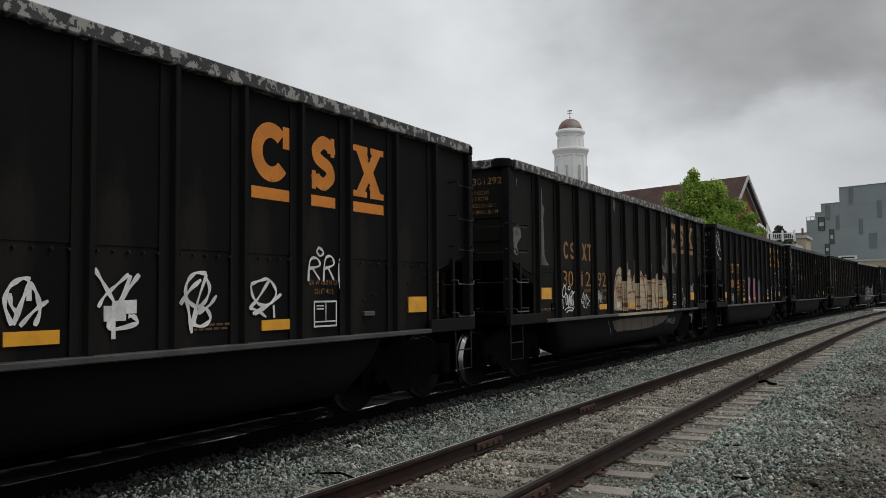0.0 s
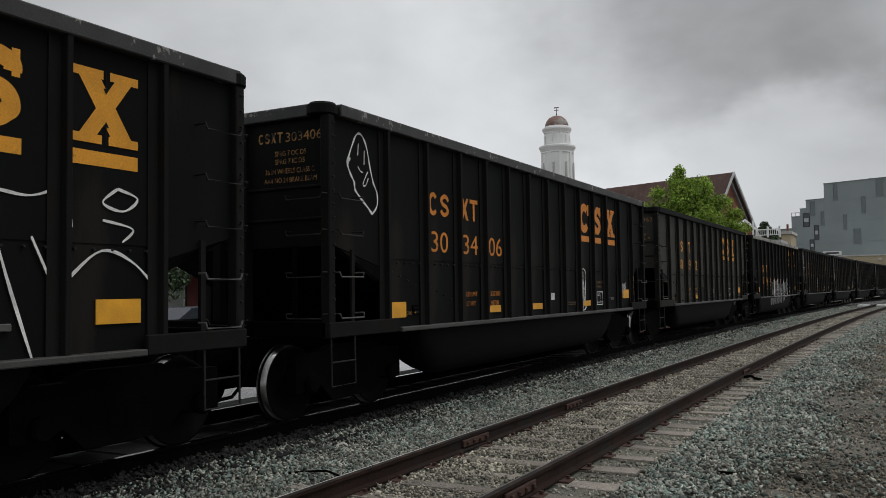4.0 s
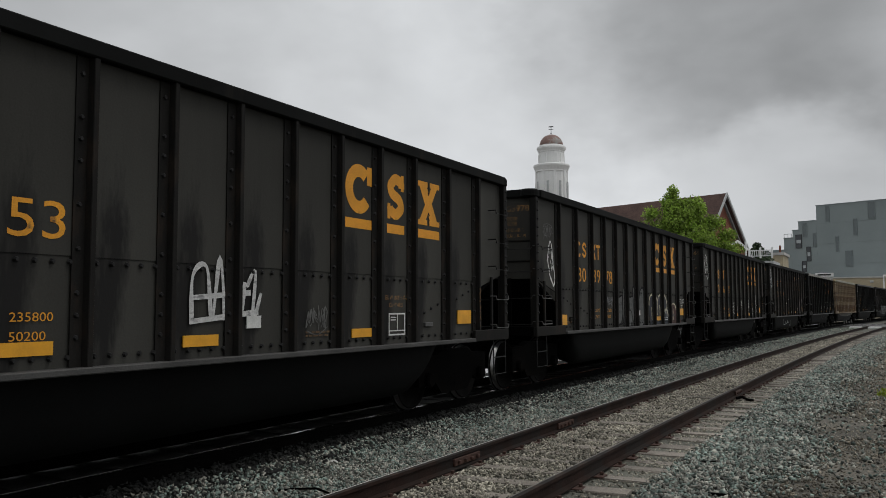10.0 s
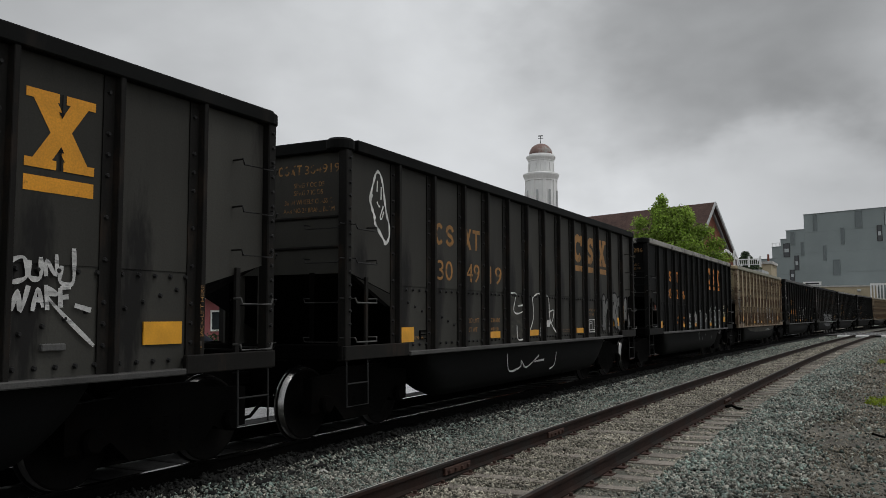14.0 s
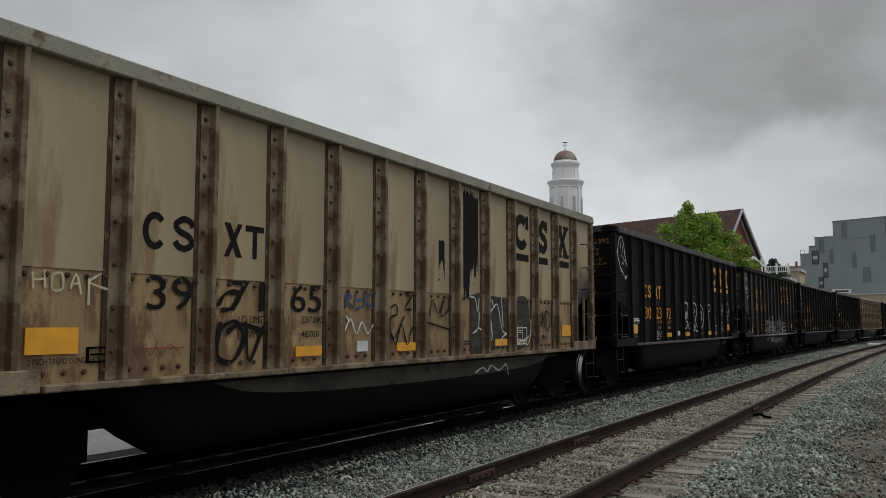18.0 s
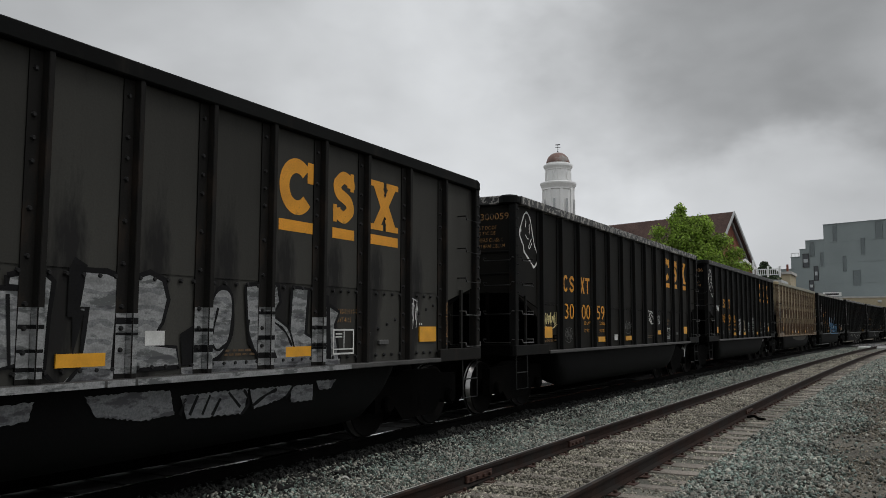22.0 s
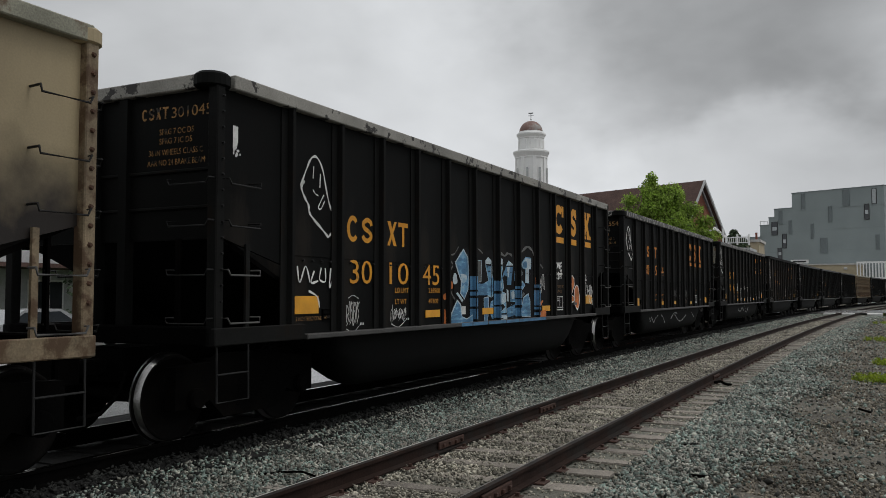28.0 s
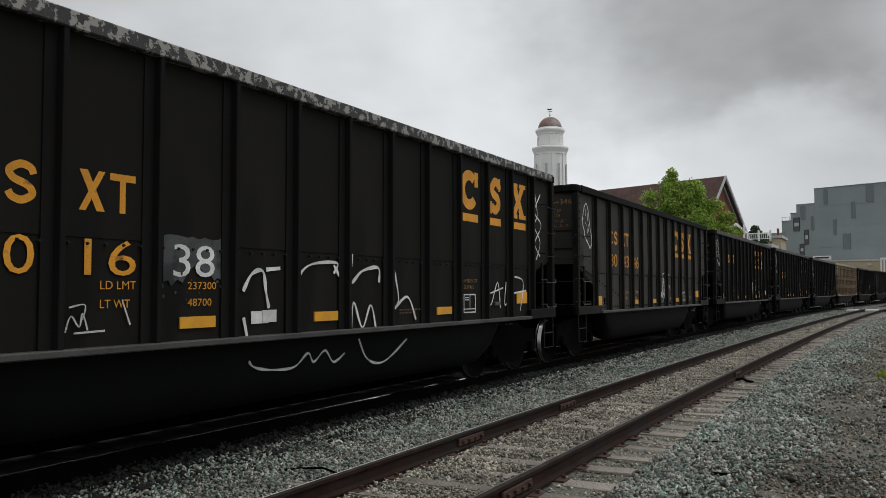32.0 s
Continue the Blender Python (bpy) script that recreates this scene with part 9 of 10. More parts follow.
shape(w, M_PALEBLUE, [(7.49, 2.19), (7.61, 2.29), (7.82, 2.23), (7.81, 2.18), (7.66, 2.18), (7.63, 1.99), (7.57, 1.97), (7.55, 2.17)], None, 0, False)
shape(w, M_PALEBLUE, [(7.51, 1.76), (7.6, 1.73), (7.61, 1.53), (7.53, 1.54)], None, 0, False)
shape(w, M_MIDBLUE, [(7.69, 1.73), (8.01, 1.75), (8, 1.53), (7.69, 1.53)], M_BLUE, 0.02, False)
shape(w, M_PALEBLUE, [(7.73, 1.7), (7.85, 1.73), (7.89, 1.61), (7.76, 1.58)], None, 0, True)
shape(w, M_BLUE, [(7.53, 1.42), (7.99, 1.5), (7.98, 1.27), (7.54, 1.23)], M_INK, 0.02, False)
shape(w, M_PALEBLUE, [(7.03, 1.27), (7.53, 1.27), (7.53, 1.16), (7.03, 1.15)], None, 0, False)
shape(w, M_MIDBLUE, [(7.88, 2.09), (7.96, 2.11), (7.96, 1.9), (7.89, 1.91)], None, 0, False)
shape(w, M_BLUE, [(8.04, 2.13), (8.19, 2.23), (8.28, 2.06), (8.18, 1.96), (8.43, 1.84), (8.15, 1.68), (8.04, 1.87)], M_PALEBLUE, 0.025, False)
spray(w, M_PALEBLUE, 0.03, [(8.18, 1.95), (8.06, 1.93)], [(8.24, 1.91), (8.06, 1.88)], [(8.31, 1.87), (8.07, 1.83)], [(8.36, 1.82), (8.12, 1.76)])
shape(w, M_PALEBLUE, [(8.23, 2.24), (8.46, 2.38), (8.75, 2.37), (8.73, 2.16), (8.63, 2.16), (8.62, 1.88), (8.43, 1.89), (8.45, 2.15), (8.33, 2.17), (8.24, 2.22)], M_BLUE, 0.025, False)
shape(w, M_BLUE, [(8.28, 2.23), (8.37, 2.29), (8.53, 2.28), (8.51, 2.18), (8.37, 2.18)], None, 0, True)
shape(w, M_GREYFILL, [(8.05, 1.53), (8.34, 1.71), (8.41, 1.67), (8.09, 1.51)], None, 0, False)
shape(w, M_BLUE, [(8.26, 1.47), (8.33, 1.6), (8.59, 1.68), (8.68, 1.52), (8.7, 1.23), (8.03, 1.25), (8.05, 1.32), (8.19, 1.33)], M_PALEBLUE, 0.02, False)
spray(w, M_CREAM, 0.035, [(8.35, 1.35), (8.37, 1.47), (8.41, 1.4), (8.46, 1.48), (8.48, 1.36)], [(8.56, 1.49), (8.5, 1.45), (8.5, 1.37), (8.56, 1.34)])
shape(w, M_DULLGREY, [(9.06, 1.95), (9.22, 2.13), (9.27, 1.89), (9.19, 1.85), (9.18, 1.66), (9.06, 1.62), (9.09, 1.83)], M_WHITE, 0.018, False)
shape(w, M_DULLGREY, [(9.36, 2.06), (9.45, 2.07), (9.49, 1.75), (9.38, 1.87), (9.29, 1.68), (9.22, 1.71), (9.31, 1.89)], M_WHITE, 0.018, False)
shape(w, M_RUSTO, [(8.98, 2), (9.04, 1.96), (9.03, 1.6), (9.11, 1.44), (9.37, 1.55), (9.43, 1.53), (9.17, 1.36), (9.21, 1.16), (9.08, 1.16), (9, 1.43)], None, 0, False)
shape(w, M_RUSTO, [(9.18, 1.32), (9.58, 1.35), (9.58, 1.17), (9.21, 1.17)], None, 0, False)
spray(w, M_INK, 0.03, [(6.6, 2.18), (6.82, 2.18)], [(6.67, 2.16), (6.68, 2.13)], [(6.82, 2.22), (6.82, 1.62)], [(7.07, 2.19), (7.33, 2.19)], [(7.17, 2.15), (7.18, 2.12)], [(7.49, 2.18), (7.81, 2.19)], [(8.25, 2.14), (8.73, 2.21)], [(7.05, 1.31), (7.52, 1.31)], [(7.76, 1.51), (7.75, 1.29)], [(8.47, 1.68), (8.52, 1.25)], [(7.35, 1.23), (6.76, 1.2)])
shape(w, M_RUSTO, [(4.57, 1.17), (4.96, 1.2), (5.0, 1.44), (5.12, 1.31), (5.27, 1.32), (5.25, 1.2)], None, 0, True)
shape(w, M_RUSTO, [(4.94, 1.65), (5.05, 1.68), (5.07, 1.6), (4.98, 1.58)], None, 0, True)
shape(w, M_RUSTO, [(5.17, 1.85), (5.27, 1.87), (5.29, 1.77), (5.21, 1.76)], None, 0, True)
over_ribs(w, "long", 5.4, 9.3, 1.2, 2.1, M_MIDBLUE, M_INK, 18)
scrawl(w, 3.4, 3.8, 1.28, 1.5, 115, w=0.012, glyphs=5); scrawl(w, 2.3, 2.6, 1.25, 1.6, 116, w=0.01, glyphs=3)
peel(w, 0.18, 0.26, 3.15, 3.45, 117, M_WHITE)
shape(w, M_BLUE, [(5.38, 2.18), (5.53, 2.29), (5.68, 2.4), (5.84, 2.28), (5.88, 2.01), (5.85, 1.75), (5.71, 1.59), (5.57, 1.68), (5.6, 1.88), (5.5, 2)], M_PALEBLUE, 0.03, False)
shape(w, M_MIDBLUE, [(5.6, 2.17), (5.84, 2.2), (5.83, 2.08), (5.71, 1.94), (5.6, 2.04)], None, 0, False)
shape(w, M_PALEBLUE, [(5.56, 2), (5.79, 1.98), (5.77, 1.88), (5.64, 1.85)], None, 0, True)
shape(w, M_PALEBLUE, [(5.28, 1.93), (5.35, 2.01), (5.42, 1.97), (5.45, 1.86), (5.32, 1.83)], None, 0, True)
shape(w, M_PALEBLUE, [(5.4, 1.68), (5.46, 1.7), (5.67, 1.57), (5.61, 1.54)], None, 0, False)
shape(w, M_BLUE, [(5.18, 1.22), (5.24, 1.37), (5.44, 1.57), (5.57, 1.49), (5.61, 1.3), (5.8, 1.26), (6.13, 1.35), (6.09, 1.2), (5.2, 1.18)], M_PALEBLUE, 0.03, False)
shape(w, M_GREYFILL, [(6.18, 2.23), (6.39, 2.25), (6.36, 1.88), (6.17, 1.87)], M_PALEBLUE, 0.018, False)
shape(w, M_BLUE, [(6.18, 1.85), (6.36, 1.82), (6.66, 1.9), (6.67, 1.65), (6.19, 1.65)], None, 0, False)
spray(w, M_DULLGREY, 0.028, [(5.3, 2.15), (5.2, 2.24), (5.23, 2.29), (5.37, 2.32), (5.52, 2.44)], [(5.3, 2.12), (5.19, 1.99), (5.17, 1.84), (5.27, 1.68), (5.37, 1.59)], [(6.12, 2.36), (6.26, 2.44), (6.47, 2.37)])
spray(w, M_WHITE, 0.042, [(10.05, 2.36), (10.07, 2.19)], [(10.05, 2.34), (10.16, 2.22), (10.16, 2.35)], [(10.25, 2.34), (10.2, 2.26), (10.28, 2.22), (10.32, 2.31), (10.25, 2.34)], [(10.36, 2.22), (10.35, 2.35), (10.46, 2.22), (10.45, 2.35)], [(10.6, 2.35), (10.5, 2.32), (10.5, 2.17), (10.61, 2.19)], [(10.5, 2.26), (10.59, 2.27)], [(10.06, 1.97), (10.11, 2.14), (10.18, 1.98)], [(10.07, 2.03), (10.18, 2.04)], [(10.22, 1.98), (10.22, 2.13), (10.3, 2.09), (10.23, 2.05), (10.3, 1.99)], [(10.41, 2.13), (10.34, 2.09), (10.42, 2.04), (10.34, 1.99)], [(10.47, 2.13), (10.46, 1.99)], [(10.55, 2.14), (10.54, 1.99)], [(10.47, 2.06), (10.55, 2.07)])
spray(w, M_WHITE, 0.042, [(10.02, 2.08), (10.64, 2.11)])
shape(w, M_RUSTO, [(11.02, 1.98), (11.12, 2.05), (11.28, 2.08), (11.4, 2.01), (11.42, 1.87), (11.31, 1.76), (11.21, 1.65), (11.38, 1.61), (11.39, 1.5), (11.06, 1.47), (11.06, 1.61), (11.19, 1.76), (11.21, 1.86), (11.06, 1.83)], M_WHITE, 0.03, False)
shape(w, M_RUSTO, [(11.42, 1.76), (11.51, 1.85), (11.65, 1.85), (11.74, 1.72), (11.76, 1.46), (11.65, 1.33), (11.51, 1.38), (11.42, 1.54)], M_WHITE, 0.03, True)
spray(w, M_WHITE, 0.04, [(11.58, 1.68), (11.55, 1.54)], [(11.76, 1.72), (11.84, 1.57), (11.75, 1.39), (11.62, 1.3)], [(11.03, 2.05), (11.1, 2)])
spray(w, M_WHITE, 0.03, [(12.04, 2.08), (12.14, 2.11), (12.19, 2.01), (12.07, 1.95)], [(12.26, 2.11), (12.2, 2.03), (12.29, 2), (12.33, 2.09), (12.26, 2.11)], [(12.04, 1.91), (12.3, 1.93)], [(12.17, 1.88), (12.06, 1.82), (12.18, 1.75), (12.07, 1.7)], [(12.23, 1.88), (12.24, 1.68)], [(12.33, 1.92), (12.3, 1.65), (12.42, 1.68), (12.39, 1.88)], [(12.48, 1.88), (12.45, 1.72), (12.56, 1.76)], [(12.61, 1.88), (12.58, 1.64), (12.7, 1.89), (12.67, 1.6)], [(12.77, 1.86), (12.74, 1.6), (12.87, 1.77)], [(12.53, 1.65), (12.64, 1.44), (12.8, 1.56), (12.8, 1.4)], [(12.07, 1.95), (12.37, 2)])

w = cars[18]
doodle(w, 0.36, 1.01, 2.61, 3.55, 0.045)
spray(w, M_SILVER, 0.028, [(3.31, 0.96), (3.41, 0.8), (3.56, 0.94), (3.83, 0.77), (4.06, 0.9), (4.41, 0.98)], [(4.85, 0.99), (5.13, 0.87), (5.34, 0.7)], [(6.21, 0.83), (6.68, 1), (7.23, 0.99)], [(6.77, 0.97), (7.32, 0.76), (7.82, 0.71), (8.69, 0.91)], [(9.67, 0.97), (10.07, 0.79)], x=X_TUB)
scrawl(w, 6.0, 6.6, 1.55, 1.8, 120, M_DULLGREY, 0.014, 5); scrawl(w, 8.0, 8.4, 1.5, 1.8, 121, M_DULLGREY, 0.016, 3)

w = cars[19]
doodle(w, 0.35, 1.01, 2.55, 3.7, 0.04)
spray(w, M_WHITE, 0.042, [(5.32, 1.18), (5.26, 1.4)], [(5.25, 1.67), (5.38, 1.85), (5.55, 1.88), (5.6, 1.67), (5.65, 1.49)], [(6.13, 1.39), (6.09, 1.71), (6.32, 1.96), (6.87, 2.01), (6.81, 1.88)], [(6.99, 1.64), (6.93, 1.84), (6.81, 1.98)], [(5.83, 1.92), (5.6, 1.9)], [(7.17, 1.15), (7.23, 1.53), (7.42, 1.21), (7.61, 1.49), (7.74, 1.16)], [(7.19, 2.13), (7.17, 1.78), (7.41, 1.92), (7.78, 1.97), (7.8, 1.78)], [(8.15, 2.01), (8.29, 1.56), (8.15, 1.41), (8.52, 1.59), (8.75, 1.27)])
shape(w, M_WHITE, [(5.38, 1.46), (5.65, 1.46), (5.65, 1.33), (5.38, 1.33)], None, 0, False)
spray(w, M_WHITE, 0.03, [(11.16, 1.9), (11.22, 1.43), (11.5, 1.81), (11.61, 1.38)], [(11.85, 1.82), (11.8, 1.42), (12.09, 1.62)], [(11.16, 1.62), (11.73, 1.72)], [(12.22, 1.92), (12.61, 1.82), (12.47, 1.31)], [(12.09, 1.62), (12.74, 1.67)], [(13.18, 3.54), (13.32, 3.12), (13.17, 2.89), (13.45, 2.59), (13.24, 2.25)], [(13.47, 3.51), (13.18, 3.16), (13.51, 2.92), (13.19, 2.57), (13.44, 2.32)])
spray(w, M_SILVER, 0.016, [(3.19, 1.34), (3.24, 1.47), (3.32, 1.38), (3.35, 1.49), (3.4, 1.35)], [(3.27, 1.33), (3.57, 1.34)], [(3.22, 1.54), (3.37, 1.56), (3.35, 1.44)], [(3.74, 1.6), (3.83, 1.38)])
spray(w, M_SILVER, 0.03, [(5.48, 0.93), (5.57, 0.86), (5.84, 0.81), (6.23, 0.81), (6.48, 0.95), (6.59, 0.84), (6.81, 0.96), (6.98, 0.81), (7.21, 0.9)], [(7.52, 1.06), (7.72, 0.79), (8.12, 0.73), (8.71, 1)], x=X_TUB)
peel(w, 4.2, 5.0, 1.66, 2.2, 127, M_SMOKE)
torn(w, [(0.55, 3.75), (0.83, 3.74), (1.03, 3.69), (1.22, 3.72), (1.41, 3.74), (1.42, 3.4), (1.39, 3.01), (1.34, 2.95), (1.3, 3.12), (1.24, 3.08), (1.17, 3.35), (1.08, 3.46), (1.03, 3.4), (1, 3.59), (0.96, 3.33), (0.88, 3.42), (0.69, 3.31), (0.55, 3.44)], 71, M_PEELED, end=-0.031)

for k, w in enumerate(cars[20:30]):
    if WAGONS[20 + k][2] != "tan":
        doodle(w, 0.35, 1, 2.6, 3.6, 0.035)
    scrawl(w, 7.2 + k % 3, 8.1 + k % 3, 1.4, 2.1, 130 + k, w=0.04, glyphs=3)



# ---------------------------------------------------------------- sleepers, rail fittings, ballast
def build_sleepers():
    rnd = random.Random(3)
    s, spots = -14.0, []
    while s < 70:
        spots.append(s); s += rnd.uniform(0.55, 0.72)
    metas = []
    for v in range(6):
        r2 = random.Random(60 + v)
        bm = boxes((-1.44 + r2.uniform(-0.08, 0.05), 1.44 + r2.uniform(-0.06, 0.09), -0.11, 0.11, -0.33, -0.182), bevel=0.012)
        for vert in bm.verts:
            vert.co.z += r2.uniform(-0.008, 0.006); vert.co.y += r2.uniform(-0.008, 0.008)
        metas.append(as_mesh("sleeper", bm, M_TIE))
    # sleepers under the train take the same shade-darkened black
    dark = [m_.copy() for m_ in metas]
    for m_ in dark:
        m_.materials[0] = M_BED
    plate = as_mesh("tie_plate", boxes((-0.17, 0.17, -0.09, 0.09, -0.185, -0.168), (-0.14, -0.10, -0.05, -0.02, -0.17, -0.135), (0.10, 0.14, 0.02, 0.05, -0.17, -0.135), bevel=0.004), M_BRASS)
    for i, s in enumerate(spots):
        x, y, th = on_near(s)
        m = pose(x + rnd.uniform(-0.05, 0.05), y, rnd.uniform(-0.012, 0.006), rnd.uniform(-0.6, 0.6), rnd.uniform(-0.4, 0.4), -math.degrees(th) + rnd.uniform(-2.2, 2.2))
        part("sleeper", metas[i % 6], None, track_near, at=m)
        if 0 < s < 32:
            for side in (-0.7525, 0.7525):
                x, y, th = on_near(s, side)
                part("tie_plate", plate, None, track_near, at=pose(x, y, 0, 0, 0, -math.degrees(th)))
    bar = as_mesh("joint_bar", boxes((0.012, 0.045, -0.33, 0.33, -0.135, -0.05), (0.045, 0.075, -0.26, -0.22, -0.115, -0.075), (0.045, 0.075, -0.10, -0.06, -0.115, -0.075), (0.045, 0.075, 0.06, 0.10, -0.115, -0.075), (0.045, 0.075, 0.22, 0.26, -0.115, -0.075), bevel=0.006), M_BRASS)
    for s, side, turn in ((12.35, -0.7525, 0), (9.01, -0.7525, 0), (18.6, 0.7525, 180), (18.6, 0.7525, 0), (6.9, 0.7525, 0), (30.5, 0.7525, 180)):
        x, y, th = on_near(s, side)
        part("joint_bar", bar, None, track_near, at=pose(x, y, 0, 0, 0, turn - math.degrees(th)))
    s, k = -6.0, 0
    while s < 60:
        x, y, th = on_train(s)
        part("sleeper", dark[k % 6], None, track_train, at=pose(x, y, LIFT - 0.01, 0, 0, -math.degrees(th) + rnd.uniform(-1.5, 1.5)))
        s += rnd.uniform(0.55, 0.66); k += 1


build_sleepers()


def stones(name, places, sizes, seed, material, label):
    """Broken stones as one object: six-cornered chips, each squashed and turned its own way."""
    rng = np.random.default_rng(seed)
    n = len(places)
    base = np.array([(1, 0, 0), (-1, 0, 0), (0, 1, 0), (0, -1, 0), (0, 0, 1), (0, 0, -1)], float)
    tri = np.array([(0, 2, 4), (2, 1, 4), (1, 3, 4), (3, 0, 4), (2, 0, 5), (1, 2, 5), (3, 1, 5), (0, 3, 5)])
    v = base[None] * rng.uniform(0.55, 1.25, (n, 6, 1)) + rng.normal(0, 0.16, (n, 6, 3))
    v *= rng.uniform(0.6, 1.3, (n, 1, 3)) * np.array([1.1, 1, 0.6])
    q = rng.normal(size=(n, 4)) * np.array([1, 0.45, 0.45, 1]); q /= np.linalg.norm(q, axis=1)[:, None]
    w, x, y, z = q.T
    R3 = np.stack([1 - 2 * (y * y + z * z), 2 * (x * y - z * w), 2 * (x * z + y * w), 2 * (x * y + z * w), 1 - 2 * (x * x + z * z), 2 * (y * z - x * w), 2 * (x * z - y * w), 2 * (y * z + x * w), 1 - 2 * (x * x + y * y)], 1).reshape(n, 3, 3)
    v = np.einsum("nij,nkj->nki", R3, v) * sizes[:, None, None] + places[:, None, :]
    f = (tri[None] + 6 * np.arange(n)[:, None, None]).reshape(-1)
    me = bpy.data.meshes.new(name)
    me.vertices.add(6 * n); me.vertices.foreach_set("co", v.reshape(-1))
    me.loops.add(len(f)); me.loops.foreach_set("vertex_index", f)
    me.polygons.add(8 * n); me.polygons.foreach_set("loop_start", np.arange(0, 24 * n, 3))
    me.update(calc_edges=True)
    me.materials.append(material)
    ob = new(name, me)
    return tagged(ob, label, "ballast", kind="stuff")


def scatter(where, o0, o1, s0, s1, per_m2, seed, z_of, near=11.0, fall=1.3):
    """Spots on a strip along a track, thinning with the distance."""
    rng = np.random.default_rng(seed)
    out = []
    s = s0
    while s < s1:
        ds = max(0.5, s * 0.06)
        n = int((o1 - o0) * ds * per_m2 * (min(1.0, (near / max(s, 1.0)) ** fall) if s > 3 else 0.3))
        for ss, oo in zip(rng.uniform(s, s + ds, n), rng.uniform(o0, o1, n)):
            x, y, _ = where(ss, oo)
            out.append((x, y, z_of(oo) + rng.uniform(-0.014, 0.014) + 0.022 * noise.noise(Vector((x * 1.3, y * 1.3, 7))), s))
        s += ds
    return np.array(out)


def lay_ballast():
    rng = np.random.default_rng(8)
    # between the tracks
    p = scatter(on_near, -2.5, -0.85, -9.0, 75, 1500, 1, bed_near)
    p[:, 2] += 0.02
    rim = np.random.default_rng(21)
    # ragged edge towards the train, where black stones paint in its shade and grime
    keep = rim.uniform(size=len(p)) < np.clip((p[:, 0] - p[:, 1] * 0.0 + 6.45) / 0.55, 0, 1) + (p[:, 3] > 16)
    p = p[keep]
    stones("ballast_stones", p[:, :3], rng.uniform(0.013, 0.028, len(p)) * (1 + p[:, 3] / 60), 11, M_BALLAST, "grey-green crushed ballast between the tracks")
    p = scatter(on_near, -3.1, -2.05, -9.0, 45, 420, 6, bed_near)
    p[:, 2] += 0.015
    stones("ballast_stones", p[:, :3], rng.uniform(0.018, 0.036, len(p)) * (1 + p[:, 3] / 60), 16, M_ROOTS, "grimy ballast, darkened for the train's shade, beside its track")
    # under the rails of the empty track: finer, dustier
    p = scatter(on_near, -0.68, 0.66, -9.0, 60, 950, 2, lambda o: -0.195)
    p[:, 2] += 0.004
    stones("ballast_stones", p[:, :3], rng.uniform(0.012, 0.026, len(p)) * (1 + p[:, 3] / 60), 12, M_DUSTY, "dusty fine ballast between the rails")
    p = scatter(on_near, 0.85, 1.55, -9.0, 50, 420, 5, lambda o: -0.20)
    p[:, 2] -= 0.002
    stones("ballast_stones", p[:, :3], rng.uniform(0.010, 0.022, len(p)) * (1 + p[:, 3] / 60), 15, M_DUSTY, "dusty fine ballast around the sleeper ends")
    # coarse shoulder
    p = scatter(on_near, 1.40, 4.0, -9.0, 75, 1250, 3, lambda o: max(-0.205 - 0.03 * (o - 1.4) + 0.02 * math.sin((o - 1.4) * 2.3), -0.25))
    p[:, 2] += 0.012
    off = np.array([a - on_near(s_, 0.0)[0] for a, s_ in zip(p[:, 0], p[:, 1])])
    p = p[rim.uniform(size=len(p)) < np.clip((2.95 - off - 0.25 * np.sin(p[:, 1] * 0.9)) / 0.9, 0.06, 1)]
    stones("ballast_stones", p[:, :3], rng.uniform(0.014, 0.034, len(p)) * (1 + p[:, 3] / 60), 13, M_BALLAST, "coarse grey-green ballast on the track shoulder")
    # fine gravel
    p = scatter(on_near, 1.9, 9.0, -9.0, 75, 680, 4, lambda o: -0.268, near=8.0, fall=1.3)
    p = p[rim.uniform(size=len(p)) < np.clip((6.0 - p[:, 0]) / 4.0, 0, 1)]
    stones("gravel_stones", p[:, :3], rng.uniform(0.009, 0.022, len(p)) * (1 + np.maximum(p[:, 3], 0) / 32), 14, M_GRAVEL, "fine brown-grey gravel beside the track")


lay_ballast()


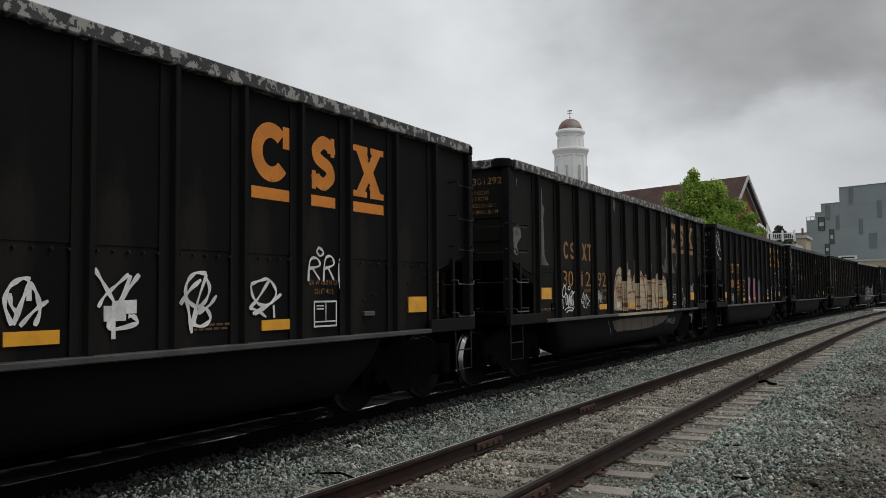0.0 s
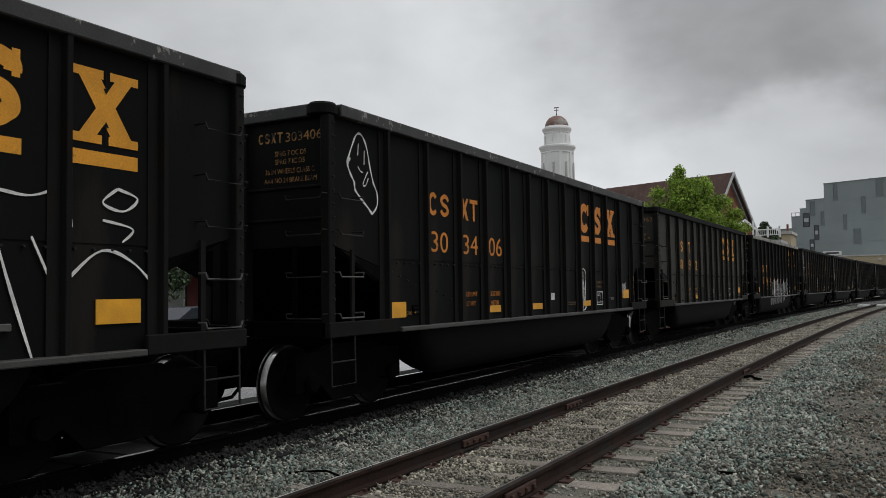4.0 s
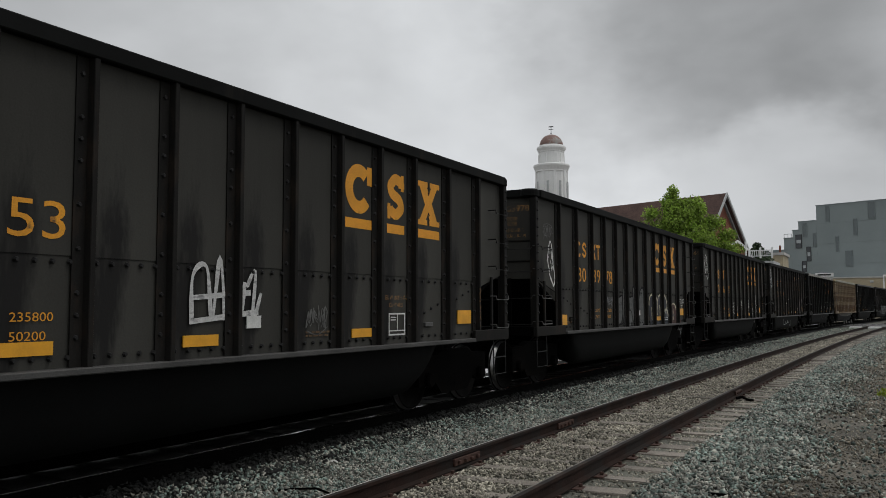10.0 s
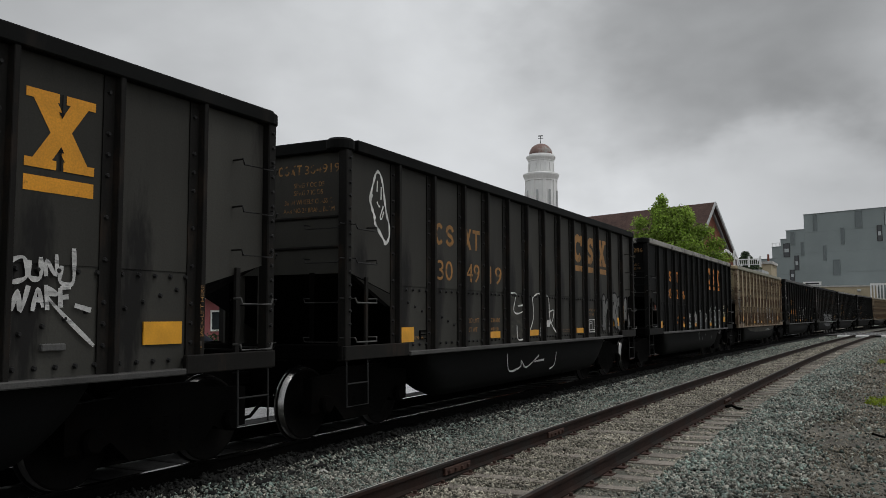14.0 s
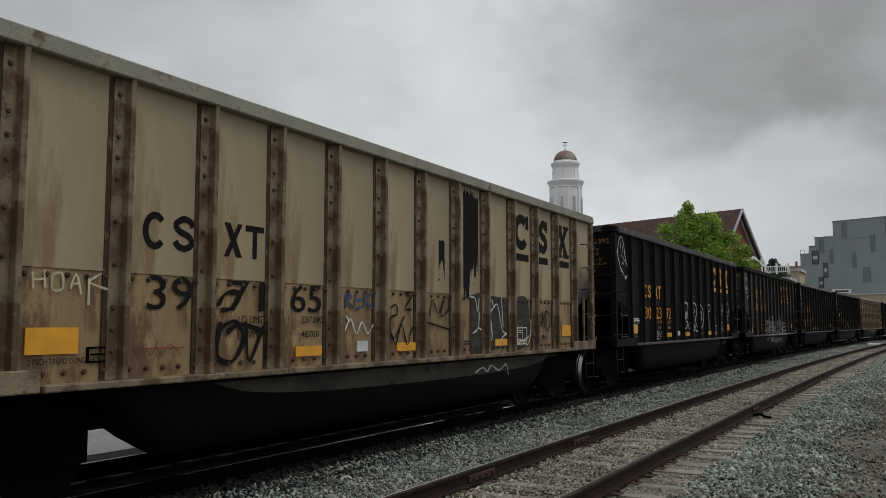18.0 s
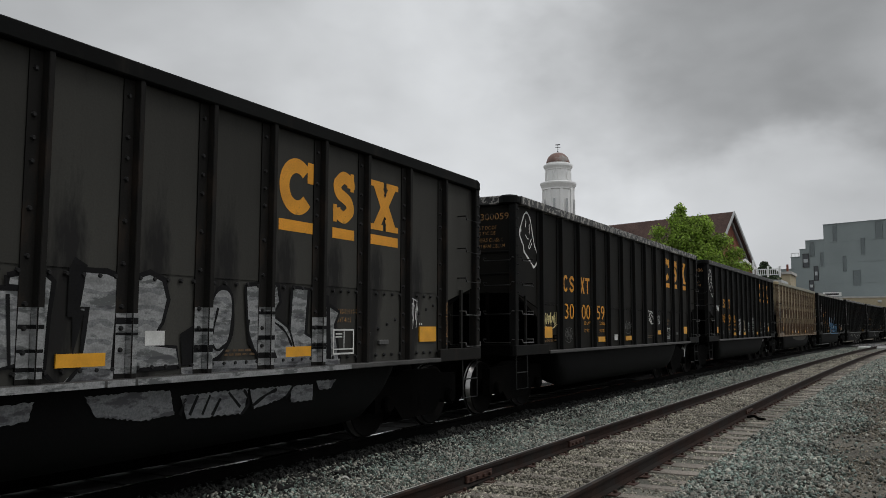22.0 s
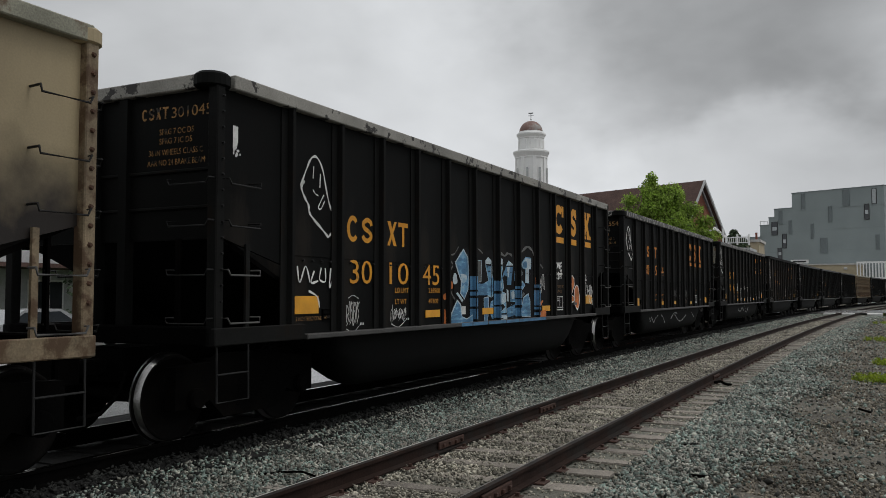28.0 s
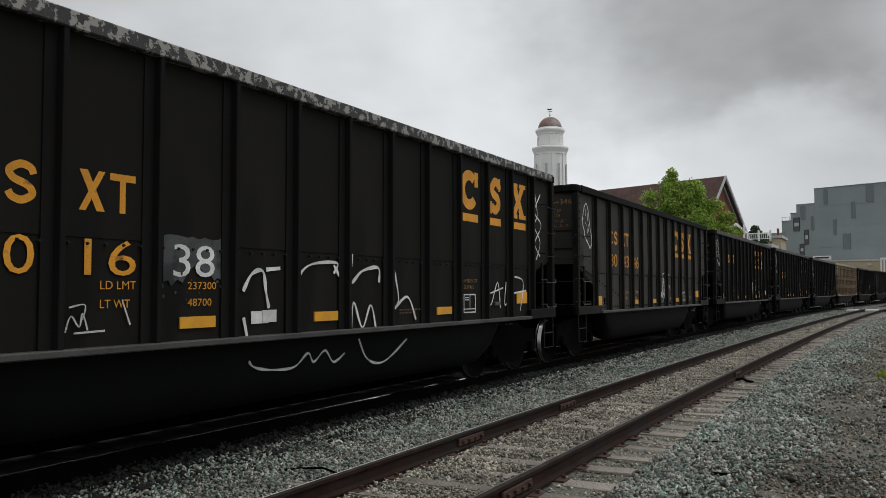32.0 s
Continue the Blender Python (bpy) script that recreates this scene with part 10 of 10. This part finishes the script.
def build_weeds():
    for k, (x, y, w) in enumerate(((-0.30, 20.7, 0.55), (0.20, 25.5, 0.4), (-0.15, 38.5, 0.9), (0.3, 60.0, 1.1), (0.6, 84.0, 1.2))):
        t = thing("weed_patch", "patch of low yellow-green weeds in the gravel", "weeds")
        x += 0.95 * w
        cl = [(x + w * math.cos(a * 2.4) * (0.3 + 0.1 * (a % 5)), y + w * math.sin(a * 2.4) * (0.4 + 0.12 * (a % 4)), -0.17, 0.16, 0.18, 0.10) for a in range(11)]
        tagged(part("leaves", leaf_mesh("leaves", cl, 70, 0.035, 20 + k, M_WEED), None, t), kind="stuff")
    rnd = random.Random(12)
    lit = thing("scrap_bar", "dark flat steel scrap lying on the ballast", "scrap")
    part("bar", boxes((-0.13, 0.13, -0.022, 0.022, -0.20, -0.165), bevel=0.006), M_NEARBLACK, lit, at=pose(-1.98, 10.59, 0, 0, 0, 38))
    st = thing("pale_stone", "large pale stone among the ballast", "stone")
    part("rock", lathe(bmesh.new(), [(0.03, -0.22), (0.075, -0.19), (0.085, -0.15), (0.05, -0.115), (0.015, -0.105)], 7), M_CONC, st, at=pose(-5.85, 8.26, 0, 8, 5, 20))
    for k in range(14):
        x, y, _ = on_near(rnd.uniform(7, 24), rnd.choice((rnd.uniform(2.6, 4.2), rnd.uniform(-0.5, 0.5), rnd.uniform(1.8, 2.8))))
        w = thing("wood_splinter", "weathered splinter of sleeper wood on the ballast", "splinter", "splinters")
        l_ = rnd.uniform(0.06, 0.2)
        part("chip", boxes((-l_, l_, -0.015, 0.015, -0.225, -0.195), bevel=0.004), M_TIE if k % 2 else M_NEARBLACK, w, at=pose(x, y, 0.01, 0, rnd.uniform(-4, 4), rnd.uniform(0, 180)))
    b = thing("tie_clip", "black bent rail anchor beside the near rail", "rail anchor")
    x, y, _ = on_near(17.9, 0.98)
    part("clip", grab_bar([(x - 0.1, y - 0.1, -0.14), (x, y, -0.12), (x + 0.10, y - 0.02, -0.17), (x + 0.22, y - 0.06, -0.18)], 0.03), M_NEARBLACK, b)
    c = thing("loose_cable", "black cable curled on the ballast", "cable")
    part("cable", grab_bar([(-4.75, 6.75, -0.16), (-4.95, 6.95, -0.15), (-5.2, 7.05, -0.14), (-5.45, 7.0, -0.16), (-5.6, 6.85, -0.17)], 0.012), M_NEARBLACK, c)


build_weeds()

# ---------------------------------------------------------------- what moves
def wagon_pose(front, length, t):
    """A wagon stands on two bogies on the curve of the track."""
    s = front - SPEED * t
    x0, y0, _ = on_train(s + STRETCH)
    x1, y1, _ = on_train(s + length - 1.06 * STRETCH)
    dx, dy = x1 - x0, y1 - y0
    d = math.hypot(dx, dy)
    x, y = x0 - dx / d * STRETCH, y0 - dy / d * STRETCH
    return pose(x, y, 0.004, 0, 0, math.degrees(math.atan2(-dx, dy)))


def motions():
    for w, front, length in train:
        walk(w, [(float(t), wagon_pose(front, length, t)) for t in range(0, 33)])
    # the wheels roll without slip
    step = 2 / FPS
    rows = {k: [(i * step, pose(0, k, 0.457, math.degrees(SPEED * i * step / 0.457) % 360)) for i in range(481)] for k in (-AXLE, AXLE)}
    first = {}
    for ws, k in wheelsets:
        if k not in first:
            walk(ws, rows[k])
            first[k] = ws
            continue
        # all wheels turn alike: the others take over the first one's keys
        ws.rotation_mode = "QUATERNION"
        ws.animation_data_create()
        ws.animation_data.action = first[k].animation_data.action
        ws.animation_data.action_slot = first[k].animation_data.action_slot


motions()
